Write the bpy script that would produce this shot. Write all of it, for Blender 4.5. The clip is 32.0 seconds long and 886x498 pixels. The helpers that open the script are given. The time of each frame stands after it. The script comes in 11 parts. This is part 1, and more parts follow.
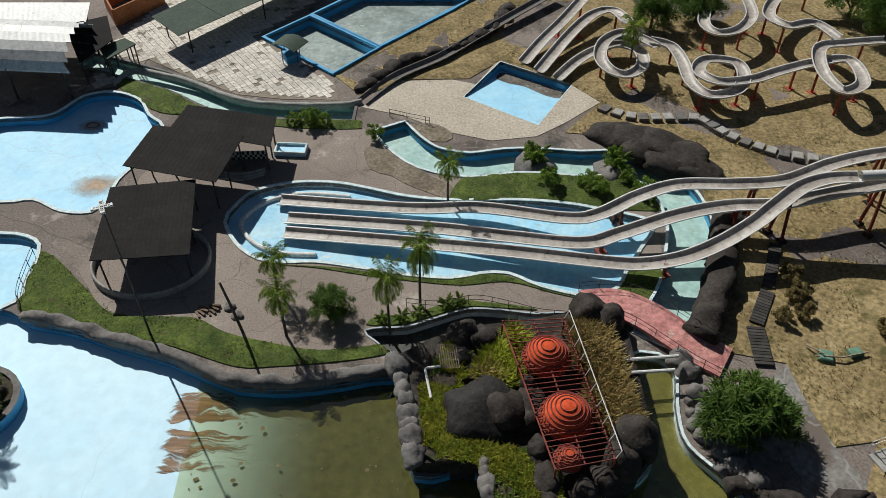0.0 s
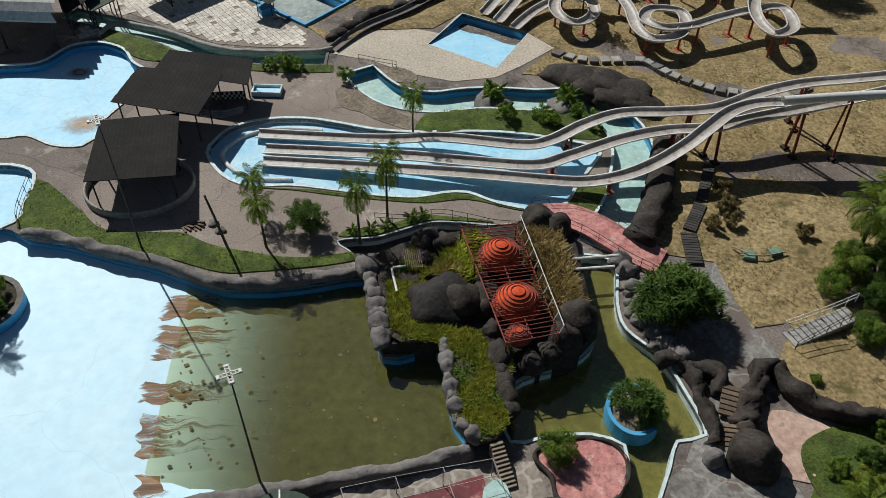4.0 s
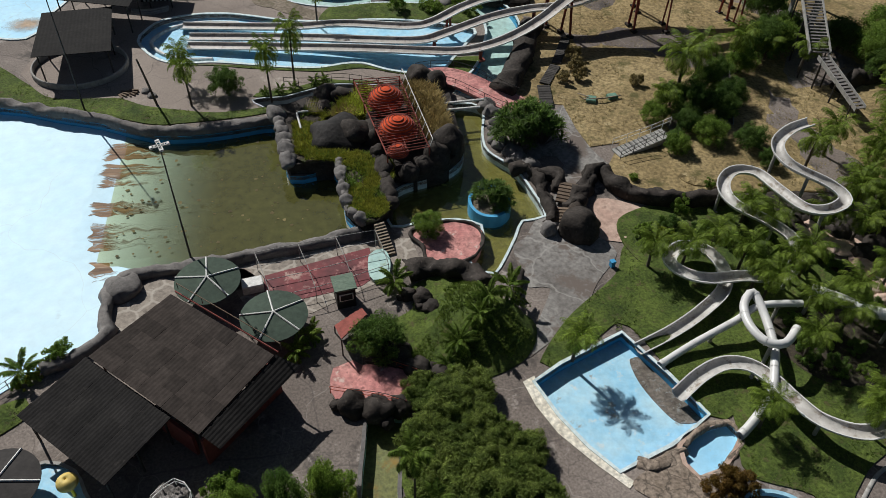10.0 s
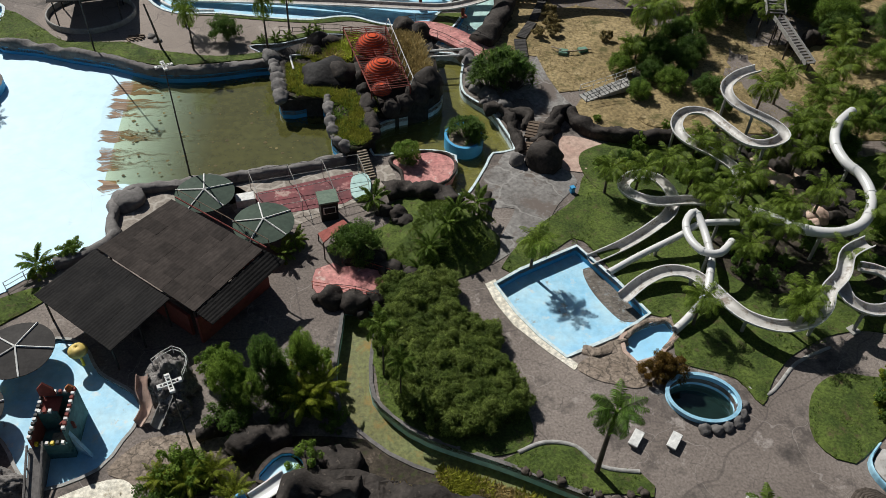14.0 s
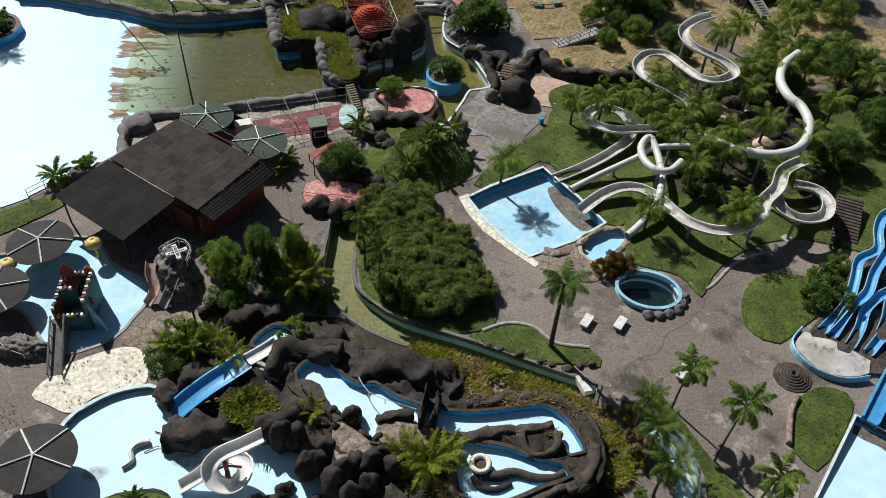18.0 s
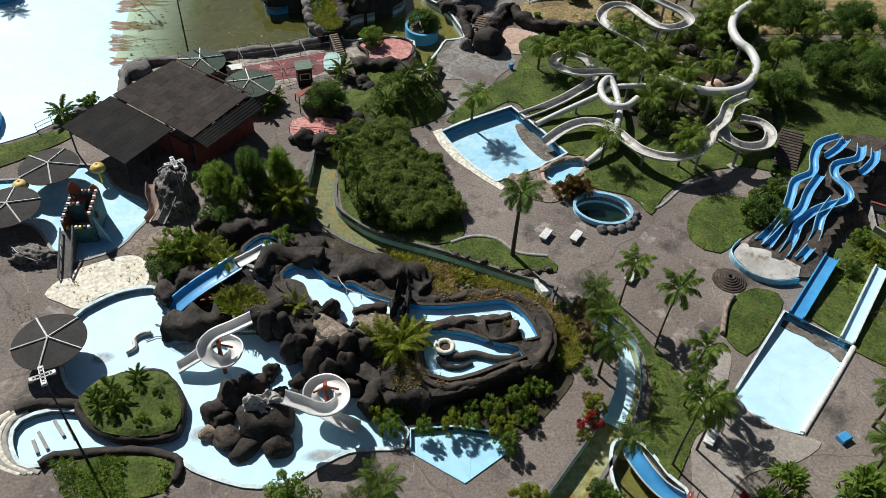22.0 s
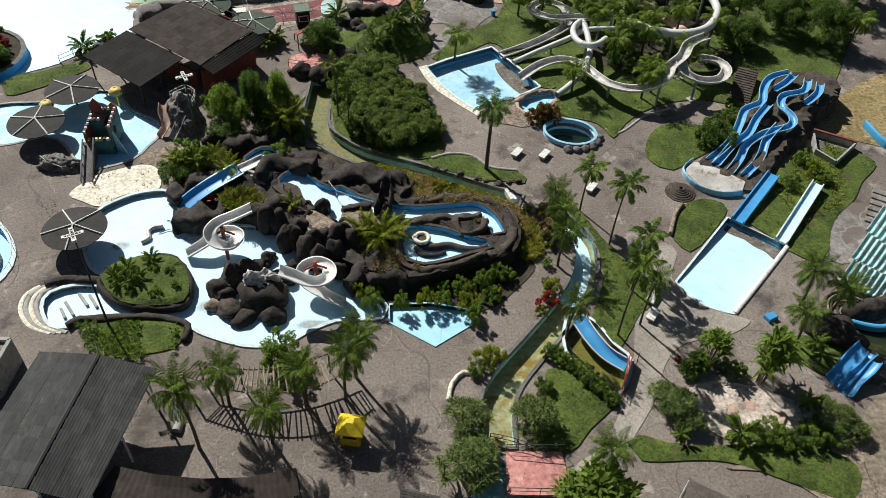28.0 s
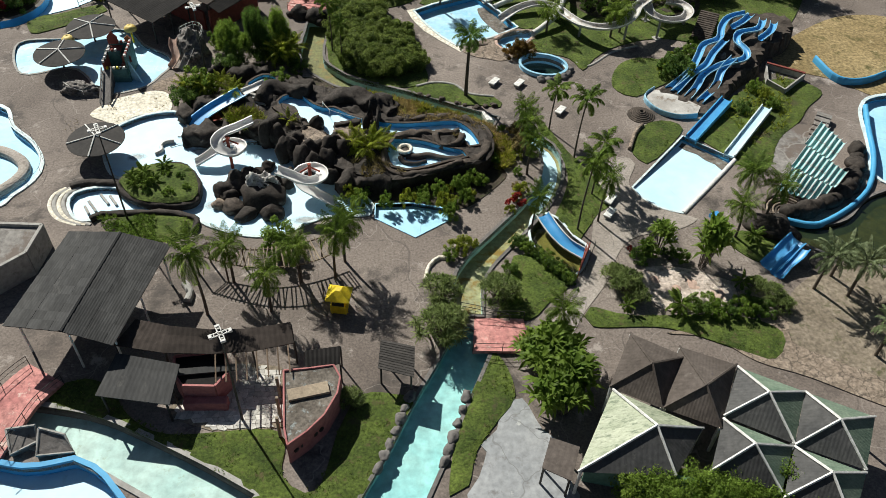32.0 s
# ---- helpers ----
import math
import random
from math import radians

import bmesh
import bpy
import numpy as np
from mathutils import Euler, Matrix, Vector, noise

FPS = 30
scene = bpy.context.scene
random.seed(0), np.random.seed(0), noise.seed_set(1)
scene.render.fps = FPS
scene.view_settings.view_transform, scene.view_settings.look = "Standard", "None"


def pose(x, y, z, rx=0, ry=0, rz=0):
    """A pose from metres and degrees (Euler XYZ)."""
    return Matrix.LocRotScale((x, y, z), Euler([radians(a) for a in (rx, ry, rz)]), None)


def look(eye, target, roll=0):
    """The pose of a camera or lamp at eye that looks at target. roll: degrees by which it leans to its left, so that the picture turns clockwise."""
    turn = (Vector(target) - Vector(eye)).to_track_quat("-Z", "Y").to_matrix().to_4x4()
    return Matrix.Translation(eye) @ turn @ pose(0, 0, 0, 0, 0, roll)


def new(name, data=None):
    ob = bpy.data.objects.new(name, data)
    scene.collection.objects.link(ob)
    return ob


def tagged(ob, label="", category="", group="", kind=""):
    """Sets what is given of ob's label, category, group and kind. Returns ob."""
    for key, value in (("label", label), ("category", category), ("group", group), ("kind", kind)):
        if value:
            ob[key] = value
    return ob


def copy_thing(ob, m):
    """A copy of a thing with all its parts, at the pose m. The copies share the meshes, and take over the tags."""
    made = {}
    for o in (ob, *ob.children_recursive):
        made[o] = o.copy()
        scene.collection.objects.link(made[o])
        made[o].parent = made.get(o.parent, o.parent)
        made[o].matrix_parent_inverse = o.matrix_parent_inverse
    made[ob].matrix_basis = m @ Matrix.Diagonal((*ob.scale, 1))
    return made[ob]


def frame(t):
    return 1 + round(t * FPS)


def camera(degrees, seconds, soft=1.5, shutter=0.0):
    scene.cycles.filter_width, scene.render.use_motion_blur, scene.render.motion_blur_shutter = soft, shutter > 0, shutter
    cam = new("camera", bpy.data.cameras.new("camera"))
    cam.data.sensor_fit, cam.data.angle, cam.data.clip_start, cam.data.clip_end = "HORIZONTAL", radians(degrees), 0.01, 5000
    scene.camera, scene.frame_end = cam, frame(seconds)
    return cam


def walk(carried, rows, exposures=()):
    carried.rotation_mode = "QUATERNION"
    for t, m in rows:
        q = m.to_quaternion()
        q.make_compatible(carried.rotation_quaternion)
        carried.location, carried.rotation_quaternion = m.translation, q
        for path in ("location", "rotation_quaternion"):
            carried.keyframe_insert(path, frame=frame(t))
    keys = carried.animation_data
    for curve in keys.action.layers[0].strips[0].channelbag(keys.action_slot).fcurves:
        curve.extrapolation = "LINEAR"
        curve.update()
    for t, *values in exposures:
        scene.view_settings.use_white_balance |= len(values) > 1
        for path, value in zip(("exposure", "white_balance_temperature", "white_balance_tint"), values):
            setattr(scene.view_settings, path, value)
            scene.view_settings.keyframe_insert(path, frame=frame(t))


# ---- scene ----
cam = camera(58.0, 32.0, 0.6)
METRES, EYE, TILT, LEAN, TURN = 90.0, 51.8, -43.4, 0.0, 0.0
ROWS = [
    (0.0, 0.0, 0.0, 0.0, 0.0, 0.0, -0.0),
    (0.5, 0.0032, -0.0023, -0.0013, -0.2, 0.07, 0.09),
    (1.0, 0.0049, -0.007, -0.0062, -0.43, -0.04, 0.16),
    (1.5, 0.0056, -0.0147, -0.0134, -0.73, -0.18, 0.26),
    (2.0, 0.0074, -0.0244, -0.0237, -0.96, -0.28, 0.43),
    (2.5, 0.0084, -0.0365, -0.0359, -1.21, -0.37, 0.6),
    (4.5, 0.0172, -0.0963, -0.095, -2.06, -0.56, 1.02),
    (5.0, 0.0229, -0.1123, -0.1106, -3.49, -0.66, 2.37),
    (5.5, 0.0262, -0.1289, -0.1265, -3.88, -0.73, 2.66),
    (6.0, 0.0307, -0.145, -0.1419, -4.06, -0.81, 2.79),
    (6.5, 0.0365, -0.1609, -0.1576, -4.76, -0.9, 3.48),
    (7.0, 0.0419, -0.1772, -0.1707, -4.8, -1.09, 3.51),
    (7.5, 0.0456, -0.1922, -0.1862, -4.92, -1.11, 3.54),
    (8.0, 0.0497, -0.2064, -0.2015, -4.99, -1.08, 3.58),
    (8.5, 0.0522, -0.2208, -0.2156, -5.15, -1.16, 3.54),
    (9.0, 0.0557, -0.2349, -0.2291, -5.19, -1.19, 3.53),
    (9.5, 0.0582, -0.2481, -0.2415, -5.27, -1.25, 3.39),
    (10.0, 0.0601, -0.2609, -0.2532, -5.33, -1.3, 3.29),
    (10.5, 0.0633, -0.2724, -0.2643, -5.3, -1.32, 3.18),
    (11.0, 0.0655, -0.2833, -0.2745, -5.32, -1.32, 3.01),
    (11.5, 0.0678, -0.2927, -0.2842, -5.31, -1.28, 2.87),
    (12.0, 0.0696, -0.3029, -0.2943, -5.31, -1.27, 2.71),
    (12.5, 0.0708, -0.3133, -0.3049, -5.34, -1.26, 2.56),
    (13.0, 0.0726, -0.3246, -0.3142, -5.33, -1.32, 2.43),
    (13.5, 0.074, -0.3356, -0.3246, -5.32, -1.33, 2.31),
    (14.0, 0.0755, -0.3469, -0.3351, -5.31, -1.34, 2.22),
    (14.5, 0.0766, -0.3581, -0.3459, -5.33, -1.36, 2.12),
    (16.5, 0.0813, -0.4032, -0.3887, -5.4, -1.49, 1.83),
    (17.0, 0.0822, -0.4148, -0.3995, -5.45, -1.53, 1.79),
    (17.5, 0.0847, -0.4264, -0.4107, -5.41, -1.54, 1.79),
    (18.0, 0.0866, -0.438, -0.4208, -5.42, -1.57, 1.8),
    (18.5, 0.0885, -0.4488, -0.4311, -5.43, -1.57, 1.82),
    (19.0, 0.0916, -0.4596, -0.4403, -5.39, -1.64, 1.86),
    (19.5, 0.0929, -0.47, -0.4501, -5.47, -1.72, 1.9),
    (20.0, 0.0945, -0.4802, -0.46, -5.54, -1.75, 1.98),
    (20.5, 0.0969, -0.4904, -0.4697, -5.54, -1.8, 2.04),
    (21.0, 0.0984, -0.5004, -0.4791, -5.58, -1.83, 2.06),
    (21.5, 0.1005, -0.5104, -0.488, -5.57, -1.88, 2.08),
    (22.0, 0.1016, -0.5198, -0.4966, -5.64, -1.91, 2.09),
    (22.5, 0.1039, -0.5285, -0.5048, -5.62, -1.93, 2.09),
    (23.0, 0.1054, -0.537, -0.5119, -5.62, -1.95, 2.05),
    (23.5, 0.1066, -0.5446, -0.5189, -5.63, -1.96, 2.01),
    (24.0, 0.1088, -0.5519, -0.525, -5.56, -1.95, 1.99),
    (24.5, 0.1095, -0.5592, -0.531, -5.59, -1.98, 1.96),
    (25.0, 0.1106, -0.5666, -0.5375, -5.57, -2.01, 1.91),
    (25.5, 0.1115, -0.574, -0.5441, -5.55, -2.02, 1.86),
    (27.5, 0.1163, -0.6075, -0.5751, -5.29, -2.18, 1.67),
    (28.0, 0.1167, -0.6183, -0.5865, -5.25, -2.16, 1.62),
    (28.5, 0.1173, -0.6298, -0.598, -5.2, -2.17, 1.56),
    (29.0, 0.1186, -0.6422, -0.6099, -5.12, -2.19, 1.54),
    (29.5, 0.1203, -0.6548, -0.6218, -5.03, -2.21, 1.5),
    (30.0, 0.1223, -0.6676, -0.6331, -4.93, -2.26, 1.48),
    (30.5, 0.1245, -0.6802, -0.6446, -4.89, -2.28, 1.52),
    (31.0, 0.1269, -0.6929, -0.6562, -4.89, -2.34, 1.57),
    (31.5, 0.129, -0.7057, -0.6675, -4.89, -2.41, 1.62),
    (32.0, 0.1315, -0.7183, -0.6787, -4.89, -2.47, 1.68),
]
EXPOSURES = [(0.0, 0.06, 6350, 7), (6.0, 0.04, 6250, 8), (10.0, 0.03, 6250, 9), (13.0, 0.13, 6250, 9), (15.5, 0.27, 6300, 8), (20.0, 0.36, 6250, 8), (25.0, 0.43, 6300, 7), (28.5, 0.50, 6450, 7), (32.0, 0.56, 6500, 6)]
walk(cam, [(t, pose(0, 0, EYE, TILT, LEAN, TURN) @ pose(METRES * x, METRES * y, METRES * z, 90 + pitch, roll, yaw)) for t, x, y, z, yaw, pitch, roll in ROWS], EXPOSURES)

# ---- light ----
SUN_AZ, SUN_EL = 122.0, 41.0
world = bpy.data.worlds.new("sky")
scene.world = world
world.use_nodes = True
_sky = world.node_tree.nodes.new("ShaderNodeTexSky")
_sky.sky_type, _sky.sun_disc = "NISHITA", False
_sky.sun_elevation, _sky.sun_rotation = radians(SUN_EL), radians(90.0 - SUN_AZ)
world.node_tree.links.new(_sky.outputs[0], world.node_tree.nodes["Background"].inputs[0])
world.node_tree.nodes["Background"].inputs[1].default_value = 0.025
sun = new("sun", bpy.data.lights.new("sun", "SUN"))
sun.data.energy, sun.data.angle, sun.data.color = 4.3, radians(0.55), (1.0, 0.965, 0.90)
sun.matrix_world = look((0, 0, 80), (-math.cos(radians(SUN_AZ)) * math.cos(radians(SUN_EL)), -math.sin(radians(SUN_AZ)) * math.cos(radians(SUN_EL)), 80 - math.sin(radians(SUN_EL))))

# ---- materials ----
def material(name, c1, c2, rough=0.8, big=0.15, fine=3.0, bump=0.3, c3=None, spots=0.62, spec=0.3, metal=0.0, vary=0.0, island=False, stretch=None, detail=6.0, cracks=None, tiles=None, dirt=None, grain=0.25):
    """A procedural surface: two scales of noise between c1 and c2, stains of c3, relief."""
    m = bpy.data.materials.new(name)
    m.use_nodes = True
    n, l = m.node_tree.nodes, m.node_tree.links
    b = n["Principled BSDF"]
    b.inputs["Roughness"].default_value = rough
    b.inputs["Metallic"].default_value = metal
    b.inputs["Specular IOR Level"].default_value = spec
    geo = n.new("ShaderNodeNewGeometry")
    where = geo.outputs["Position"]
    if stretch:
        mp = n.new("ShaderNodeMapping")
        mp.inputs["Scale"].default_value = stretch
        l.new(where, mp.inputs["Vector"])
        where = mp.outputs[0]

    def noise_of(scale, det=detail, rgh=0.6):
        t = n.new("ShaderNodeTexNoise")
        t.inputs["Scale"].default_value, t.inputs["Detail"].default_value, t.inputs["Roughness"].default_value = scale, det, rgh
        l.new(where, t.inputs["Vector"])
        return t.outputs["Fac"]

    def ramp(fac, lo, hi):
        r = n.new("ShaderNodeMapRange")
        r.inputs["From Min"].default_value, r.inputs["From Max"].default_value = lo, hi
        l.new(fac, r.inputs["Value"])
        return r.outputs[0]

    def mix(fac, a, c, kind="MIX"):
        x = n.new("ShaderNodeMix")
        x.data_type, x.blend_type = "RGBA", kind
        if isinstance(fac, float):
            x.inputs[0].default_value = fac
        else:
            l.new(fac, x.inputs[0])
        for i, v in ((6, a), (7, c)):
            if isinstance(v, tuple):
                x.inputs[i].default_value = (*v, 1)
            else:
                l.new(v, x.inputs[i])
        return x.outputs[2]

    f_big, f_fine = noise_of(big), noise_of(fine)
    col = mix(ramp(f_big, 0.32, 0.68), c1, c2)
    speck = mix(ramp(f_fine, 0.3, 0.7), (1 - grain, 1 - grain, 1 - grain), (1 + grain * 0.85, 1 + grain * 0.85, 1 + grain * 0.85))
    col = mix(1.0, col, speck, "MULTIPLY")
    if c3:
        st = noise_of(big * 3.3, 8.0, 0.68)
        col = mix(ramp(st, spots, spots + 0.12), col, c3)
    if vary:
        if island:
            rnd = geo.outputs["Random Per Island"]
        else:
            oi = n.new("ShaderNodeObjectInfo")
            rnd = oi.outputs["Random"]
        r = n.new("ShaderNodeMapRange")
        r.inputs["To Min"].default_value, r.inputs["To Max"].default_value = 1 - vary, 1 + vary
        l.new(rnd, r.inputs["Value"])
        cb = n.new("ShaderNodeCombineColor")
        for i in range(3):
            l.new(r.outputs[0], cb.inputs[i])
        col = mix(1.0, col, cb.outputs[0], "MULTIPLY")
    if tiles:
        side, turned, joint = tiles
        tm = n.new("ShaderNodeMapping")
        tm.inputs["Rotation"].default_value = (0, 0, turned)
        l.new(geo.outputs["Position"], tm.inputs["Vector"])
        bt = n.new("ShaderNodeTexBrick")
        bt.offset = 0.0
        for key, value in (("Scale", 1.0), ("Brick Width", side), ("Row Height", side), ("Mortar Size", 0.05), ("Mortar Smooth", 0.3)):
            bt.inputs[key].default_value = value
        bt.inputs["Color1"].default_value, bt.inputs["Color2"].default_value, bt.inputs["Mortar"].default_value = (0.86, 0.86, 0.86, 1), (1.12, 1.1, 1.06, 1), (*joint, 1)
        l.new(tm.outputs[0], bt.inputs["Vector"])
        col = mix(1.0, col, bt.outputs["Color"], "MULTIPLY")
    if dirt:
        st = noise_of(dirt[0], 9.0, 0.72)
        col = mix(ramp(st, dirt[1], dirt[1] + 0.06), col, dirt[2])
    for scale, thin, tone, warp, *deep in cracks or ():
        wn = n.new("ShaderNodeTexNoise")
        wn.inputs["Scale"].default_value = scale * 2.5
        l.new(where, wn.inputs["Vector"])
        vm = n.new("ShaderNodeVectorMath")
        vm.operation = "MULTIPLY_ADD"
        vm.inputs[1].default_value = (warp, warp, 0)
        l.new(wn.outputs["Color"], vm.inputs[0])
        l.new(where, vm.inputs[2])
        vo = n.new("ShaderNodeTexVoronoi")
        vo.voronoi_dimensions, vo.feature = "2D", "DISTANCE_TO_EDGE"
        vo.inputs["Scale"].default_value = scale
        l.new(vm.outputs[0], vo.inputs["Vector"])
        r = n.new("ShaderNodeMapRange")
        r.inputs["From Min"].default_value, r.inputs["From Max"].default_value = thin * 0.4, thin
        r.inputs["To Min"].default_value, r.inputs["To Max"].default_value = deep[0] if deep else 0.4, 0.0
        l.new(vo.outputs["Distance"], r.inputs["Value"])
        col = mix(r.outputs[0], col, tone)
    l.new(col, b.inputs["Base Color"])
    if bump:
        bp = n.new("ShaderNodeBump")
        bp.inputs["Strength"].default_value, bp.inputs["Distance"].default_value = bump, 0.08
        l.new(f_fine, bp.inputs["Height"])
        l.new(bp.outputs[0], b.inputs["Normal"])
    return m


def leaf_material(name, c1, c2, rough=0.55):
    m = material(name, c1, c2, rough, 0.5, 2.0, 0.0, vary=0.45, island=True, spec=0.16)
    n, l = m.node_tree.nodes, m.node_tree.links
    b = n["Principled BSDF"]
    src = b.inputs["Base Color"].links[0].from_socket
    tr = n.new("ShaderNodeBsdfTranslucent")
    l.new(src, tr.inputs["Color"])
    mx = n.new("ShaderNodeMixShader")
    mx.inputs[0].default_value = 0.58
    l.new(b.outputs[0], mx.inputs[1])
    l.new(tr.outputs[0], mx.inputs[2])
    l.new(mx.outputs[0], n["Material Output"].inputs["Surface"])
    return m


def water_material(name, tint, rough=0.06, clear=None):
    """Murky still water over a painted floor: tinted body, glossy skin."""
    m = material(name, tint, tuple(c * 0.75 for c in tint), rough, 0.12, 1.2, 0.02, c3=tuple(c * 1.5 for c in tint), spots=0.66, spec=1.0)
    n, l = m.node_tree.nodes, m.node_tree.links
    b = n["Principled BSDF"]
    t = n.new("ShaderNodeBsdfTransparent")
    t.inputs[0].default_value = (0.9, 0.88, 0.72, 1)
    x = n.new("ShaderNodeMixShader")
    x.inputs[0].default_value = 0.72
    if clear:
        g, s, r = n.new("ShaderNodeNewGeometry"), n.new("ShaderNodeSeparateXYZ"), n.new("ShaderNodeMapRange")
        l.new(g.outputs["Position"], s.inputs[0])
        l.new(s.outputs[0], r.inputs["Value"])
        r.inputs["From Min"].default_value, r.inputs["From Max"].default_value = clear
        r.inputs["To Min"].default_value, r.inputs["To Max"].default_value = 0.05, 0.93
        l.new(r.outputs[0], x.inputs[0])
    l.new(t.outputs[0], x.inputs[1])
    l.new(b.outputs[0], x.inputs[2])
    l.new(x.outputs[0], n["Material Output"].inputs["Surface"])
    return m


M = {}
M["paving"] = material("paving", (0.118, 0.095, 0.082), (0.262, 0.220, 0.192), 0.85, 0.06, 5.0, 0.3, c3=(0.068, 0.058, 0.052), spots=0.53, cracks=((0.12, 0.005, (0.36, 0.32, 0.29), 5.5, 0.5), (0.05, 0.005, (0.06, 0.05, 0.046), 6.0), (0.27, 0.010, (0.07, 0.06, 0.055), 1.8, 0.4)), dirt=(0.33, 0.585, (0.33, 0.288, 0.26)), grain=0.38)
M["promenade"] = material("promenade", (0.205, 0.165, 0.140), (0.315, 0.262, 0.225), 0.85, 0.07, 6.0, 0.25, c3=(0.105, 0.086, 0.074), spots=0.58, cracks=((0.16, 0.008, (0.09, 0.075, 0.065), 2.2, 0.5),), dirt=(0.14, 0.60, (0.41, 0.36, 0.315)), grain=0.28)
M["algae_dark"] = material("algae_dark", (0.035, 0.036, 0.032), (0.075, 0.072, 0.062), 0.5, 0.5, 2.0, 0.3, c3=(0.12, 0.12, 0.11), spots=0.6)
M["canal_grey"] = material("canal_grey", (0.30, 0.34, 0.37), (0.44, 0.49, 0.52), 0.6, 0.3, 1.6, 0.1, c3=(0.20, 0.22, 0.22), spots=0.58)
M["path_grey"] = material("path_grey", (0.165, 0.150, 0.138), (0.285, 0.270, 0.252), 0.85, 0.25, 2.4, 0.35, c3=(0.12, 0.105, 0.095), spots=0.54, cracks=((0.2, 0.02, (0.42, 0.40, 0.37), 2.0),), dirt=(0.2, 0.52, (0.15, 0.122, 0.105)), grain=0.35)
M["dirt"] = material("dirt", (0.165, 0.135, 0.10), (0.265, 0.22, 0.17), 0.95, 0.3, 3.0, 0.6, c3=(0.10, 0.095, 0.05), spots=0.55, grain=0.45, dirt=(0.5, 0.6, (0.33, 0.28, 0.22)))
M["cream_tile"] = material("cream_tile", (0.50, 0.455, 0.40), (0.68, 0.63, 0.56), 0.8, 0.12, 2.8, 0.35, c3=(0.28, 0.235, 0.19), spots=0.57, vary=0.16, dirt=(0.22, 0.58, (0.17, 0.14, 0.115)), grain=0.32)
M["tile_bed"] = material("tile_bed", (0.20, 0.165, 0.13), (0.30, 0.25, 0.20), 0.9, 0.4, 2.5, 0.5, c3=(0.10, 0.10, 0.05), spots=0.58)
M["flagstone"] = material("flagstone", (0.46, 0.44, 0.40), (0.64, 0.61, 0.56), 0.85, 0.7, 3.0, 0.5, c3=(0.30, 0.28, 0.25), spots=0.60, vary=0.22)
M["sand_stone"] = material("sand_stone", (0.70, 0.64, 0.52), (0.82, 0.77, 0.66), 0.9, 0.5, 3.0, 0.8, c3=(0.40, 0.33, 0.22), spots=0.60, cracks=((1.3, 0.05, (0.46, 0.40, 0.30), 0.6, 0.3),), grain=0.42, dirt=(0.9, 0.62, (0.42, 0.36, 0.25)))
M["patio"] = material("patio", (0.22, 0.185, 0.155), (0.34, 0.295, 0.25), 0.85, 0.3, 2.4, 0.4, c3=(0.13, 0.11, 0.09), spots=0.56, cracks=((0.55, 0.09, (0.50, 0.45, 0.39), 0.5, 0.6),), dirt=(0.4, 0.60, (0.42, 0.38, 0.33)))
M["canal_mix"] = material("canal_mix", (0.125, 0.110, 0.024), (0.160, 0.180, 0.062), 0.5, 0.22, 3.0, 0.3, c3=(0.235, 0.150, 0.030), spots=0.55, grain=0.45, dirt=(0.4, 0.62, (0.07, 0.068, 0.022)))
M["dry_grass"] = material("dry_grass", (0.205, 0.150, 0.068), (0.345, 0.262, 0.132), 0.95, 0.12, 2.6, 0.9, c3=(0.105, 0.092, 0.034), spots=0.54, grain=0.55, dirt=(0.45, 0.60, (0.42, 0.335, 0.185)))
M["lawn"] = material("lawn", (0.038, 0.062, 0.011), (0.108, 0.145, 0.027), 0.95, 0.4, 4.5, 1.0, c3=(0.09, 0.075, 0.034), spots=0.56, grain=0.55, dirt=(0.16, 0.60, (0.075, 0.060, 0.036)))
M["pool_floor"] = material("pool_floor", (0.32, 0.64, 0.87), (0.44, 0.73, 0.90), 0.6, 0.16, 1.4, 0.08, c3=(0.33, 0.50, 0.56), spots=0.60, cracks=((0.09, 0.006, (0.30, 0.42, 0.45), 4.0),), dirt=(0.2, 0.64, (0.42, 0.43, 0.40)), grain=0.09)
M["pool_white"] = material("pool_white", (0.50, 0.755, 0.91), (0.60, 0.81, 0.91), 0.55, 0.12, 0.9, 0.05, c3=(0.45, 0.62, 0.70), spots=0.64, cracks=((0.06, 0.0025, (0.40, 0.46, 0.46), 6.0, 0.25),), grain=0.07)
M["pool_blue"] = material("pool_blue", (0.05, 0.29, 0.55), (0.09, 0.38, 0.64), 0.6, 0.2, 1.2, 0.1, c3=(0.30, 0.46, 0.52), spots=0.66, grain=0.07)
M["pool_rim"] = material("pool_rim", (0.55, 0.66, 0.68), (0.68, 0.76, 0.76), 0.7, 0.4, 2.0, 0.2, c3=(0.30, 0.34, 0.33), spots=0.6)
M["pool_grey"] = material("pool_grey", (0.15, 0.19, 0.18), (0.34, 0.40, 0.38), 0.5, 0.3, 1.4, 0.1, c3=(0.48, 0.53, 0.51), spots=0.57, dirt=(0.4, 0.6, (0.10, 0.12, 0.11)))
M["canal_floor"] = material("canal_floor", (0.33, 0.52, 0.49), (0.46, 0.62, 0.57), 0.6, 0.25, 1.1, 0.1, c3=(0.28, 0.36, 0.26), spots=0.6)
M["algae"] = material("algae", (0.23, 0.23, 0.05), (0.33, 0.31, 0.08), 0.35, 0.2, 1.6, 0.2, c3=(0.12, 0.13, 0.05), spots=0.52, dirt=(0.45, 0.58, (0.46, 0.46, 0.27)), grain=0.3)
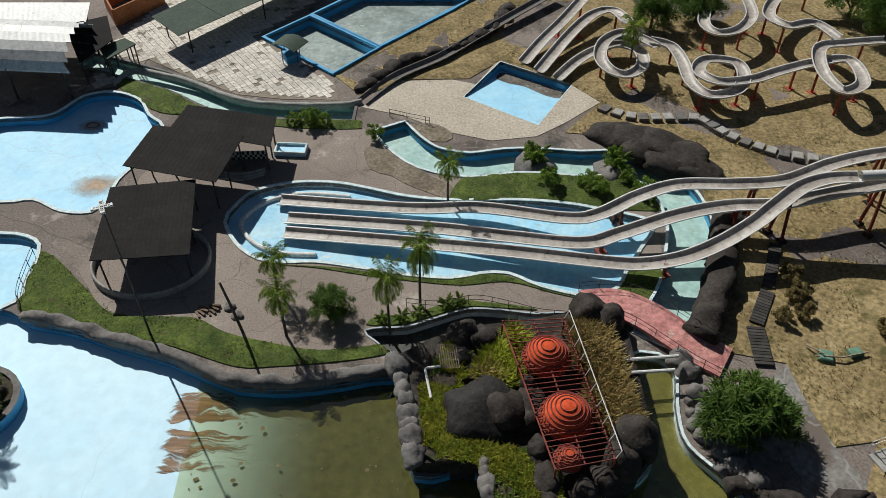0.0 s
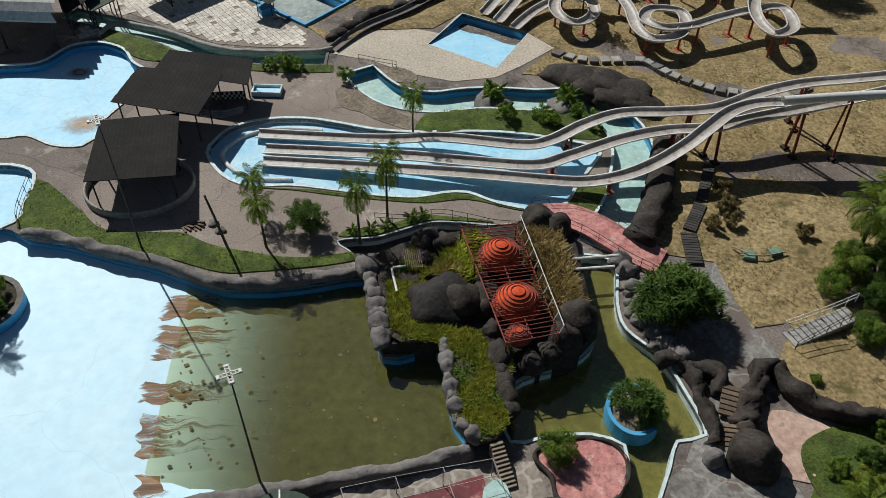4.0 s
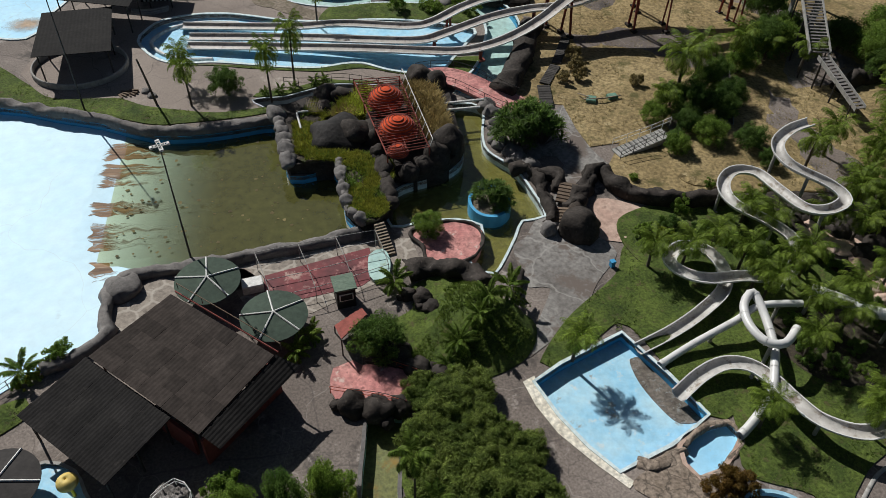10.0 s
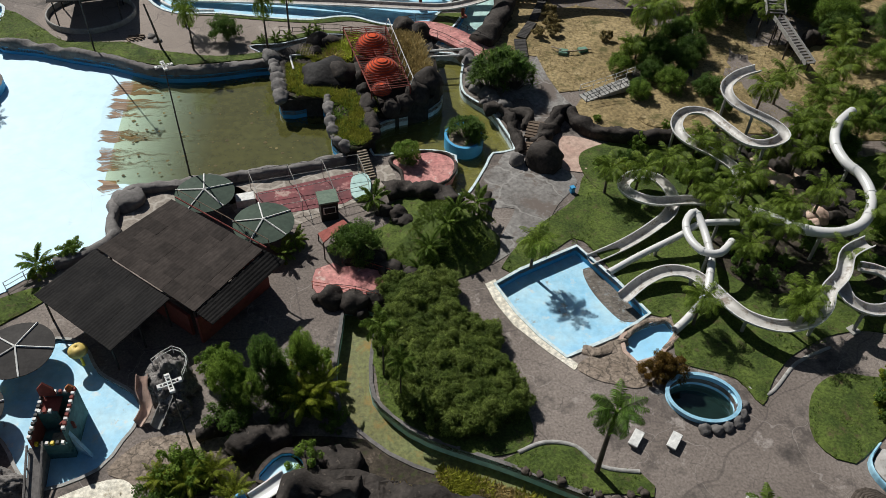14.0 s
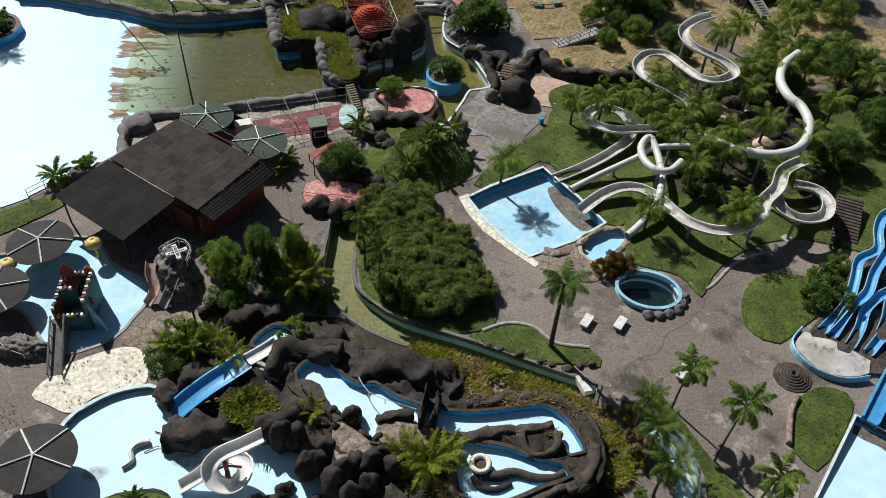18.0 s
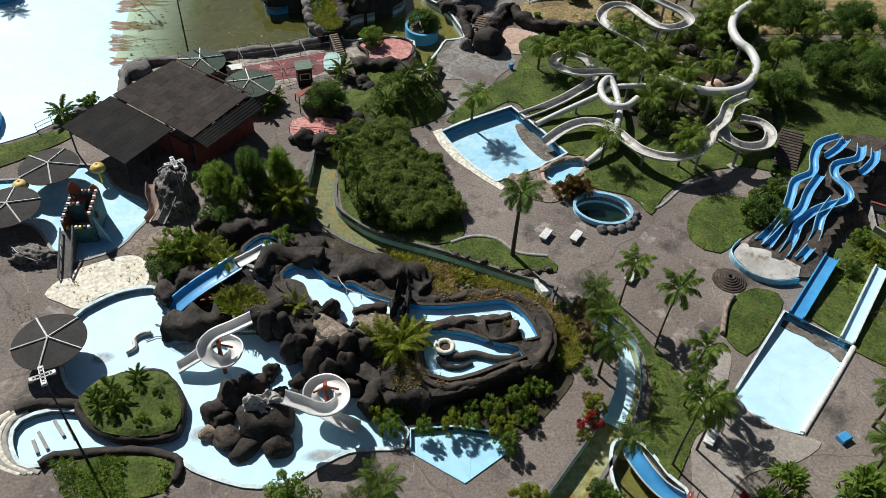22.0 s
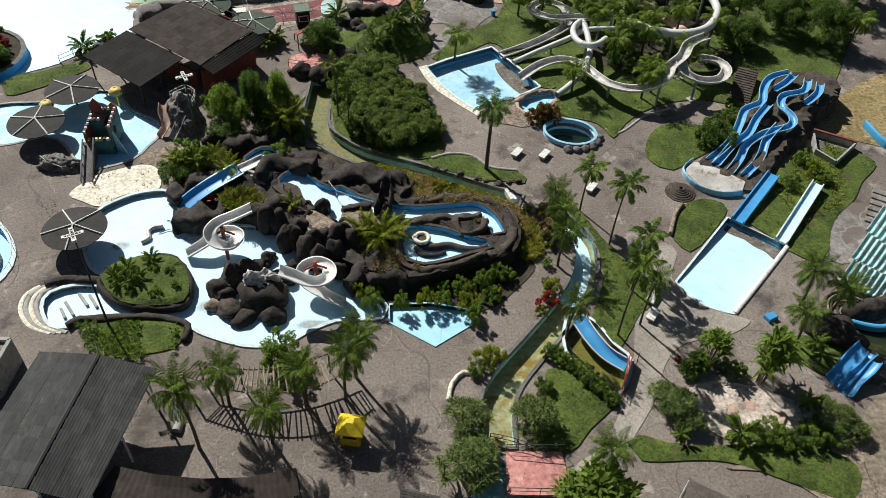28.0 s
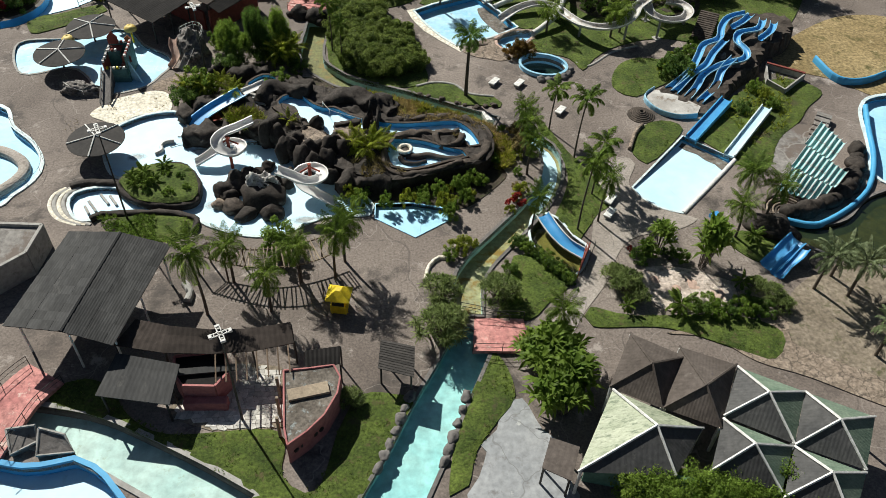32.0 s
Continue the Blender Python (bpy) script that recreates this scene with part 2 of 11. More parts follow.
M["rust_stain"] = material("rust_stain", (0.13, 0.065, 0.030), (0.38, 0.235, 0.13), 0.7, 0.7, 2.4, 0.1, c3=(0.58, 0.48, 0.38), spots=0.56, stretch=(0.16, 1.8, 1.0), grain=0.4)


def stain_mask(m, x0, x1):
    """Let the stain break up into wavering bands of fine streaks along x, thinning out from x0 to x1."""
    n, l = m.node_tree.nodes, m.node_tree.links

    def node(kind, **values):
        q = n.new(kind)
        for key, value in values.items():
            q.inputs[key.replace("_", " ")].default_value = value
        return q

    def math_of(op, a, b):
        q = n.new("ShaderNodeMath")
        q.operation = op
        for i, v in enumerate((a, b)):
            if isinstance(v, float):
                q.inputs[i].default_value = v
            else:
                l.new(v, q.inputs[i])
        return q.outputs[0]

    g, sx = n.new("ShaderNodeNewGeometry"), n.new("ShaderNodeSeparateXYZ")
    l.new(g.outputs["Position"], sx.inputs[0])
    bend = node("ShaderNodeTexNoise", Scale=0.35, Detail=3.0)
    l.new(g.outputs["Position"], bend.inputs["Vector"])
    y = math_of("ADD", sx.outputs[1], math_of("MULTIPLY", bend.outputs["Fac"], 3.2))

    def streak(fx, fy, det):
        c = n.new("ShaderNodeCombineXYZ")
        l.new(math_of("MULTIPLY", sx.outputs[0], fx), c.inputs[0])
        l.new(math_of("MULTIPLY", y, fy), c.inputs[1])
        t = node("ShaderNodeTexNoise", Scale=1.0, Detail=det, Roughness=0.65)
        l.new(c.outputs[0], t.inputs["Vector"])
        return t.outputs["Fac"]

    band, fine = streak(0.03, 0.42, 2.0), streak(0.25, 3.6, 9.0)
    fall, edge, cut = n.new("ShaderNodeMapRange"), n.new("ShaderNodeMapRange"), n.new("ShaderNodeMapRange")
    for q, lo, hi, v0, v1 in ((fall, x0, x1, 0.22, -0.34), (edge, x0 - 0.9, x0 + 0.3, -0.5, 0.0)):
        q.inputs["From Min"].default_value, q.inputs["From Max"].default_value = lo, hi
        q.inputs["To Min"].default_value, q.inputs["To Max"].default_value = v0, v1
        l.new(math_of("ADD", sx.outputs[0], math_of("MULTIPLY", bend.outputs["Fac"], 0.8)), q.inputs["Value"])
    total = math_of("ADD", math_of("ADD", math_of("MULTIPLY", band, 1.0), math_of("MULTIPLY", fine, 1.0)), math_of("ADD", fall.outputs[0], edge.outputs[0]))
    cut.inputs["From Min"].default_value, cut.inputs["From Max"].default_value = 0.95, 1.12
    cut.inputs["To Max"].default_value = 0.88
    l.new(total, cut.inputs["Value"])
    t, x = n.new("ShaderNodeBsdfTransparent"), n.new("ShaderNodeMixShader")
    l.new(cut.outputs[0], x.inputs[0])
    l.new(t.outputs[0], x.inputs[1])
    l.new(n["Principled BSDF"].outputs[0], x.inputs[2])
    l.new(x.outputs[0], n["Material Output"].inputs["Surface"])


stain_mask(M["rust_stain"], -20.5, -9.0)


def blot(name, colour, cx, cy, rx, ry):
    """A stain that fades out unevenly round its middle."""
    m = material(name, colour, tuple(c * 1.35 for c in colour), 0.8, 0.8, 2.5, 0.0, grain=0.3)
    n, l = m.node_tree.nodes, m.node_tree.links
    g, mp, ln, nz, r = n.new("ShaderNodeNewGeometry"), n.new("ShaderNodeMapping"), n.new("ShaderNodeVectorMath"), n.new("ShaderNodeTexNoise"), n.new("ShaderNodeMapRange")
    mp.inputs["Location"].default_value, mp.inputs["Scale"].default_value = (-cx / rx, -cy / ry, 0), (1 / rx, 1 / ry, 0)
    ln.operation = "LENGTH"
    l.new(g.outputs["Position"], mp.inputs["Vector"])
    l.new(mp.outputs[0], ln.inputs[0])
    nz.inputs["Scale"].default_value, nz.inputs["Detail"].default_value, nz.inputs["Roughness"].default_value = 0.5, 8.0, 0.7
    l.new(g.outputs["Position"], nz.inputs["Vector"])
    ad = n.new("ShaderNodeMath")
    ad.operation = "ADD"
    l.new(ln.outputs["Value"], ad.inputs[0])
    l.new(nz.outputs["Fac"], ad.inputs[1])
    r.inputs["From Min"].default_value, r.inputs["From Max"].default_value = 0.65, 1.35
    r.inputs["To Min"].default_value, r.inputs["To Max"].default_value = 0.9, 0.0
    l.new(ad.outputs[0], r.inputs["Value"])
    t, x = n.new("ShaderNodeBsdfTransparent"), n.new("ShaderNodeMixShader")
    l.new(r.outputs[0], x.inputs[0])
    l.new(t.outputs[0], x.inputs[1])
    l.new(n["Principled BSDF"].outputs[0], x.inputs[2])
    l.new(x.outputs[0], n["Material Output"].inputs["Surface"])
    return m


M["rock"] = material("rock", (0.025, 0.021, 0.018), (0.056, 0.046, 0.040), 0.8, 0.7, 2.6, 1.0, c3=(0.125, 0.103, 0.087), spots=0.60, spec=0.2, grain=0.4)
M["rock_carved"] = material("rock_carved", (0.10, 0.088, 0.08), (0.26, 0.24, 0.225), 0.85, 1.2, 4.0, 1.0, c3=(0.045, 0.038, 0.034), spots=0.54, grain=0.5)
M["pool_worn"] = material("pool_worn", (0.26, 0.57, 0.79), (0.50, 0.73, 0.83), 0.6, 0.3, 1.8, 0.08, c3=(0.62, 0.70, 0.71), spots=0.58, dirt=(0.35, 0.61, (0.33, 0.33, 0.30)), grain=0.12)
M["rock_warm"] = material("rock_warm", (0.046, 0.036, 0.029), (0.088, 0.069, 0.056), 0.85, 0.6, 3.2, 1.0, c3=(0.14, 0.115, 0.095), spots=0.60, grain=0.45)
M["rock_tan"] = material("rock_tan", (0.20, 0.155, 0.118), (0.33, 0.265, 0.21), 0.9, 0.6, 3.5, 0.9, c3=(0.10, 0.080, 0.064), spots=0.54, cracks=((0.75, 0.05, (0.08, 0.065, 0.052), 0.9, 0.7),), grain=0.5)
M["rock_black"] = material("rock_black", (0.018, 0.016, 0.015), (0.034, 0.030, 0.028), 0.75, 0.6, 2.4, 0.8, c3=(0.065, 0.058, 0.052), spots=0.62, spec=0.25, grain=0.4)
M["rock_bleached"] = material("rock_bleached", (0.34, 0.32, 0.30), (0.56, 0.54, 0.51), 0.85, 0.8, 3.0, 0.8, c3=(0.13, 0.115, 0.10), spots=0.54, grain=0.4)
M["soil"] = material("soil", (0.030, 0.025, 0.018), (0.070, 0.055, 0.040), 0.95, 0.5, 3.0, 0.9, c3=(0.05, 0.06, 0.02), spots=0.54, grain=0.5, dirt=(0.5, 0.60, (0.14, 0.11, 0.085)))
M["debris"] = material("debris", (0.10, 0.085, 0.07), (0.20, 0.175, 0.15), 0.95, 0.6, 3.0, 0.6, c3=(0.32, 0.36, 0.36), spots=0.56, grain=0.5)
M["roof_brown"] = material("roof_brown", (0.038, 0.030, 0.026), (0.052, 0.042, 0.037), 0.85, 0.25, 2.0, 0.3, c3=(0.075, 0.062, 0.055), spots=0.64, vary=0.26, spec=0.12)
M["rock_grey"] = material("rock_grey", (0.12, 0.11, 0.105), (0.20, 0.185, 0.175), 0.85, 0.5, 2.6, 0.8, c3=(0.07, 0.065, 0.06), spots=0.58)
M["rock_pink"] = material("rock_pink", (0.45, 0.30, 0.24), (0.56, 0.42, 0.34), 0.85, 0.3, 1.8, 0.7, c3=(0.26, 0.17, 0.13), spots=0.57)
M["pink_paint"] = material("pink_paint", (0.44, 0.17, 0.16), (0.58, 0.28, 0.25), 0.8, 0.5, 2.2, 0.3, c3=(0.24, 0.10, 0.09), spots=0.54, dirt=(0.6, 0.58, (0.62, 0.47, 0.41)), grain=0.4)
M["red_floor"] = material("red_floor", (0.085, 0.030, 0.034), (0.23, 0.045, 0.050), 0.7, 0.22, 1.5, 0.15, c3=(0.46, 0.22, 0.20), spots=0.55, dirt=(0.4, 0.57, (0.40, 0.27, 0.23)), grain=0.3)
M["roof_dark"] = material("roof_dark", (0.013, 0.012, 0.012), (0.023, 0.021, 0.020), 0.85, 0.3, 2.5, 0.4, c3=(0.042, 0.037, 0.034), spots=0.62, vary=0.14, spec=0.12)
M["roof_green"] = material("roof_green", (0.09, 0.14, 0.10), (0.17, 0.22, 0.165), 0.75, 0.4, 3.0, 0.3, c3=(0.26, 0.30, 0.22), spots=0.60, stretch=(1.0, 2.5, 1.0), vary=0.15)
M["roof_pale"] = material("roof_pale", (0.27, 0.30, 0.21), (0.40, 0.42, 0.32), 0.7, 0.4, 3.0, 0.2, c3=(0.14, 0.17, 0.115), spots=0.52, stretch=(1.0, 2.5, 1.0), vary=0.12)
M["roof_metal"] = material("roof_metal", (0.42, 0.42, 0.42), (0.58, 0.57, 0.56), 0.5, 0.3, 2.0, 0.1, c3=(0.28, 0.22, 0.18), spots=0.58, spec=0.5)
M["canvas_green"] = material("canvas_green", (0.040, 0.060, 0.045), (0.06, 0.085, 0.062), 0.85, 0.4, 2.4, 0.2)
M["canvas_black"] = material("canvas_black", (0.030, 0.027, 0.026), (0.05, 0.045, 0.042), 0.85, 0.5, 3.0, 0.3)
M["white_paint"] = material("white_paint", (0.62, 0.61, 0.58), (0.74, 0.73, 0.70), 0.6, 0.6, 3.0, 0.1, c3=(0.42, 0.39, 0.34), spots=0.62)
M["slide_grey"] = material("slide_grey", (0.30, 0.265, 0.235), (0.46, 0.42, 0.38), 0.5, 0.4, 2.0, 0.1, c3=(0.17, 0.125, 0.095), spots=0.55, spec=0.5)
M["slide_white"] = material("slide_white", (0.58, 0.57, 0.55), (0.70, 0.69, 0.67), 0.35, 0.3, 1.6, 0.05, c3=(0.42, 0.39, 0.34), spots=0.64, spec=0.5, grain=0.07)
M["slide_dirty"] = material("slide_dirty", (0.36, 0.335, 0.305), (0.58, 0.56, 0.53), 0.5, 0.35, 1.6, 0.05, c3=(0.21, 0.165, 0.125), spots=0.54, spec=0.4, grain=0.2)
M["slide_blue"] = material("slide_blue", (0.05, 0.26, 0.55), (0.09, 0.36, 0.66), 0.4, 0.4, 1.8, 0.05, c3=(0.24, 0.46, 0.62), spots=0.62, spec=0.5, grain=0.07)
M["slide_aqua"] = material("slide_aqua", (0.16, 0.44, 0.44), (0.26, 0.55, 0.54), 0.45, 0.4, 1.8, 0.05, c3=(0.46, 0.60, 0.56), spots=0.6, spec=0.5)
M["steel_dark"] = material("steel_dark", (0.035, 0.033, 0.032), (0.06, 0.055, 0.05), 0.6, 0.8, 4.0, 0.1, metal=0.3)
M["steel_red"] = material("steel_red", (0.30, 0.055, 0.035), (0.38, 0.09, 0.05), 0.65, 0.8, 4.0, 0.1, c3=(0.16, 0.07, 0.05), spots=0.6)
M["orange"] = material("orange", (0.56, 0.075, 0.028), (0.66, 0.105, 0.04), 0.85, 0.7, 3.0, 0.2, c3=(0.36, 0.05, 0.025), spots=0.58, spec=0.1, grain=0.3)
M["steel_maroon"] = material("steel_maroon", (0.17, 0.038, 0.028), (0.26, 0.065, 0.045), 0.75, 0.8, 4.0, 0.1, c3=(0.10, 0.05, 0.04), spots=0.56)
M["yellow"] = material("yellow", (0.72, 0.52, 0.02), (0.80, 0.62, 0.04), 0.5, 0.6, 2.0, 0.05)
M["yellow_pale"] = material("yellow_pale", (0.60, 0.44, 0.10), (0.70, 0.55, 0.20), 0.6, 0.8, 2.0, 0.05, c3=(0.55, 0.33, 0.08), spots=0.58)
M["wood"] = material("wood", (0.11, 0.075, 0.05), (0.17, 0.125, 0.09), 0.85, 0.6, 4.0, 0.4, vary=0.25)
M["wood_pale"] = material("wood_pale", (0.24, 0.19, 0.14), (0.32, 0.26, 0.19), 0.85, 0.6, 4.0, 0.4, vary=0.25)
M["concrete"] = material("concrete", (0.30, 0.29, 0.27), (0.40, 0.385, 0.36), 0.85, 0.4, 2.5, 0.3, c3=(0.18, 0.17, 0.155), spots=0.57)
M["wall_pink"] = material("wall_pink", (0.36, 0.13, 0.13), (0.44, 0.18, 0.17), 0.8, 0.4, 2.5, 0.2, c3=(0.26, 0.12, 0.11), spots=0.62)
M["wall_red"] = material("wall_red", (0.19, 0.045, 0.035), (0.25, 0.07, 0.055), 0.8, 0.4, 2.5, 0.2)
M["wall_green"] = material("wall_green", (0.10, 0.20, 0.15), (0.15, 0.27, 0.2), 0.8, 0.4, 2.5, 0.2)
M["bark"] = material("bark", (0.075, 0.06, 0.047), (0.13, 0.108, 0.085), 0.95, 0.8, 6.0, 0.8)
M["palm_leaf"] = leaf_material("palm_leaf", (0.135, 0.205, 0.030), (0.262, 0.345, 0.054))
M["leaf_hedge"] = leaf_material("leaf_hedge", (0.115, 0.170, 0.034), (0.262, 0.322, 0.078))
M["weed_dry"] = leaf_material("weed_dry", (0.33, 0.25, 0.10), (0.50, 0.40, 0.18))
M["weed_bright"] = leaf_material("weed_bright", (0.36, 0.42, 0.04), (0.55, 0.58, 0.10))
M["grass_lime"] = leaf_material("grass_lime", (0.25, 0.275, 0.028), (0.42, 0.41, 0.065))
M["roof_hip"] = material("roof_hip", (0.052, 0.052, 0.053), (0.092, 0.090, 0.088), 0.8, 0.3, 2.6, 0.3, c3=(0.14, 0.135, 0.125), spots=0.60, vary=0.2, spec=0.2)
M["leaf_drac"] = leaf_material("leaf_drac", (0.130, 0.185, 0.052), (0.255, 0.305, 0.110))
M["rubble_pale"] = material("rubble_pale", (0.38, 0.31, 0.26), (0.56, 0.48, 0.42), 0.9, 0.6, 3.0, 0.9, c3=(0.20, 0.16, 0.12), spots=0.55, grain=0.5)
M["roof_slate"] = material("roof_slate", (0.036, 0.036, 0.037), (0.062, 0.061, 0.060), 0.8, 0.3, 2.6, 0.3, c3=(0.10, 0.096, 0.09), spots=0.60, vary=0.2, spec=0.2, stretch=(1.0, 0.4, 1.0))
M["castle_teal"] = material("castle_teal", (0.045, 0.12, 0.13), (0.09, 0.20, 0.20), 0.7, 0.5, 2.0, 0.2, c3=(0.22, 0.26, 0.22), spots=0.62)
M["wall_orange"] = material("wall_orange", (0.36, 0.13, 0.05), (0.46, 0.19, 0.08), 0.8, 0.5, 2.5, 0.2)
M["cobble"] = material("cobble", (0.46, 0.40, 0.32), (0.58, 0.51, 0.42), 0.85, 0.15, 3.0, 0.4, c3=(0.26, 0.21, 0.15), spots=0.6, cracks=((2.6, 0.10, (0.24, 0.20, 0.16), 0.2, 0.45),), dirt=(0.25, 0.62, (0.20, 0.17, 0.13)))
M["wood_dark"] = material("wood_dark", (0.04, 0.036, 0.033), (0.07, 0.063, 0.058), 0.85, 0.6, 4.0, 0.4, vary=0.3)
M["court"] = material("court", (0.25, 0.26, 0.27), (0.37, 0.375, 0.38), 0.8, 0.35, 1.8, 0.2, c3=(0.18, 0.17, 0.165), spots=0.58, dirt=(0.4, 0.61, (0.48, 0.48, 0.47)), cracks=((0.25, 0.015, (0.15, 0.145, 0.14), 1.5, 0.5),))
M["canal_aqua"] = material("canal_aqua", (0.26, 0.58, 0.58), (0.40, 0.70, 0.66), 0.35, 0.25, 1.1, 0.08, c3=(0.30, 0.50, 0.44), spots=0.62)
M["roof_umber"] = material("roof_umber", (0.075, 0.062, 0.054), (0.115, 0.096, 0.085), 0.85, 0.3, 2.6, 0.3, c3=(0.16, 0.14, 0.125), spots=0.62, vary=0.15, spec=0.15)
M["palm_mid"] = leaf_material("palm_mid", (0.095, 0.160, 0.026), (0.200, 0.275, 0.050))
M["path_pale"] = material("path_pale", (0.27, 0.235, 0.205), (0.40, 0.355, 0.315), 0.85, 0.12, 5.0, 0.3, c3=(0.17, 0.145, 0.125), spots=0.56, cracks=((0.14, 0.006, (0.12, 0.10, 0.09), 2.5, 0.6),), dirt=(0.25, 0.60, (0.20, 0.17, 0.145)), grain=0.28)
M["palm_dark"] = leaf_material("palm_dark", (0.084, 0.168, 0.031), (0.168, 0.269, 0.048))
M["canal_pale"] = material("canal_pale", (0.24, 0.22, 0.07), (0.34, 0.36, 0.22), 0.45, 0.25, 1.8, 0.1, c3=(0.22, 0.145, 0.03), spots=0.50, dirt=(0.35, 0.60, (0.12, 0.085, 0.025)), grain=0.4)
M["slide_pale"] = material("slide_pale", (0.22, 0.46, 0.62), (0.36, 0.58, 0.70), 0.4, 0.6, 2.0, 0.05)
M["palm_pale"] = leaf_material("palm_pale", (0.16, 0.21, 0.10), (0.27, 0.31, 0.17))
M["leaf"] = leaf_material("leaf", (0.132, 0.220, 0.035), (0.248, 0.344, 0.061))
M["leaf_dark"] = leaf_material("leaf_dark", (0.073, 0.139, 0.029), (0.155, 0.236, 0.049))
M["leaf_lawn"] = leaf_material("leaf_lawn", (0.096, 0.150, 0.024), (0.180, 0.240, 0.042))
M["leaf_lime"] = leaf_material("leaf_lime", (0.20, 0.26, 0.024), (0.33, 0.35, 0.05))
M["leaf_rust"] = leaf_material("leaf_rust", (0.12, 0.085, 0.018), (0.19, 0.11, 0.026))
M["leaf_red"] = leaf_material("leaf_red", (0.28, 0.03, 0.03), (0.36, 0.05, 0.04))
M["straw"] = leaf_material("straw", (0.22, 0.175, 0.070), (0.34, 0.275, 0.125))
M["water_green"] = water_material("water_green", (0.215, 0.203, 0.058))
M["water_wave"] = water_material("water_wave", (0.105, 0.102, 0.030), clear=(-19.5, -9.0))
M["water_olive"] = water_material("water_olive", (0.030, 0.046, 0.020))
M["water_deep"] = water_material("water_deep", (0.018, 0.04, 0.032))
M["black"] = material("black", (0.012, 0.012, 0.012), (0.02, 0.02, 0.02), 0.6, 1.0, 4.0, 0.1)


# ---- builders ----
def thing(name, label, category, at=(0, 0, 0), group=""):
    e = new(name)
    e.empty_display_size = 0.3
    e.location = at
    tagged(e, label, category, group)
    return e


def mesh_of(name, verts, faces, mat, smooth=False):
    me = bpy.data.meshes.new(name)
    me.from_pydata([tuple(v) for v in verts], [], faces)
    me.materials.append(M[mat] if isinstance(mat, str) else mat)
    if smooth:
        me.polygons.foreach_set("use_smooth", [True] * len(me.polygons))
    me.update()
    return me


def piece(name, verts, faces, mat, parent=None, label="", smooth=False):
    """One mesh object; vertices are given in world metres, relative to the parent's place."""
    if parent is not None:
        o = parent.location if parent.parent is None else parent.location + parent.parent.location
        verts = [(v[0] - o[0], v[1] - o[1], v[2] - o[2]) for v in verts]
    ob = new(name, mesh_of(name, verts, faces, mat, smooth))
    if parent is not None:
        ob.parent = parent
    if label:
        ob["label"] = label
    return ob


def box_geo(x0, x1, y0, y1, z0, z1, turn=0.0, at=(0, 0), bevel=0.0):
    c, s = math.cos(turn), math.sin(turn)
    b = min(bevel, (x1 - x0) / 3, (y1 - y0) / 3, (z1 - z0) / 2)
    vs, fs = [], []
    rings = [(z0, 0), (z1 - b, 0), (z1, b)] if b else [(z0, 0), (z1, 0)]
    for z, i in rings:
        for x, y in ((x0 + i, y0 + i), (x1 - i, y0 + i), (x1 - i, y1 - i), (x0 + i, y1 - i)):
            vs.append((at[0] + x * c - y * s, at[1] + x * s + y * c, z))
    k = len(rings)
    fs.append((3, 2, 1, 0))
    for r in range(k - 1):
        for i in range(4):
            j = (i + 1) % 4
            fs.append((4 * r + i, 4 * r + j, 4 * r + 4 + j, 4 * r + 4 + i))
    fs.append(tuple(4 * (k - 1) + i for i in range(4)))
    return vs, fs


def join_geo(parts):
    vs, fs = [], []
    for v, f in parts:
        o = len(vs)
        vs += list(v)
        fs += [tuple(i + o for i in q) for q in f]
    return vs, fs


def tube_geo(path, r, n=8, r_end=None, caps=True):
    """A round bar along 3D points."""
    path = [Vector(p) for p in path]
    r_end = r if r_end is None else r_end
    vs, fs = [], []
    for i, p in enumerate(path):
        d = (path[min(i + 1, len(path) - 1)] - path[max(i - 1, 0)]).normalized()
        a = d.cross(Vector((0, 0, 1)) if abs(d.z) < 0.95 else Vector((1, 0, 0))).normalized()
        b = d.cross(a)
        q = r + (r_end - r) * i / max(1, len(path) - 1)
        for k in range(n):
            w = 2 * math.pi * k / n
            vs.append(p + a * (q * math.cos(w)) + b * (q * math.sin(w)))
    for i in range(len(path) - 1):
        for k in range(n):
            j = (k + 1) % n
            fs.append((i * n + k, i * n + n + k, i * n + n + j, i * n + j))
    if caps:
        fs.append(tuple(range(n)))
        fs.append(tuple(reversed(range((len(path) - 1) * n, len(path) * n))))
    return vs, fs


def spline(pts, step=0.8, closed=False):
    """Catmull-Rom through the points, resampled."""
    P = [Vector(p) for p in pts]
    n = len(P)
    out = []
    for i in range(n if closed else n - 1):
        if closed:
            a, b, c, d = P[i - 1], P[i], P[(i + 1) % n], P[(i + 2) % n]
        else:
            a, b, c, d = P[max(i - 1, 0)], P[i], P[i + 1], P[min(i + 2, n - 1)]
        k = max(1, int((c - b).length / step))
        for j in range(k):
            t = j / k
            out.append(0.5 * (2 * b + (c - a) * t + (2 * a - 5 * b + 4 * c - d) * t * t + (3 * b - a - 3 * c + d) * t ** 3))
    if not closed:
        out.append(P[-1])
    return out


def sp2(pts, step=0.9):
    return [(p.x, p.y) for p in spline([(x, y, 0) for x, y in pts], step, True)]


from mathutils.geometry import delaunay_2d_cdt

HOLES = []  # outlines of all basins and canals, cut out of every ground sheet


def area2(poly):
    return 0.5 * sum(poly[i - 1][0] * poly[i][1] - poly[i][0] * poly[i - 1][1] for i in range(len(poly)))


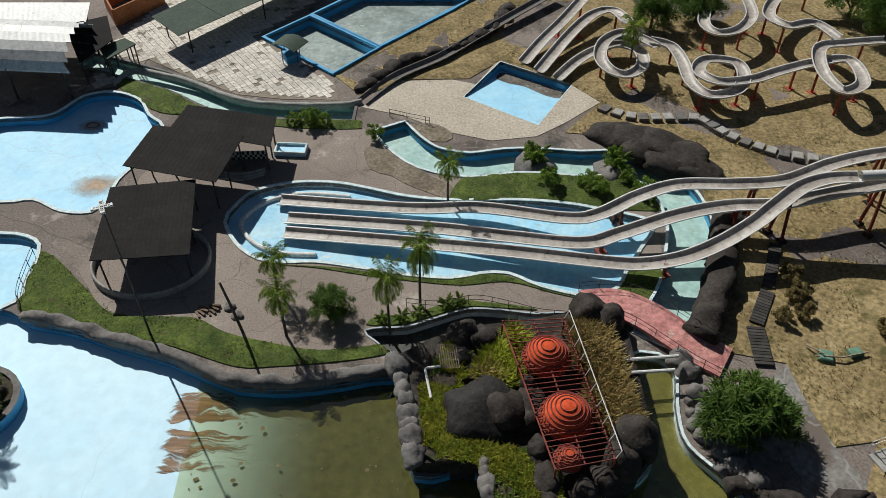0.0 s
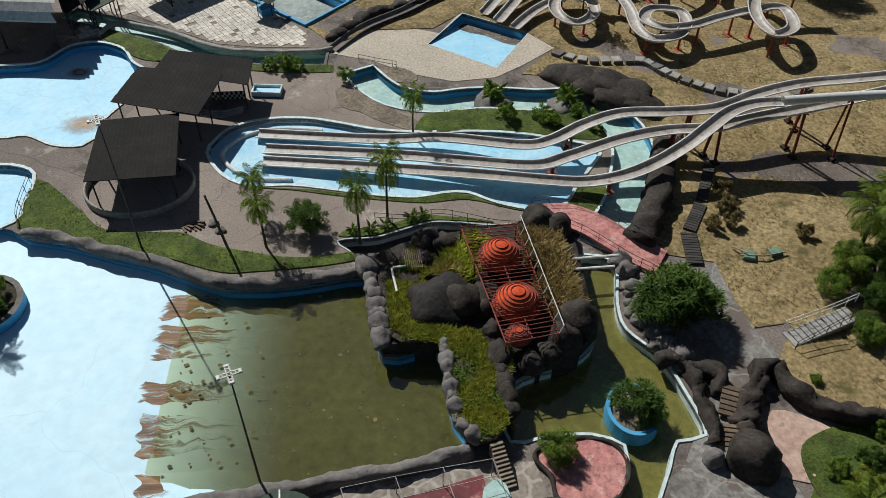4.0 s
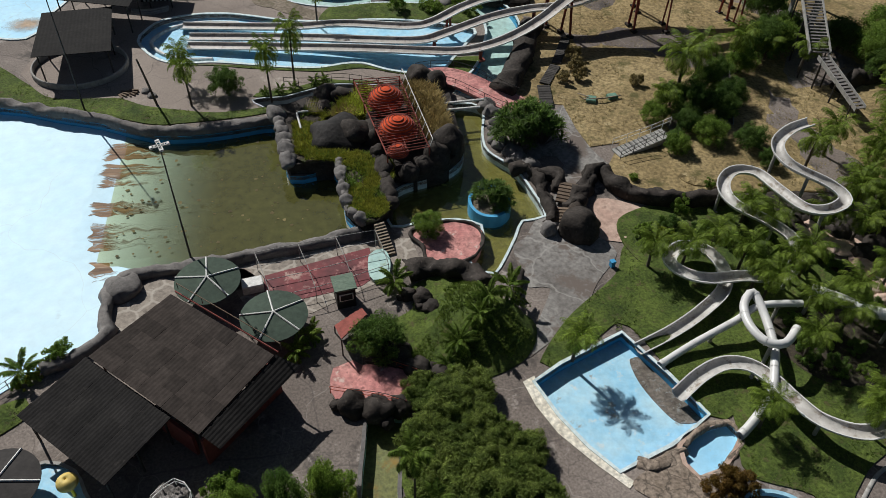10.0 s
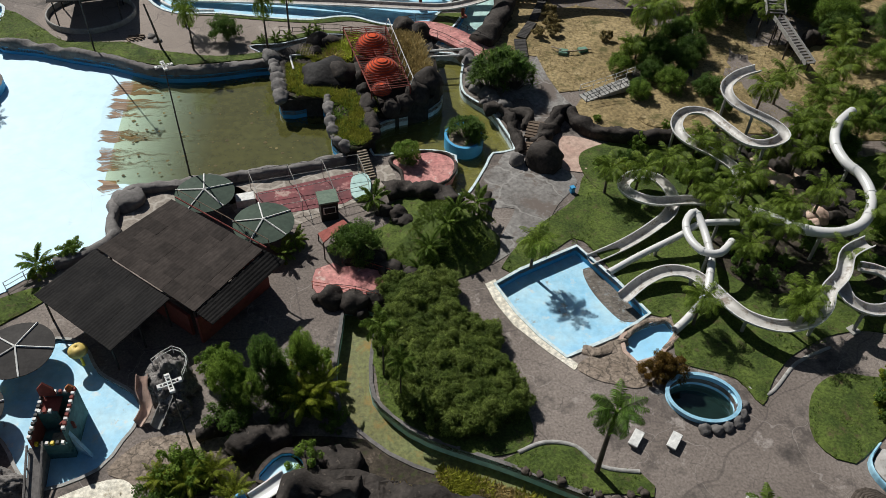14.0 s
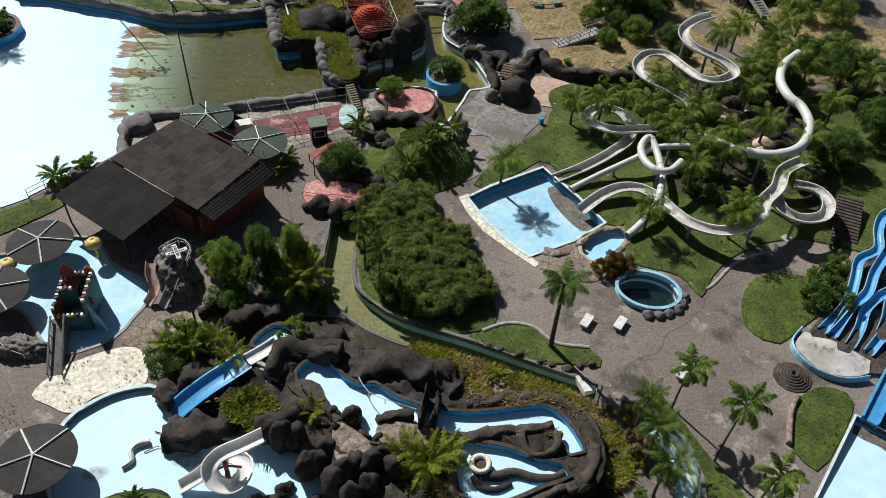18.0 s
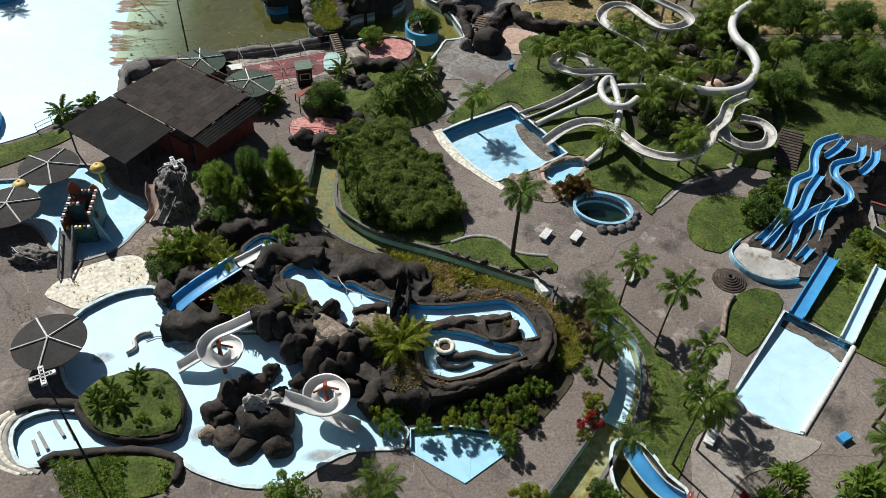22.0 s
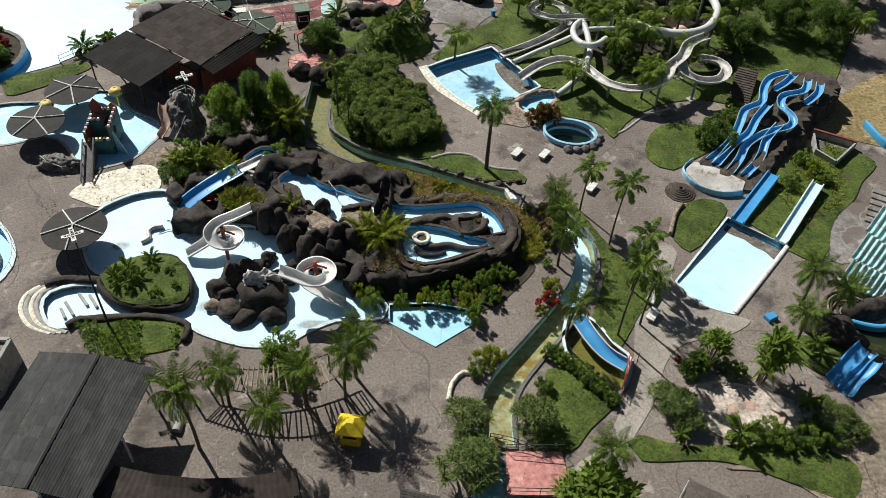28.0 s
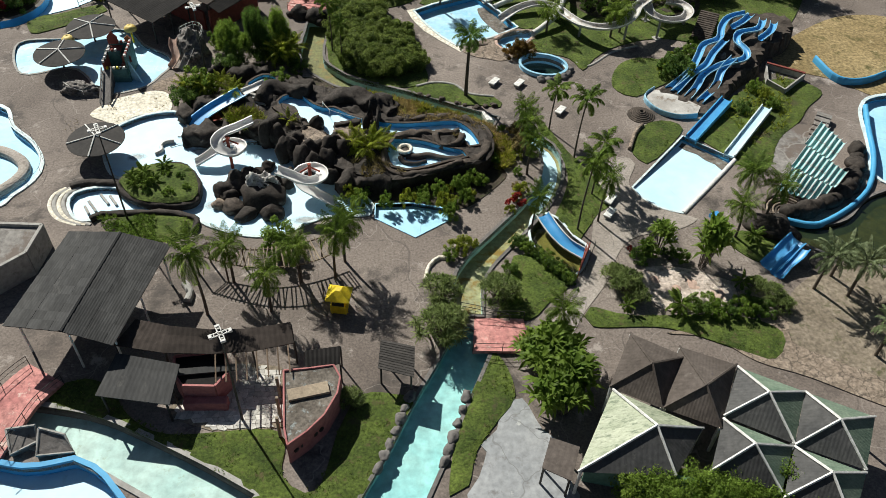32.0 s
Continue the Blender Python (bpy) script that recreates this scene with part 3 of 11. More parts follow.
def inside(p, poly):
    r, j = False, len(poly) - 1
    for i in range(len(poly)):
        a, b = poly[i], poly[j]
        if (a[1] > p[1]) != (b[1] > p[1]) and p[0] < (b[0] - a[0]) * (p[1] - a[1]) / (b[1] - a[1]) + a[0]:
            r = not r
        j = i
    return r


def fill(outline, holes, grid=0.0):
    """Triangles of an outline less the holes: points and faces."""
    vs, fc = [], []

    def add(poly):
        poly = poly if area2(poly) > 0 else poly[::-1]
        fc.append(list(range(len(vs), len(vs) + len(poly))))
        vs.extend(Vector(p) for p in poly)
    add(outline)
    x0, x1 = min(p[0] for p in outline), max(p[0] for p in outline)
    y0, y1 = min(p[1] for p in outline), max(p[1] for p in outline)
    for h in holes:
        if max(p[0] for p in h) > x0 and min(p[0] for p in h) < x1 and max(p[1] for p in h) > y0 and min(p[1] for p in h) < y1:
            add(h)
    if grid:
        rnd = random.Random(5)
        for i in range(int((x1 - x0) / grid)):
            for j in range(int((y1 - y0) / grid)):
                q = (x0 + (i + 0.5 + rnd.uniform(-0.25, 0.25)) * grid, y0 + (j + 0.5 + rnd.uniform(-0.25, 0.25)) * grid)
                if inside(q, outline):
                    vs.append(Vector(q))
    ov, _, of, _, _, orig = delaunay_2d_cdt(vs, [], fc, 0, 0.005)
    return ov, [f for f, o in zip(of, orig) if 0 in o and len(o) == 1]


def sheet(name, outline, z, mat, label="", category="", kind="structure", thick=0.2, grid=0.0, height=None, holes=None):
    """A ground sheet with real thickness; height(x, y) lifts its surface."""
    ov, of = fill(outline, HOLES if holes is None else holes, grid)
    edge = {}
    for f in of:
        for i in range(len(f)):
            a, b = f[i - 1], f[i]
            edge[(a, b)] = edge.get((a, b), 0) + 1
    rim = {a for (a, b) in edge if (b, a) not in edge} | {b for (a, b) in edge if (b, a) not in edge}
    vs = [(v.x, v.y, z + (height(v.x, v.y) if height and i not in rim else 0.0)) for i, v in enumerate(ov)]
    n = len(vs)
    low = {}
    for i in rim:
        low[i] = len(vs)
        vs.append((ov[i].x, ov[i].y, z - thick))
    fs = [tuple(f) for f in of]
    for (a, b) in list(edge):
        if (b, a) not in edge:
            fs.append((b, a, low[a], low[b]))
    ob = piece(name, vs, fs, mat)
    return tagged(ob, label, category, kind=kind)


def offset(poly, d):
    """The outline moved outwards by d metres."""
    poly = poly if area2(poly) > 0 else poly[::-1]
    out, n = [], len(poly)
    for i in range(n):
        a, b, c = Vector(poly[i - 1]), Vector(poly[i]), Vector(poly[(i + 1) % n])
        t = (c - a)
        t = t.normalized() if t.length > 1e-6 else Vector((1, 0))
        out.append((b.x + t.y * d, b.y - t.x * d))
    return out


def basin(name, outline, depth, label, floor="pool_floor", wall="pool_blue", rim="pool_rim", rim_w=0.35, rim_h=0.12, slope=None, water=None, water_mat="water_green", floor_fn=None, rim_on=True, z=0.0):
    """A sunken pool: floor, wall, coping and standing water. The outline is cut from the ground."""
    poly = outline if area2(outline) > 0 else outline[::-1]
    if z == 0.0:
        HOLES.append(poly)
    cx, cy = sum(p[0] for p in poly) / len(poly), sum(p[1] for p in poly) / len(poly)
    t = thing(name, label, "pool", (cx, cy, 0))
    t["kind"] = "structure"
    fz = floor_fn or (lambda x, y: z - depth)
    ov, of = fill(poly, [], 2.0)
    piece("pool_floor", [(v.x, v.y, fz(v.x, v.y)) for v in ov], [tuple(f) for f in of], floor, t)
    n = len(poly)
    inner = [(p[0], p[1], z + rim_h - 0.03) for p in poly] + [(p[0], p[1], fz(*p) - 0.02) for p in poly]
    piece("pool_wall", inner, [(i, (i + 1) % n, n + (i + 1) % n, n + i) for i in range(n)], wall, t, smooth=True)
    if rim_on:
        o = offset(poly, rim_w)
        v = [(*p, z + rim_h) for p in poly] + [(*p, z + rim_h) for p in o] + [(*p, z - 0.1) for p in o] + [(*p, z + rim_h - 0.1) for p in poly]
        f = []
        for i in range(n):
            j = (i + 1) % n
            f += [(i, n + i, n + j, j), (n + i, 2 * n + i, 2 * n + j, n + j), (3 * n + i, i, j, 3 * n + j)]
        piece("coping", v, f, rim, t)
    if water is not None:
        keep = [tuple(q) for q in of if any(fz(ov[i].x, ov[i].y) < water for i in q)]
        w = tagged(piece("water", [(v.x, v.y, water) for v in ov], keep, water_mat), "still murky water standing in the abandoned basin", "water", kind="structure")
    return t


def ribbon(pts, half):
    """Outline of a canal round a centre line: half width, or one per point."""
    c = spline([(x, y, 0) for x, y in pts], 1.2)
    L, R = [], []
    for i, p in enumerate(c):
        d = c[min(i + 1, len(c) - 1)] - c[max(i - 1, 0)]
        d = d.normalized()
        h = half
        if isinstance(half, (list, tuple)):
            f = i / (len(c) - 1) * (len(half) - 1)
            k = min(int(f), len(half) - 2)
            h = half[k] + (half[k + 1] - half[k]) * (f - k)
        L.append((p.x - d.y * h, p.y + d.x * h))
        R.append((p.x + d.y * h, p.y - d.x * h))
    return R + L[::-1]


def flume(name, path, width=1.3, depth=0.55, mat="slide_grey", rim="slide_white", label="", posts=6.0, post_mat="steel_red", tube=False, group="water slides", outer=None, post_r=0.16, ground=0.0, step=0.45):
    """A fibreglass slide: U-shaped trough swept along 3D points, flanged edges, flange joints and posts."""
    c = spline(path, step)
    t = thing(name, label or "weathered pale grey fibreglass water slide on posts", "water slide", (c[-1].x, c[-1].y, 0), group)
    prof = []
    n = 9
    if tube:
        r = width / 2
        n = 14
        prof = [(r * math.cos(2 * math.pi * k / n), r + r * math.sin(2 * math.pi * k / n)) for k in range(n)]
    else:
        for k in range(n):
            a = math.pi * (1 + k / (n - 1))
            prof.append((width / 2 * math.cos(a), depth + depth * math.sin(a)))
    side = []
    for i, p in enumerate(c):
        d = c[min(i + 1, len(c) - 1)] - c[max(i - 1, 0)]
        s = Vector((d.y, -d.x, 0))
        s = s.normalized() if s.length > 1e-6 else Vector((1, 0, 0))
        side.append(s)
    m = len(prof)
    vs, fs = [], []
    for p, s in zip(c, side):
        for u, w in prof:
            vs.append(p + s * u + Vector((0, 0, w)))
    K = len(c)
    for i in range(K - 1):
        for k in range(m if tube else m - 1):
            k2 = (k + 1) % m
            fs.append((i * m + k, i * m + k2, (i + 1) * m + k2, (i + 1) * m + k))
    piece("tube" if tube else "trough", vs, fs, mat, t, smooth=True)
    if not tube:
        vs, fs = [], []
        for p, s in zip(c, side):
            for u, w in prof:
                f = 1.0 + 0.05 / (width / 2)
                vs.append(p + s * (u * f) + Vector((0, 0, w - 0.05)))
        for i in range(K - 1):
            for k in range(m - 1):
                fs.append((i * m + k + 1, i * m + k, (i + 1) * m + k, (i + 1) * m + k + 1))
        piece("shell", vs, fs, outer or rim, t, smooth=True)
        for sg in (-1, 1):
            vs, fs = [], []
            for p, s in zip(c, side):
                for u, w in ((-0.02, 0.03), (0.065 * width, 0.03), (0.065 * width, -0.07), (-0.02, -0.07)):
                    vs.append(p + s * (sg * (width / 2 + u)) + Vector((0, 0, depth + w)))
            for i in range(K - 1):
                for k in range(4):
                    q = (i * 4 + k, i * 4 + (k + 1) % 4, (i + 1) * 4 + (k + 1) % 4, (i + 1) * 4 + k)
                    fs.append(q if sg < 0 else q[::-1])
            piece("edge_flange", vs, fs, rim, t)
    run = 0.0
    rings, last = [], -1e9
    for i in range(1, K):
        run += (c[i] - c[i - 1]).length
        if run - last > 3.0:
            last = run
            rings.append(i)
    for i in rings:
        p, s = c[i], side[i]
        d = Vector((-s.y, s.x, 0)) * 0.04
        vs, fs = [], []
        for e in (-1, 1):
            for u, w in prof:
                cw = width / 2 if tube else depth
                vs.append(p + d * e + s * (u * 1.1) + Vector((0, 0, cw + (w - cw) * 1.12)))
        for k in range(m if tube else m - 1):
            k2 = (k + 1) % m
            fs.append((k, k2, m + k2, m + k))
        piece("joint_ring", vs, fs, rim, t)
    run, last = 0.0, -posts * 0.5
    for i in range(1, K):
        run += (c[i] - c[i - 1]).length
        if posts and run - last > posts and c[i].z > ground + 0.8:
            last = run
            p = c[i]
            if post_mat == "steel_maroon" and p.z > ground + 2.0:
                for sg in (-1, 1):
                    foot = p + side[i] * (sg * (0.35 + 0.10 * p.z))
                    leg = piece("leg", *tube_geo([(foot.x, foot.y, ground - 0.1), tuple(p + side[i] * (sg * 0.3))], post_r * 0.75, 8), post_mat, t)
                    piece("footing", *box_geo(-0.35, 0.35, -0.35, 0.35, ground - 0.2, ground + 0.35, 0.3, foot.xy, 0.04), "rock", leg)
                piece("cross_head", *tube_geo([p - side[i] * (width * 0.55) + Vector((0, 0, 0.1)), p + Vector((0, 0, -0.12)), p + side[i] * (width * 0.55) + Vector((0, 0, 0.1))], 0.08, 6), post_mat, t)
                continue
            post = join_geo([tube_geo([(p.x, p.y, ground - 0.1), (p.x, p.y, p.z - 0.02)], post_r, 8), box_geo(-0.45, 0.45, -0.45, 0.45, ground - 0.1, ground + 0.12, 0.4, (p.x, p.y)),
                             tube_geo([p - side[i] * (width * 0.5) + Vector((0, 0, 0.12)), p + Vector((0, 0, -0.12)), p + side[i] * (width * 0.5) + Vector((0, 0, 0.12))], 0.07, 6)])
            piece("post", *post, post_mat, t)
    return t

# ---- pools and canals ----
def wave_floor(x, y):
    return -0.8 - 0.05 * max(0.0, min(34.0, x + 21.5 + 0.03 * (y - 30))) * max(0.0, min(1.0, (y - 19.0) / 2.0))


WAVE = sp2([(-61.8, 52.6), (-47.0, 49.0), (-37.6, 46.8), (-35.6, 45.5), (-31.4, 44.5), (-27.6, 43.0), (-22.5, 41.3), (-19.1, 39.7), (-16.4, 38.6), (-11.8, 38.4), (-7.9, 39.0), (-3.6, 39.7), (-2.8, 37.0), (-2.1, 30.8), (2.4, 31.0), (3.4, 24.3), (4.6, 22.3), (2.5, 21.4), (-1.5, 20.5), (-5.9, 19.8), (-8.4, 19.2), (-12.7, 18.6), (-14.3, 18.1), (-17.2, 17.1), (-17.0, 15.1), (-16.7, 11.9), (-16.7, 11.1), (-18.0, 9.4), (-21.0, 8.0), (-20.3, 8.9), (-24.0, 5.6), (-23.8, 5.5), (-27.3, 3.5), (-35.2, 0.3), (-63.7, 8.7), (-66.3, 37.9)], 1.5)
basin("wave_pool", WAVE, 1.0, "vast empty pale blue wave pool with standing green water at its deep end", "pool_white", "pool_blue", "pool_rim", 0.3, 0.1, floor_fn=wave_floor, water=-0.9, water_mat="water_wave", rim_on=False)
basin("oval_pool", sp2([(-59.3, 78.7), (-53.7, 74.8), (-50.4, 76.2), (-44.9, 77.0), (-42.3, 80.9), (-39.2, 81.8), (-35.8, 80.2), (-33.8, 77.0), (-31.7, 74.8), (-32.0, 71.0), (-32.8, 68.0), (-33.9, 65.1), (-34.0, 61.5), (-35.0, 60.2), (-37.9, 60.4), (-41.3, 62.2), (-44.6, 61.8), (-52.1, 63.3)]), 1.0, "empty curved swimming pool with a faded blue floor", "pool_floor", "pool_blue")
basin("children_pool", sp2([(-47.3, 56.4), (-42.6, 56.8), (-40.0, 56.4), (-38.4, 55.2), (-37.9, 52.6), (-38.0, 50.4), (-37.6, 49.0), (-38.8, 47.3), (-43.2, 47.3)]), 0.6, "small empty pale blue pool with rounded rim", "pool_floor", "pool_floor")
basin("racing_pool", sp2([(-21.1, 58.5), (-20.6, 61.0), (-19.0, 63.3), (-15.4, 64.6), (-11.3, 64.6), (-7.8, 63.7), (-3.7, 62.4), (0.9, 61.8), (7.7, 61.8), (12.2, 61.3), (15.5, 60.4), (20.2, 58.5), (18.5, 54.9), (16.6, 51.8), (15.5, 49.8), (12.9, 48.9), (9.0, 50.0), (6.0, 51.7), (3.4, 51.7), (0.8, 51.1), (-3.3, 51.5), (-7.5, 52.4), (-11.8, 53.2), (-16.0, 53.2), (-18.9, 54.9)]), 0.5, "long rounded landing pool of the racing slides with faded blue floor", "pool_worn", "pool_rim")
SQ_A, SQ_B = [(11.5, 86.2), (6.7, 77.9)]
def square_floor(x, y):
    f = ((x - SQ_B[0]) * (SQ_A[0] - SQ_B[0]) + (y - SQ_B[1]) * (SQ_A[1] - SQ_B[1])) / ((SQ_A[0] - SQ_B[0]) ** 2 + (SQ_A[1] - SQ_B[1]) ** 2)
    return -0.05 - 1.1 * max(0.0, min(1.1, f))
basin("square_pool", [(2.5, 80.9), (7.2, 88.9), (15.5, 83.6), (10.7, 75.1)], 1.0, "empty square pale blue landing pool with sloping floor", "pool_floor", "pool_blue", "pool_rim", 0.14, 0.07, floor_fn=square_floor)
basin("grey_basin", [(-23.2, 94.9), (-18.1, 100.5), (-8.4, 92.0), (-13.4, 86.0)], 1.2, "drained rectangular basin with grey stained floor", "pool_grey", "pool_blue", "pool_blue", 0.5, 0.35)
basin("grey_basin", [(-17.6, 101.1), (-11.6, 107.9), (6.1, 107.9), (1.2, 102.8), (-8.1, 92.6)], 1.2, "large drained rectangular basin with grey stained floor", "pool_grey", "pool_blue", "pool_blue", 0.5, 0.35)
C_NORTH = [(-45.1, 89.6), (-37.9, 86.5), (-31.5, 83.4), (-25.3, 79.3), (-18.5, 78.0), (-10.3, 77.6)]
basin("canal", ribbon(C_NORTH, 1.5), 0.9, "narrow drained canal with pale green floor", "canal_floor", "canal_floor", "rock_grey")
C_MID = [(-6.0, 74.8), (-4.3, 71.9), (-1.5, 69.0), (2.8, 67.8), (7.0, 68.5), (10.6, 68.5), (14.8, 68.0), (19.0, 68.0), (22.1, 65.6), (23.8, 62.4), (24.1, 58.1), (23.2, 54.1), (21.8, 49.7), (19.9, 46.3), (18.1, 43.4)]
basin("lazy_river", ribbon(C_MID, [1.9, 2.2]), 1.0, "winding drained lazy river with pale blue floor", "canal_floor", "pool_blue", "pool_rim", 0.3)
POND = sp2([(15.4, 41.9), (18.7, 41.3), (18.1, 36.3), (18.3, 33.3), (20.6, 30.2), (21.8, 26.4), (22.3, 22.9), (20.0, 22.4), (18.9, 20.2), (16.4, 15.8), (15.1, 16.1), (14.4, 18.3), (16.2, 20.4), (16.2, 22.1), (13.8, 23.2), (10.0, 23.0), (7.7, 22.7), (7.5, 26.4), (9.2, 28.3), (12.3, 29.4), (15.1, 31.3), (15.9, 34.2), (15.3, 37.3)])
basin("green_pond", POND, 1.2, "lazy river pond full of shallow algae-green water", "algae", "pool_rim", "pool_rim", 0.25, 0.1, water=-0.95)
basin("lazy_river", sp2([(-6.6, 44.6), (-5.0, 44.9), (-3.1, 45.0), (-0.6, 46.0), (1.6, 46.9), (3.0, 47.1), (5.3, 46.9), (8.0, 46.5), (10.6, 46.6), (10.8, 45.7), (8.0, 45.1), (3.5, 44.5), (-0.6, 43.2), (-3.3, 41.8), (-5.6, 43.5)], 0.7), 0.9, "grey channel with dark damp floor curving behind the island", "algae_dark", "canal_grey", "canal_grey", 0.16, 0.1)
C_SOUTH = [(5.8, 1.7), (5.5, -1.2), (5.1, -4.4), (5.4, -7.9), (7.3, -10.4), (10.0, -12.5), (15.7, -15.0), (18.8, -16.6), (21.7, -18.1), (25.1, -19.8)]
C_LOW = [(26.6, -21.2), (28.0, -22.1), (29.8, -24.4), (30.1, -27.3), (29.0, -30.6), (26.9, -33.7), (23.5, -37.6), (20.9, -40.6), (19.7, -43.1), (19.4, -46.5)]
basin("lazy_river", ribbon(C_LOW, [0.8, 1.0, 1.1, 1.25]), 0.9, "lazy river canal with bleached floor and brown algae", "canal_pale", "canal_floor", "rock_grey", 0.3)
sheet("bleached_floor", ribbon([(27.9, -22.4), (29.6, -24.6), (29.9, -27.3), (28.8, -30.4), (27.4, -32.6)], 0.8), -0.885, "pool_white", "bleached white stretch of the canal floor", "canal floor", thick=0.02, holes=[])
basin("lazy_river", ribbon([(20.0, -48.2), (17.9, -52.3), (16.0, -55.8), (14.7, -58.6), (13.6, -60.7), (12.2, -63.3), (11.2, -65.2)], [1.6, 2.1]), 0.8, "lazy river canal with clear turquoise floor", "canal_aqua", "canal_aqua", "rock_grey", 0.3)
basin("lazy_river", ribbon(C_SOUTH, [1.3, 1.25, 1.1, 0.9, 0.85]), 1.0, "long lazy river canal with shallow algae-stained floor", "canal_mix", "canal_floor", "rock_grey", 0.3)
basin("slide_pool", [(17.8, 3.7), (20.2, 5.2), (25.9, 7.9), (28.5, 3.3), (30.3, -0.5), (28.1, -1.9), (26.7, -2.7), (24.7, -3.5), (22.4, -4.5), (20.7, -2.3), (19.1, 0.5)], 0.9, "empty landing pool with steps and a faded pale blue floor", "pool_worn", "pool_blue", "pool_rim", 0.3)
basin("splash_pool", sp2([(27.5, -3.0), (29.0, -2.0), (31.6, -1.4), (32.1, -2.5), (31.0, -3.8), (29.5, -5.1), (28.0, -5.5), (27.4, -4.4)]), 0.5, "small pale blue splash pool in artificial rock", "pool_floor", "pool_floor", "rock_pink")
basin("castle_pool", sp2([(-28.8, -3.0), (-23.7, -2.1), (-20.6, -1.0), (-18.5, -0.1), (-16.3, -1.0), (-14.6, -3.7), (-11.5, -6.0), (-10.8, -8.0), (-11.7, -10.0), (-12.9, -12.1), (-16.2, -13.4), (-18.1, -12.1), (-19.9, -9.5), (-22.1, -8.1), (-26.8, -9.2)]), 0.2, "shallow blue toddler pool round a play castle", "pool_worn", "pool_floor", "concrete", 0.25, 0.06)
SWIRL = sp2([(-14.9, -23.1), (-14.6, -20.0), (-13.2, -18.5), (-11.1, -17.4), (-8.4, -17.4), (-7.0, -20.6), (-4.6, -21.8), (-1.1, -22.4), (1.9, -22.7), (4.9, -24.4), (7.7, -26.9), (9.3, -29.2), (11.6, -32.7), (11.2, -33.8), (9.4, -33.8), (7.3, -33.9), (5.0, -35.0), (3.6, -35.9), (1.1, -36.2), (-0.9, -35.7), (-3.5, -34.5), (-4.9, -33.4), (-7.8, -32.7), (-10.3, -32.5), (-12.3, -32.7), (-14.0, -33.4), (-15.4, -33.2), (-16.5, -31.3), (-16.3, -29.8), (-14.4, -29.1), (-11.8, -29.3), (-10.3, -28.6), (-13.0, -27.4), (-14.2, -25.6)], 0.7)
basin("leisure_pool", SWIRL, 0.35, "large free-form empty leisure pool, pale blue and bleached", "pool_white", "pool_floor", "pool_rim", 0.3)
basin("corner_pool", [(12.0, -32.5), (15.4, -32.5), (18.4, -33.3), (19.0, -34.7), (15.5, -37.0), (11.9, -34.3)], 0.35, "small triangular pale blue pool", "pool_floor", "pool_blue", "pool_floor", 0.15, 0.08)
RAMP_A, RAMP_B = [(47.3, -25.9), (39.7, -34.4)]
def ramp_floor(x, y):
    f = ((x - RAMP_B[0]) * (RAMP_A[0] - RAMP_B[0]) + (y - RAMP_B[1]) * (RAMP_A[1] - RAMP_B[1])) / ((RAMP_A[0] - RAMP_B[0]) ** 2 + (RAMP_A[1] - RAMP_B[1]) ** 2)
    return -0.06 - 0.5 * max(0.0, min(1.1, f))
basin("ramp_pool", [(37.5, -31.1), (45.0, -23.1), (49.2, -27.0), (41.3, -34.9), (40.4, -34.5), (39.3, -33.9), (38.1, -32.6)], 1.0, "rectangular empty pool with sloping white floor and blue side walls", "pool_white", "pool_blue", "pool_rim", 0.2, 0.08, floor_fn=ramp_floor)
basin("side_canal", sp2([(27.1, -34.6), (28.9, -35.1), (30.1, -37.7), (31.1, -39.4), (29.4, -42.3), (27.7, -41.0), (26.5, -39.3), (26.2, -37.2)], 0.6), 0.9, "short side channel with blue slide and brown water", "algae", "pool_rim", "pool_rim", 0.25, water=-0.78)
basin("lagoon", sp2([(48.7, -37.0), (50.9, -35.5), (53.7, -37.2), (57.3, -36.6), (61.1, -33.5), (65.0, -32.8), (69.1, -36.3), (65.3, -43.0), (57.9, -42.6), (54.1, -41.3), (51.6, -39.4)]), 0.7, "murky green overgrown lagoon", "algae", "rock_grey", "rock_grey", 0.3, water=-0.25, water_mat="water_olive")
basin("far_pool", sp2([(67.3, -18.5), (71.2, -16.4), (80.2, -16.6), (71.4, -32.2), (65.5, -32.0), (63.3, -30.1), (64.9, -25.5)]), 0.7, "curving blue swimming pool", "pool_floor", "pool_blue", "pool_rim", 0.4)
basin("left_pool", sp2([(-34.2, -15.4), (-27.3, -15.6), (-25.2, -19.1), (-22.4, -22.0), (-20.7, -25.2), (-20.9, -27.7), (-22.2, -29.7), (-23.6, -31.7), (-28.7, -31.5)]), 0.7, "curved pale blue pool with railed edge", "pool_floor", "pool_floor", "pool_rim", 0.4)
basin("south_canal", ribbon([(-14.7, -54.9), (-11.8, -55.6), (-9.2, -56.5), (-5.6, -58.5), (-1.8, -60.8), (1.9, -63.3)], [1.5, 1.9]), 0.9, "drained canal with pale green floor", "canal_floor", "rock_grey", "concrete", 0.4)
basin("south_pool", sp2([(-18.0, -58.2), (-13.3, -58.8), (-11.4, -58.7), (-9.9, -58.4), (-8.5, -59.1), (-6.7, -60.9), (-4.9, -64.6), (-16.1, -63.8)]), 0.9, "white-floored pool with blue scalloped wall", "pool_white", "pool_blue", "pool_blue", 0.4, 0.25)

HOLES.append([(32.1 + 2.6 * math.cos(a) * math.cos(0.3) + 2.0 * math.sin(a) * math.sin(0.3), -9.5 - 2.6 * math.cos(a) * math.sin(0.3) + 2.0 * math.sin(a) * math.cos(0.3)) for a in [k * 0.2618 for k in range(24)]])  # the tub pool

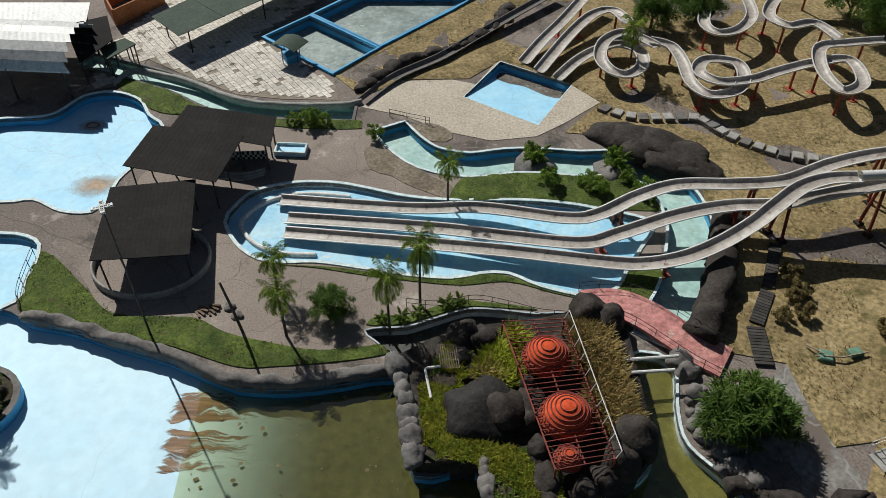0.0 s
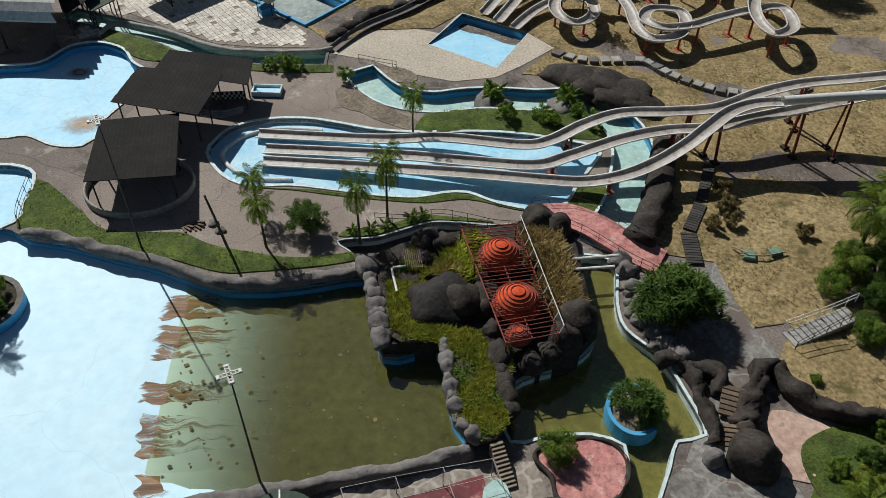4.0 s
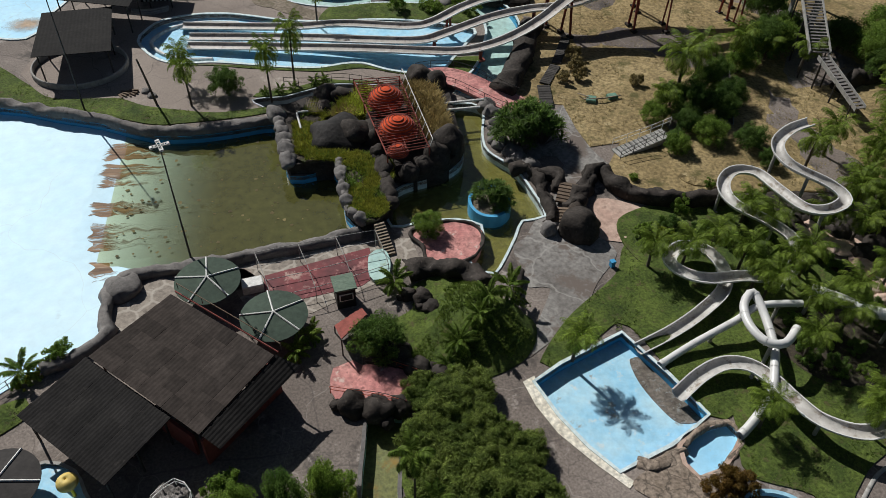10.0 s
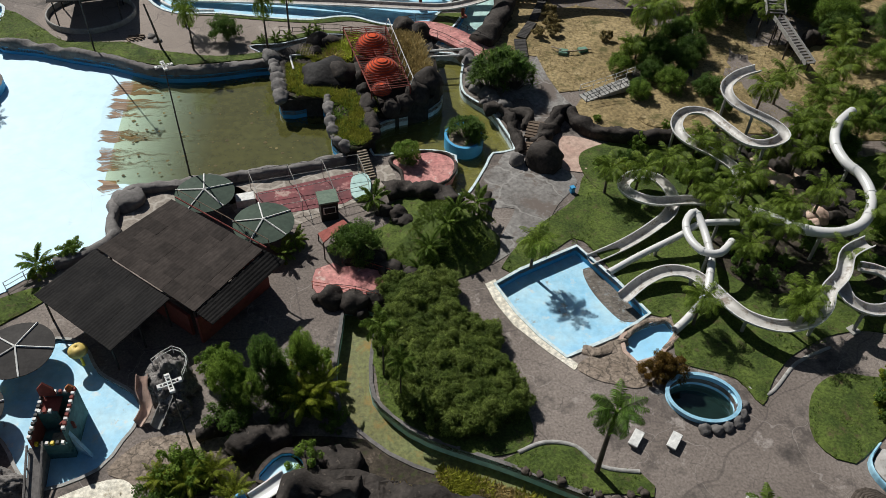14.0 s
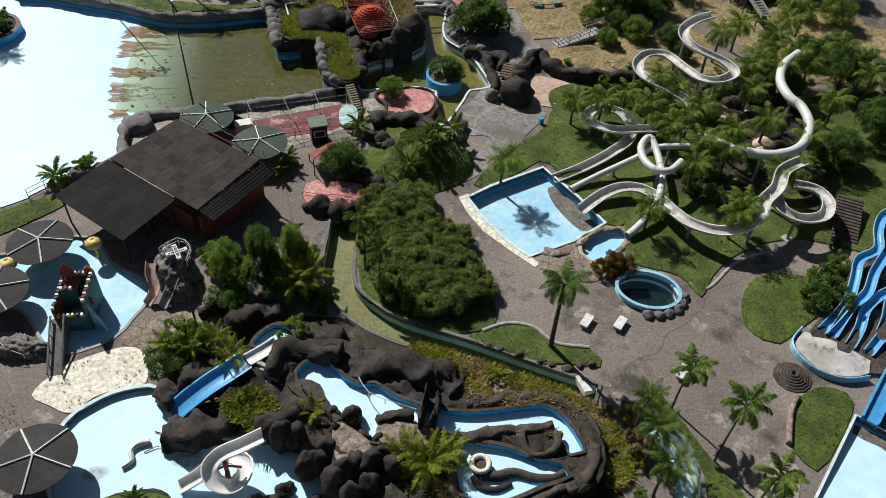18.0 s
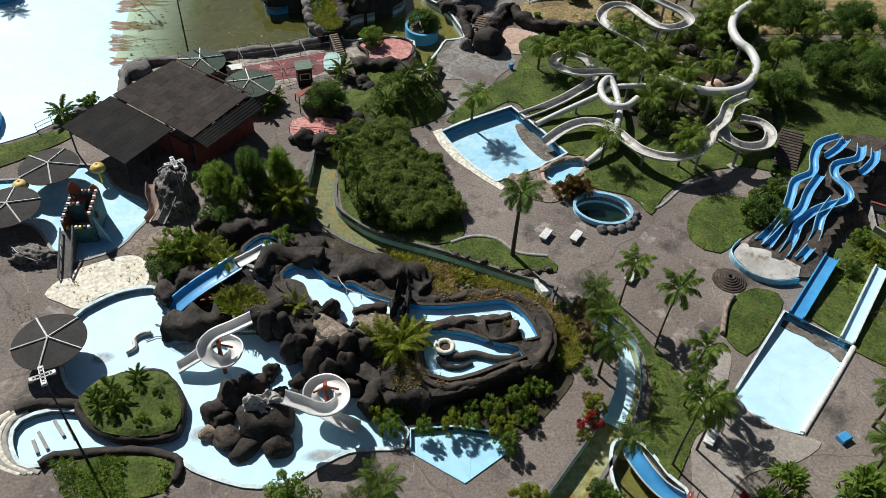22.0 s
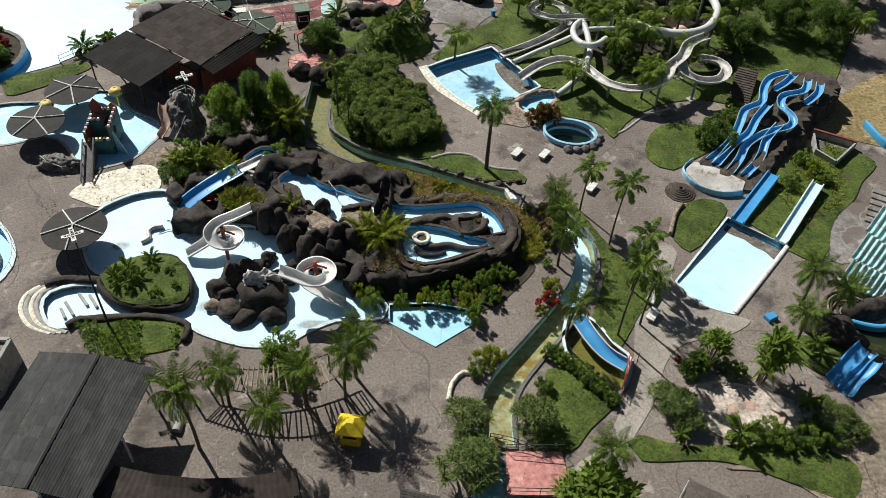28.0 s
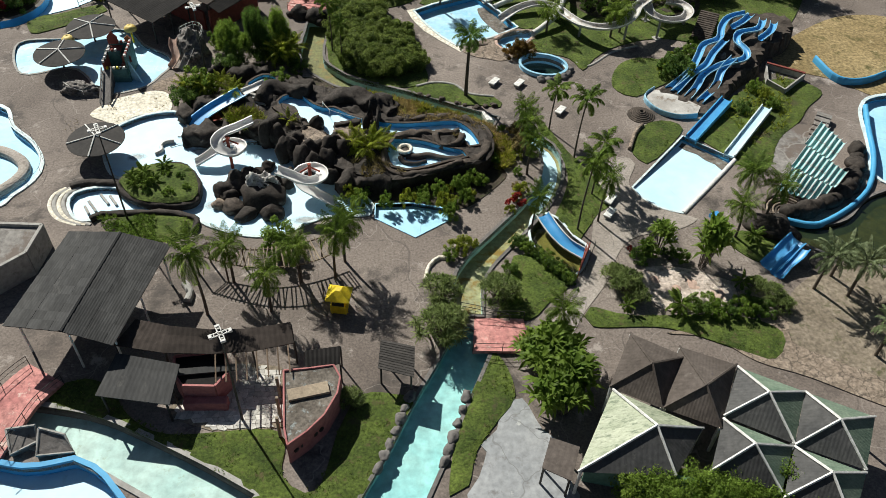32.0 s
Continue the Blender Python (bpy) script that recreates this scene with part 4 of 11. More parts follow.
# ---- ground and surfaces ----
sheet("ground", [(-900, -900), (900, -900), (900, 900), (-900, 900)], 0.0, "paving", "brown-grey stained concrete paving of the abandoned water park", "ground", thick=0.4)
sheet("promenade", [(-30.0, 47.2), (-33.5, 52.0), (-31.5, 66.0), (-27.5, 75.0), (-9.5, 75.2), (-5.5, 70.6), (-1.6, 66.0), (2.0, 65.2), (12.0, 65.0), (20.6, 61.0), (20.6, 54.0), (18.2, 50.2), (16.8, 46.2), (12.0, 46.4), (4.0, 46.4), (-1.0, 44.4), (-4.6, 42.4), (-10.0, 41.6), (-16.0, 42.4), (-22.0, 44.6)], 0.02, "promenade", "pale brown worn concrete promenade beside the racing slides", "paving", thick=0.1)
def mound(x, y):
    return 0.35 * noise.noise((x * 0.12, y * 0.12, 3.0)) + 0.12 * noise.noise((x * 0.5, y * 0.5, 7.0))
HILL = [(-13.4, 85.8), (1.2, 102.4), (9.9, 116.9), (47.4, 129.7), (150, 130), (150, 20), (61.6, 22.5), (47.3, 24.5), (41.3, 24.7), (33.6, 24.4), (30.7, 26.0), (29.9, 29.0), (32.7, 33.7), (29.3, 33.2), (28.6, 36.4), (28.1, 41.1), (21.6, 42.8), (23.2, 41.3), (23.4, 46.3), (24.8, 51.8), (26.3, 58.1), (26.5, 64.2), (24.4, 68.0), (21.3, 70.8), (17.3, 73.1), (13.6, 73.6), (18.4, 79.7), (15.5, 83.4), (7.2, 89.2), (3.2, 84.9), (-4.4, 84.7), (-9.6, 80.9)]
sheet("hill_ground", HILL, 0.08, "dry_grass", "sloping ground of dry straw-coloured grass", "dry grass", grid=2.5, height=mound)
PLAZA_LINE = [(-42.7, 82.1), (-42.9, 93.9), (-37.8, 113.0), (-12.0, 113.0), (-24.4, 95.2), (-15.6, 86.9), (-13.3, 84.9), (-12.3, 80.2), (-18.9, 80.4), (-24.4, 81.4), (-31.4, 85.6), (-37.1, 89.5), (-38.1, 83.6)]
PLAZA = sheet("plaza", PLAZA_LINE, 0.05, "tile_bed", "cream tiled plaza with stains and broken tiles", "plaza")
sheet("plaza", [(-9.4, 78.7), (-5.7, 84.3), (1.1, 84.7), (4.0, 83.6), (7.1, 89.7), (15.7, 83.4), (18.6, 79.9), (13.8, 75.5), (10.4, 72.9), (5.3, 72.1), (0.4, 73.8), (-4.5, 76.9)], 0.05, "cobble", "cream cobbled apron round the square pool", "plaza")
LAWNS = [
    [(-38.3, 54.1), (-36.3, 53.7), (-32.1, 49.7), (-28.7, 46.6), (-23.7, 46.2), (-21.2, 46.0), (-18.4, 44.4), (-14.9, 43.4), (-10.5, 42.5), (-5.9, 43.0), (-4.0, 43.4), (-4.4, 42.2), (-8.5, 41.3), (-13.6, 40.8), (-17.0, 40.8), (-22.9, 43.0), (-28.0, 44.3), (-31.8, 45.8), (-36.5, 46.6), (-37.7, 49.0)],
    [(-15.3, 52.6), (-11.6, 52.2), (-7.4, 51.3), (-2.2, 50.4), (1.8, 50.0), (5.9, 50.4), (9.9, 49.0), (13.2, 48.0), (15.6, 47.3), (17.9, 46.3), (19.9, 49.0), (21.0, 51.8), (16.9, 51.8), (14.9, 49.0), (12.8, 48.3), (8.9, 49.5), (6.0, 51.1), (3.4, 51.3), (0.8, 50.6), (-4.3, 51.1), (-9.6, 52.2)],
    [(0.9, 61.3), (2.4, 65.9), (6.9, 66.8), (12.7, 65.9), (18.7, 66.0), (21.2, 63.7), (22.3, 60.6), (17.8, 60.4), (12.3, 61.6), (7.8, 62.2)],
    [(-40.5, 84.9), (-36.7, 84.7), (-30.3, 80.9), (-23.6, 77.0), (-18.3, 76.2), (-9.2, 75.9), (-9.1, 74.4), (-15.5, 74.4), (-20.7, 75.1), (-24.6, 75.5), (-29.4, 77.0), (-33.6, 78.2)],
    [(8.8, 14.6), (11.6, 15.9), (14.0, 15.1), (16.8, 12.0), (18.9, 9.5), (17.6, 6.2), (13.7, 4.3), (9.4, 4.4), (6.2, 6.8), (5.9, 10.1), (8.8, 12.2)],
    [(18.5, 5.6), (21.8, 10.0), (27.1, 14.6), (29.0, 18.3), (33.4, 21.6), (40.5, 25.1), (49.9, 18.9), (75.2, 19.3), (61.8, -5.2), (48.2, -3.6), (42.1, -5.2), (38.6, -7.9), (36.7, -10.3), (35.5, -7.7), (31.6, -5.8), (31.8, -3.0), (32.3, -0.7), (30.4, -0.6), (26.7, 8.6), (23.9, 7.7), (19.4, 4.9)],
    [(40.0, -11.4), (41.6, -9.0), (44.2, -7.8), (47.3, -8.4), (49.3, -7.6), (53.5, -7.0), (48.0, -11.8), (43.7, -14.6), (41.7, -15.8), (40.4, -15.3), (39.5, -13.7)],
    [(17.0, -13.1), (19.1, -12.4), (21.3, -12.9), (22.9, -14.7), (25.5, -15.3), (26.3, -16.5), (26.0, -17.3), (23.3, -16.8), (19.5, -16.7), (16.8, -15.4), (14.8, -14.3)],
    [(29.7, -19.1), (30.6, -21.1), (32.0, -25.2), (33.7, -29.0), (34.4, -31.4), (34.5, -33.6), (33.2, -34.6), (31.6, -36.8), (29.7, -38.9), (28.6, -35.9), (30.2, -32.3), (31.3, -28.9), (30.9, -24.8), (29.7, -22.4)],
    [(39.2, -24.0), (40.7, -21.5), (43.5, -20.3), (45.3, -21.9), (41.1, -26.7), (39.8, -27.5), (38.8, -25.9)],
    [(46.0, -22.7), (50.1, -18.5), (53.8, -15.4), (59.7, -12.4), (63.8, -15.2), (60.8, -18.5), (58.8, -21.0), (56.0, -23.3), (54.3, -25.5), (52.9, -28.1), (51.1, -29.4), (50.0, -28.5), (49.2, -27.7), (48.6, -26.4), (46.9, -24.1)],
    [(24.2, -39.9), (25.7, -39.7), (27.5, -42.0), (28.9, -43.3), (26.5, -45.5), (24.6, -47.3), (21.7, -47.1), (23.1, -44.3), (23.7, -41.7)],
    [(-12.8, -52.2), (-10.7, -51.3), (-8.4, -52.4), (-6.9, -54.7), (-3.6, -56.6), (4.2, -56.8), (4.8, -60.5), (7.2, -61.7), (8.7, -56.9), (10.4, -54.0), (13.0, -54.1), (15.2, -55.1), (12.8, -59.0), (10.7, -63.2), (1.2, -63.4), (-1.9, -60.1), (-5.4, -57.4), (-9.1, -55.1), (-12.4, -53.8)],
    [(20.0, -49.7), (21.7, -51.4), (22.2, -54.7), (20.8, -56.6), (18.7, -59.3), (17.8, -62.0), (16.4, -62.7), (17.2, -58.3), (18.3, -55.5), (19.1, -51.8)],
    [(29.9, -46.2), (33.4, -47.3), (42.1, -47.8), (45.6, -49.8), (44.0, -52.4), (41.4, -51.4), (35.9, -48.8), (29.7, -48.3)],
    [(-29.3, 3.1), (-26.3, 3.4), (-23.6, 4.9), (-21.2, 5.7), (-20.3, 4.4), (-22.9, 2.0), (-25.4, 0.2), (-28.0, -0.8)],
    [(-11.8, -33.4), (-9.5, -32.8), (-5.3, -33.1), (-4.5, -35.1), (-5.3, -36.2), (-8.3, -36.7), (-10.4, -36.1), (-11.7, -34.9)],
    [(5.5, -1.2), (8.5, 4.3), (13.2, 3.1), (15.4, -2.4), (17.7, -7.4), (18.2, -12.2), (13.9, -13.2), (10.1, -11.1), (7.4, -8.6), (6.8, -4.5)],
]
def knoll(x, y):
    """Rounded grass mound among the boulders east of the hall."""
    return 2.2 * max(0.0, 1.0 - ((x - 14.6) / 4.7) ** 2 - ((y - 10.2) / 5.0) ** 2)


for o in LAWNS:
    sheet("lawn", sp2(o, 0.8), 0.1, "lawn", "rough green lawn with bare patches", "lawn", grid=1.2, height=lambda x, y: 0.10 * noise.noise((x * 0.6, y * 0.6, 1.0)) + 0.05 + knoll(x, y))
sheet("dirt_bed", sp2([(-8.4, 70.8), (-5.1, 70.2), (-1.4, 65.9), (0.9, 64.2), (1.8, 61.6), (-3.1, 64.0), (-5.5, 65.9), (-7.7, 67.0)]), 0.07, "dirt", "bare earth planting bed", "earth")
sheet("dirt_bed", sp2([(-5.0, 74.7), (-1.5, 75.5), (1.0, 73.6), (0.4, 71.9), (-2.7, 72.5)]), 0.07, "dirt", "bare earth bank beside the canal", "earth")
sheet("dirt_bed", sp2([(48.1, -45.5), (53.6, -42.4), (57.9, -42.6), (63.5, -46.3), (58.2, -55.6), (50.5, -55.8), (46.8, -53.4), (46.1, -50.4)]), 0.07, "dirt", "bare earth under thin palms", "earth")
sheet("grey_path", sp2([(20.0, 20.1), (21.3, 22.3), (22.7, 23.4), (25.9, 30.5), (24.2, 32.1), (21.1, 30.1), (28.1, 41.1), (29.3, 33.2), (30.3, 29.5), (25.4, 25.1), (26.6, 20.2), (28.0, 17.3), (25.3, 13.8), (22.6, 9.3), (20.1, 7.8), (17.4, 6.3), (21.0, 13.5), (19.1, 13.7), (18.6, 19.1)]), 0.05, "path_grey", "pale grey worn concrete footpath", "path")
sheet("pink_rock_floor", sp2([(28.1, 24.9), (31.4, 23.7), (33.0, 21.5), (30.6, 18.7), (27.0, 19.3), (27.0, 21.9)]), 0.08, "rock_pink", "smooth pinkish artificial rock floor", "rock")
sheet("pink_island", sp2([(9.3, 21.5), (11.4, 22.5), (14.2, 22.7), (16.0, 21.0), (15.1, 18.2), (13.3, 17.3), (10.7, 17.8), (10.3, 19.7)]), 0.25, "pink_paint", "rounded pink-painted concrete deck", "deck", thick=1.6, holes=[])
sheet("red_deck", [(-4.0, 17.1), (5.4, 19.9), (5.9, 16.3), (4.6, 15.2), (-1.5, 13.9), (-3.8, 15.1)], 0.06, "red_floor", "faded dark red painted deck", "deck")
sheet("stone_patio", sp2([(-15.8, 15.0), (-14.1, 17.1), (-8.7, 17.7), (-5.8, 18.2), (-4.8, 16.1), (-10.5, 14.6), (-13.4, 12.6), (-15.5, 11.4)]), 0.03, "patio", "pale worn terrace beside the rock wall", "terrace")
sheet("stone_patio", [(-7.5, 17.8), (-4.1, 19.1), (5.7, 20.9), (9.3, 20.9), (9.9, 18.1), (7.0, 16.0), (0.2, 12.4), (-5.6, 14.2)], 0.03, "patio", "crazy-paved pale terrace", "terrace")
sheet("sand_patio", sp2([(-17.7, -17.3), (-16.6, -15.4), (-15.6, -14.5), (-12.7, -13.3), (-10.9, -13.2), (-9.8, -14.4), (-9.5, -16.7), (-11.3, -17.1), (-13.1, -17.8), (-14.5, -19.1), (-16.1, -18.4)], 0.5), 0.07, "sand_stone", "pale sandy rough stone patio", "terrace")
sheet("tan_rock_floor", sp2([(-12.2, -12.4), (-10.5, -10.4), (-8.3, -9.8), (-4.0, -10.4), (-4.3, -12.0), (-8.3, -12.7), (-9.7, -13.8), (-10.9, -13.2)], 0.5), 0.06, "rock_tan", "worn tan rock floor beside the castle pool", "terrace")
sheet("tan_rock_floor", sp2([(23.0, -5.6), (25.7, -4.0), (27.6, -2.9), (29.2, -3.0), (29.3, -4.9), (30.5, -5.8), (27.8, -8.0), (25.8, -7.6), (24.2, -7.0)], 0.5), 0.07, "rock_tan", "broken tan stone steps beside the slide pool", "terrace")
sheet("pink_walk", sp2([(2.0, 6.4), (3.6, 7.1), (5.6, 5.3), (8.5, 4.3), (7.8, 2.9), (5.5, 3.8), (3.4, 3.5), (2.6, 2.6), (1.8, 4.2)]), 0.12, "pink_paint", "pink-painted bridge deck over the canal", "bridge", thick=0.3, holes=[])
PATIO_LINE = [(-3.9, -54.2), (0.7, -50.3), (4.2, -51.0), (5.0, -56.4), (0.5, -56.9), (-3.8, -55.2)]
PATIO = sheet("stone_patio", PATIO_LINE, 0.05, "dirt", "crazy-paved stone patio by the pink bar", "terrace")
sheet("white_court", sp2([(21.0, -55.7), (22.7, -55.0), (23.8, -57.8), (25.2, -59.3), (25.1, -62.0), (25.1, -64.1), (17.7, -63.7), (18.6, -61.4), (19.4, -59.4), (19.0, -58.8), (20.4, -57.6)]), 0.06, "court", "pale blue-grey worn concrete court", "terrace")
sheet("pale_path", sp2([(35.6, -27.6), (37.6, -26.2), (38.6, -27.4), (37.2, -30.6), (38.4, -33.1), (41.0, -35.0), (42.6, -35.8), (40.2, -37.2), (36.2, -37.9), (34.0, -39.8), (32.0, -43.4), (29.2, -46.9), (27.4, -49.6), (25.9, -50.2), (24.6, -48.6), (27.2, -46.8), (29.6, -43.2), (31.4, -39.2), (32.5, -35.6), (33.7, -31.2)], 0.7), 0.045, "path_pale", "pale worn concrete path with cracks and stains", "path")
sheet("lawn", sp2([(44.4, -38.4), (46.4, -37.6), (48.9, -38.6), (49.2, -40.4), (47.4, -42.0), (45.4, -40.6)], 0.6), 0.09, "lawn", "small rough lawn beside the lagoon slides", "lawn", grid=0.8, height=lambda x, y: 0.1 * noise.noise((x, y, 1.0)))
sheet("earth_path", sp2([(35.8, -49.3), (39.4, -50.0), (42.4, -52.6), (46.0, -54.3), (52.2, -57.9), (53.3, -55.9), (49.0, -52.9), (46.0, -50.7), (46.6, -48.0), (41.8, -48.7)]), 0.085, "rock_tan", "trodden pale earth path", "path")

ov, of = fill(sp2([(7.6, 88.2), (10.4, 86.6), (13.4, 84.6), (14.8, 83.3), (14.0, 82.0), (12.2, 82.6), (10.0, 84.6), (7.9, 85.4), (6.6, 86.6)], 0.5), [], 0.5)
tagged(piece("debris_strip", [(v.x, v.y, square_floor(v.x, v.y) + 0.03) for v in ov], [tuple(f) for f in of], "debris"), "dark leaf litter and silt at the head of the landing pool", "litter", kind="structure")
sheet("planting_bed", sp2([(-6.6, 45.3), (-5.4, 46.4), (-3.2, 46.2), (-0.8, 47.3), (1.6, 48.2), (3.4, 47.9), (6.0, 47.6), (8.2, 47.0), (5.3, 47.2), (3.0, 47.4), (1.5, 47.2), (-0.6, 46.4), (-3.1, 45.4), (-5.0, 45.2)], 0.6), 0.12, "lawn", "narrow planted bed along the grey channel", "planting bed")
sheet("debris_strip", sp2([(26.2, 5.9), (27.6, 5.6), (29.4, 2.2), (30.2, -0.2), (28.4, -0.5), (27.3, 1.0), (26.3, 3.6)], 0.5), -0.87, "debris", "strip of leaf litter and peeled paint on the pool floor", "litter", thick=0.05, holes=[])

ov, of = fill([(44.9, -23.5), (46.4, -24.6), (47.8, -26.0), (48.9, -27.1), (48.4, -28.5), (47.7, -28.2), (47.3, -27.2), (46.5, -26.5), (45.9, -25.5), (45.0, -24.9), (44.3, -24.2)][::-1], [], 0.5)
tagged(piece("debris_strip", [(v.x, v.y, ramp_floor(v.x, v.y) + 0.03) for v in ov], [tuple(f) for f in of], "debris"), "strip of grey silt and litter at the head of the ramp pool", "litter", kind="structure")
# dark sheet under the palms: its colour carries the shade beneath their crowns
sheet("soil_bed", sp2([(38.2, 7.2), (41.8, 9.0), (49.7, 8.1), (55.7, 5.8), (52.4, 0.8), (48.5, 4.2), (44.5, 0.6), (40.7, 1.6), (38.6, 4.4)], 0.8), 0.17, "soil", "dark soil under palms, with their shade put into its colour", "earth", grid=1.0, height=lambda x, y: 0.15 * noise.noise((x * 0.6, y * 0.6, 1.0)))
sheet("soil_bed", sp2([(29.3, 21.7), (36.6, 23.9), (39.1, 20.2), (43.1, 17.7), (39.8, 12.9), (36.6, 15.7), (33.6, 16.9), (29.8, 15.9)], 0.8), 0.17, "lawn", "rough shaded grass under palms", "earth", grid=1.0, height=lambda x, y: 0.15 * noise.noise((x * 0.6, y * 0.6, 1.0)))
sheet("rock_slope", sp2([(44.6, 23.7), (49.9, 23.8), (54.6, 21.0), (58.0, 17.3), (57.1, 11.3), (51.7, 10.1), (48.3, 11.2), (46.4, 15.4)], 0.8), 0.2, "rock", "dark sloping rockwork between the slides", "rock slope", thick=0.4, grid=0.9, height=lambda x, y: 0.9 * abs(noise.noise((x * 0.4, y * 0.4, 3.0))))
sheet("rock_slope", sp2([(47.3, 21.2), (49.6, 18.7), (51.7, 15.2), (52.6, 11.4), (50.1, 11.0), (48.4, 14.2), (47.0, 18.2)], 0.8), 0.45, "rock_pink", "strip of pinkish rockwork between the slides", "rock slope", thick=0.4, grid=0.9, height=lambda x, y: 0.7 * abs(noise.noise((x * 0.5, y * 0.5, 8.0))))

# ---- plants ----
def frond_geo(length, droop, rise, leaflets=22, wide=0.5, width=0.062, rnd=None):
    """One feather leaf along +x: arching rib with two rows of leaflets."""
    rnd = rnd or random.Random(1)
    rib = []
    ang, p = rise, Vector((0.1, 0, 0))
    k = 10
    for i in range(k + 1):
        rib.append(p.copy())
        p += Vector((math.cos(ang), 0, math.sin(ang))) * (length / k)
        ang -= droop / k * (0.6 + 0.9 * i / k)
    vs, fs = tube_geo(rib, 0.035, 4, 0.012)
    vs = [Vector(v) for v in vs]
    for i in range(leaflets):
        f = 0.14 + 0.86 * (i + 0.5) / leaflets
        j = min(int(f * k), k - 1)
        q = rib[j].lerp(rib[j + 1], f * k - j)
        d = (rib[j + 1] - rib[j]).normalized()
        ln = wide * math.sin(math.pi * (0.12 + 0.80 * f)) * rnd.uniform(0.85, 1.15)
        for sg in (-1, 1):
            s = (Vector((0, sg, -0.35 - 0.3 * rnd.random())) + d * 0.75).normalized()
            n = d * width
            o = len(vs)
            m = q + s * (ln * 0.55)
            e = q + s * ln + Vector((0, 0, -0.18 * ln))
            vs += [q - n * 0.5, q + n * 0.5, m + n * 0.6, m - n * 0.6, e]
            fs += [(o, o + 1, o + 2, o + 3), (o + 3, o + 2, o + 4)]
    return vs, fs


def palm_proto(name, label, height, count, length, mat="palm_leaf", droop=1.5, wide=0.62, trunk_r=0.16, seed=1, bend=0.3, group="palm trees", shaft=True, leaflets=24):
    rnd = random.Random(seed)
    t = thing(name, label, "palm tree", (0, 0, 0), group)
    top = Vector((bend, bend * 0.3, height))
    if height > 0.6:
        pts = [Vector((0, 0, -0.2)).lerp(top, f) + Vector((-bend * 0.5 * math.sin(math.pi * f), 0, 0)) for f in [i / 12 for i in range(13)]]
        v, f = tube_geo(pts, trunk_r * 1.35, 9, trunk_r * 0.8)
        v = [Vector(q) for q in v]
        piece("trunk", v, f, "bark", t, smooth=True)
        if shaft:
            piece("crownshaft", *tube_geo([top + Vector((0, 0, -0.7)), top + Vector((0, 0, -0.2)), top + Vector((0, 0, 0.25))], trunk_r * 1.05, 8, trunk_r * 0.7), "leaf", t)
    kinds = []
    for i in range(4):
        v, f = frond_geo(length * (1 - 0.06 * i), droop * (0.75 + 0.22 * i), 1.15 - 0.42 * i, leaflets, wide, rnd=rnd)
        kinds.append(mesh_of("frond", v, f, mat))
    for i in range(count):
        o = new("frond", kinds[min(3, int(4 * i / count))])
        o.parent = t
        o.location = top + Vector((0, 0, 0.1 - 0.25 * i / count))
        o.rotation_euler = (rnd.uniform(-0.25, 0.25), rnd.uniform(-0.12, 0.12), i * 2.4 + rnd.uniform(-0.3, 0.3))
    return t


def leaves_geo(centres, per, spread, size, rnd, flat=0.5, long=1.5):
    """Small folded leaves scattered round clump centres, facing mostly outwards and up."""
    vs, fs = [], []
    for c, r in centres:
        for _ in range(per):
            d = Vector((rnd.gauss(0, 1), rnd.gauss(0, 1), rnd.gauss(0.15, 0.8))).normalized()
            p = c + d * (r * (0.55 + 0.5 * rnd.random()))
            n = (d + Vector((rnd.gauss(0, flat), rnd.gauss(0, flat), rnd.gauss(0.3, flat)))).normalized()
            a = n.orthogonal().normalized()
            a = (a * math.cos(w) + n.cross(a) * math.sin(w)) if (w := rnd.uniform(0, 6.28)) else a
            b = n.cross(a)
            s = size * rnd.uniform(0.7, 1.3)
            o = len(vs)
            a, b = a * (s * long), b * (s * 0.5)
            vs += [p - a, p + b - n * (0.15 * s), p + a, p - b - n * (0.15 * s)]
            fs += [(o, o + 1, o + 2), (o, o + 2, o + 3)]
    return vs, fs


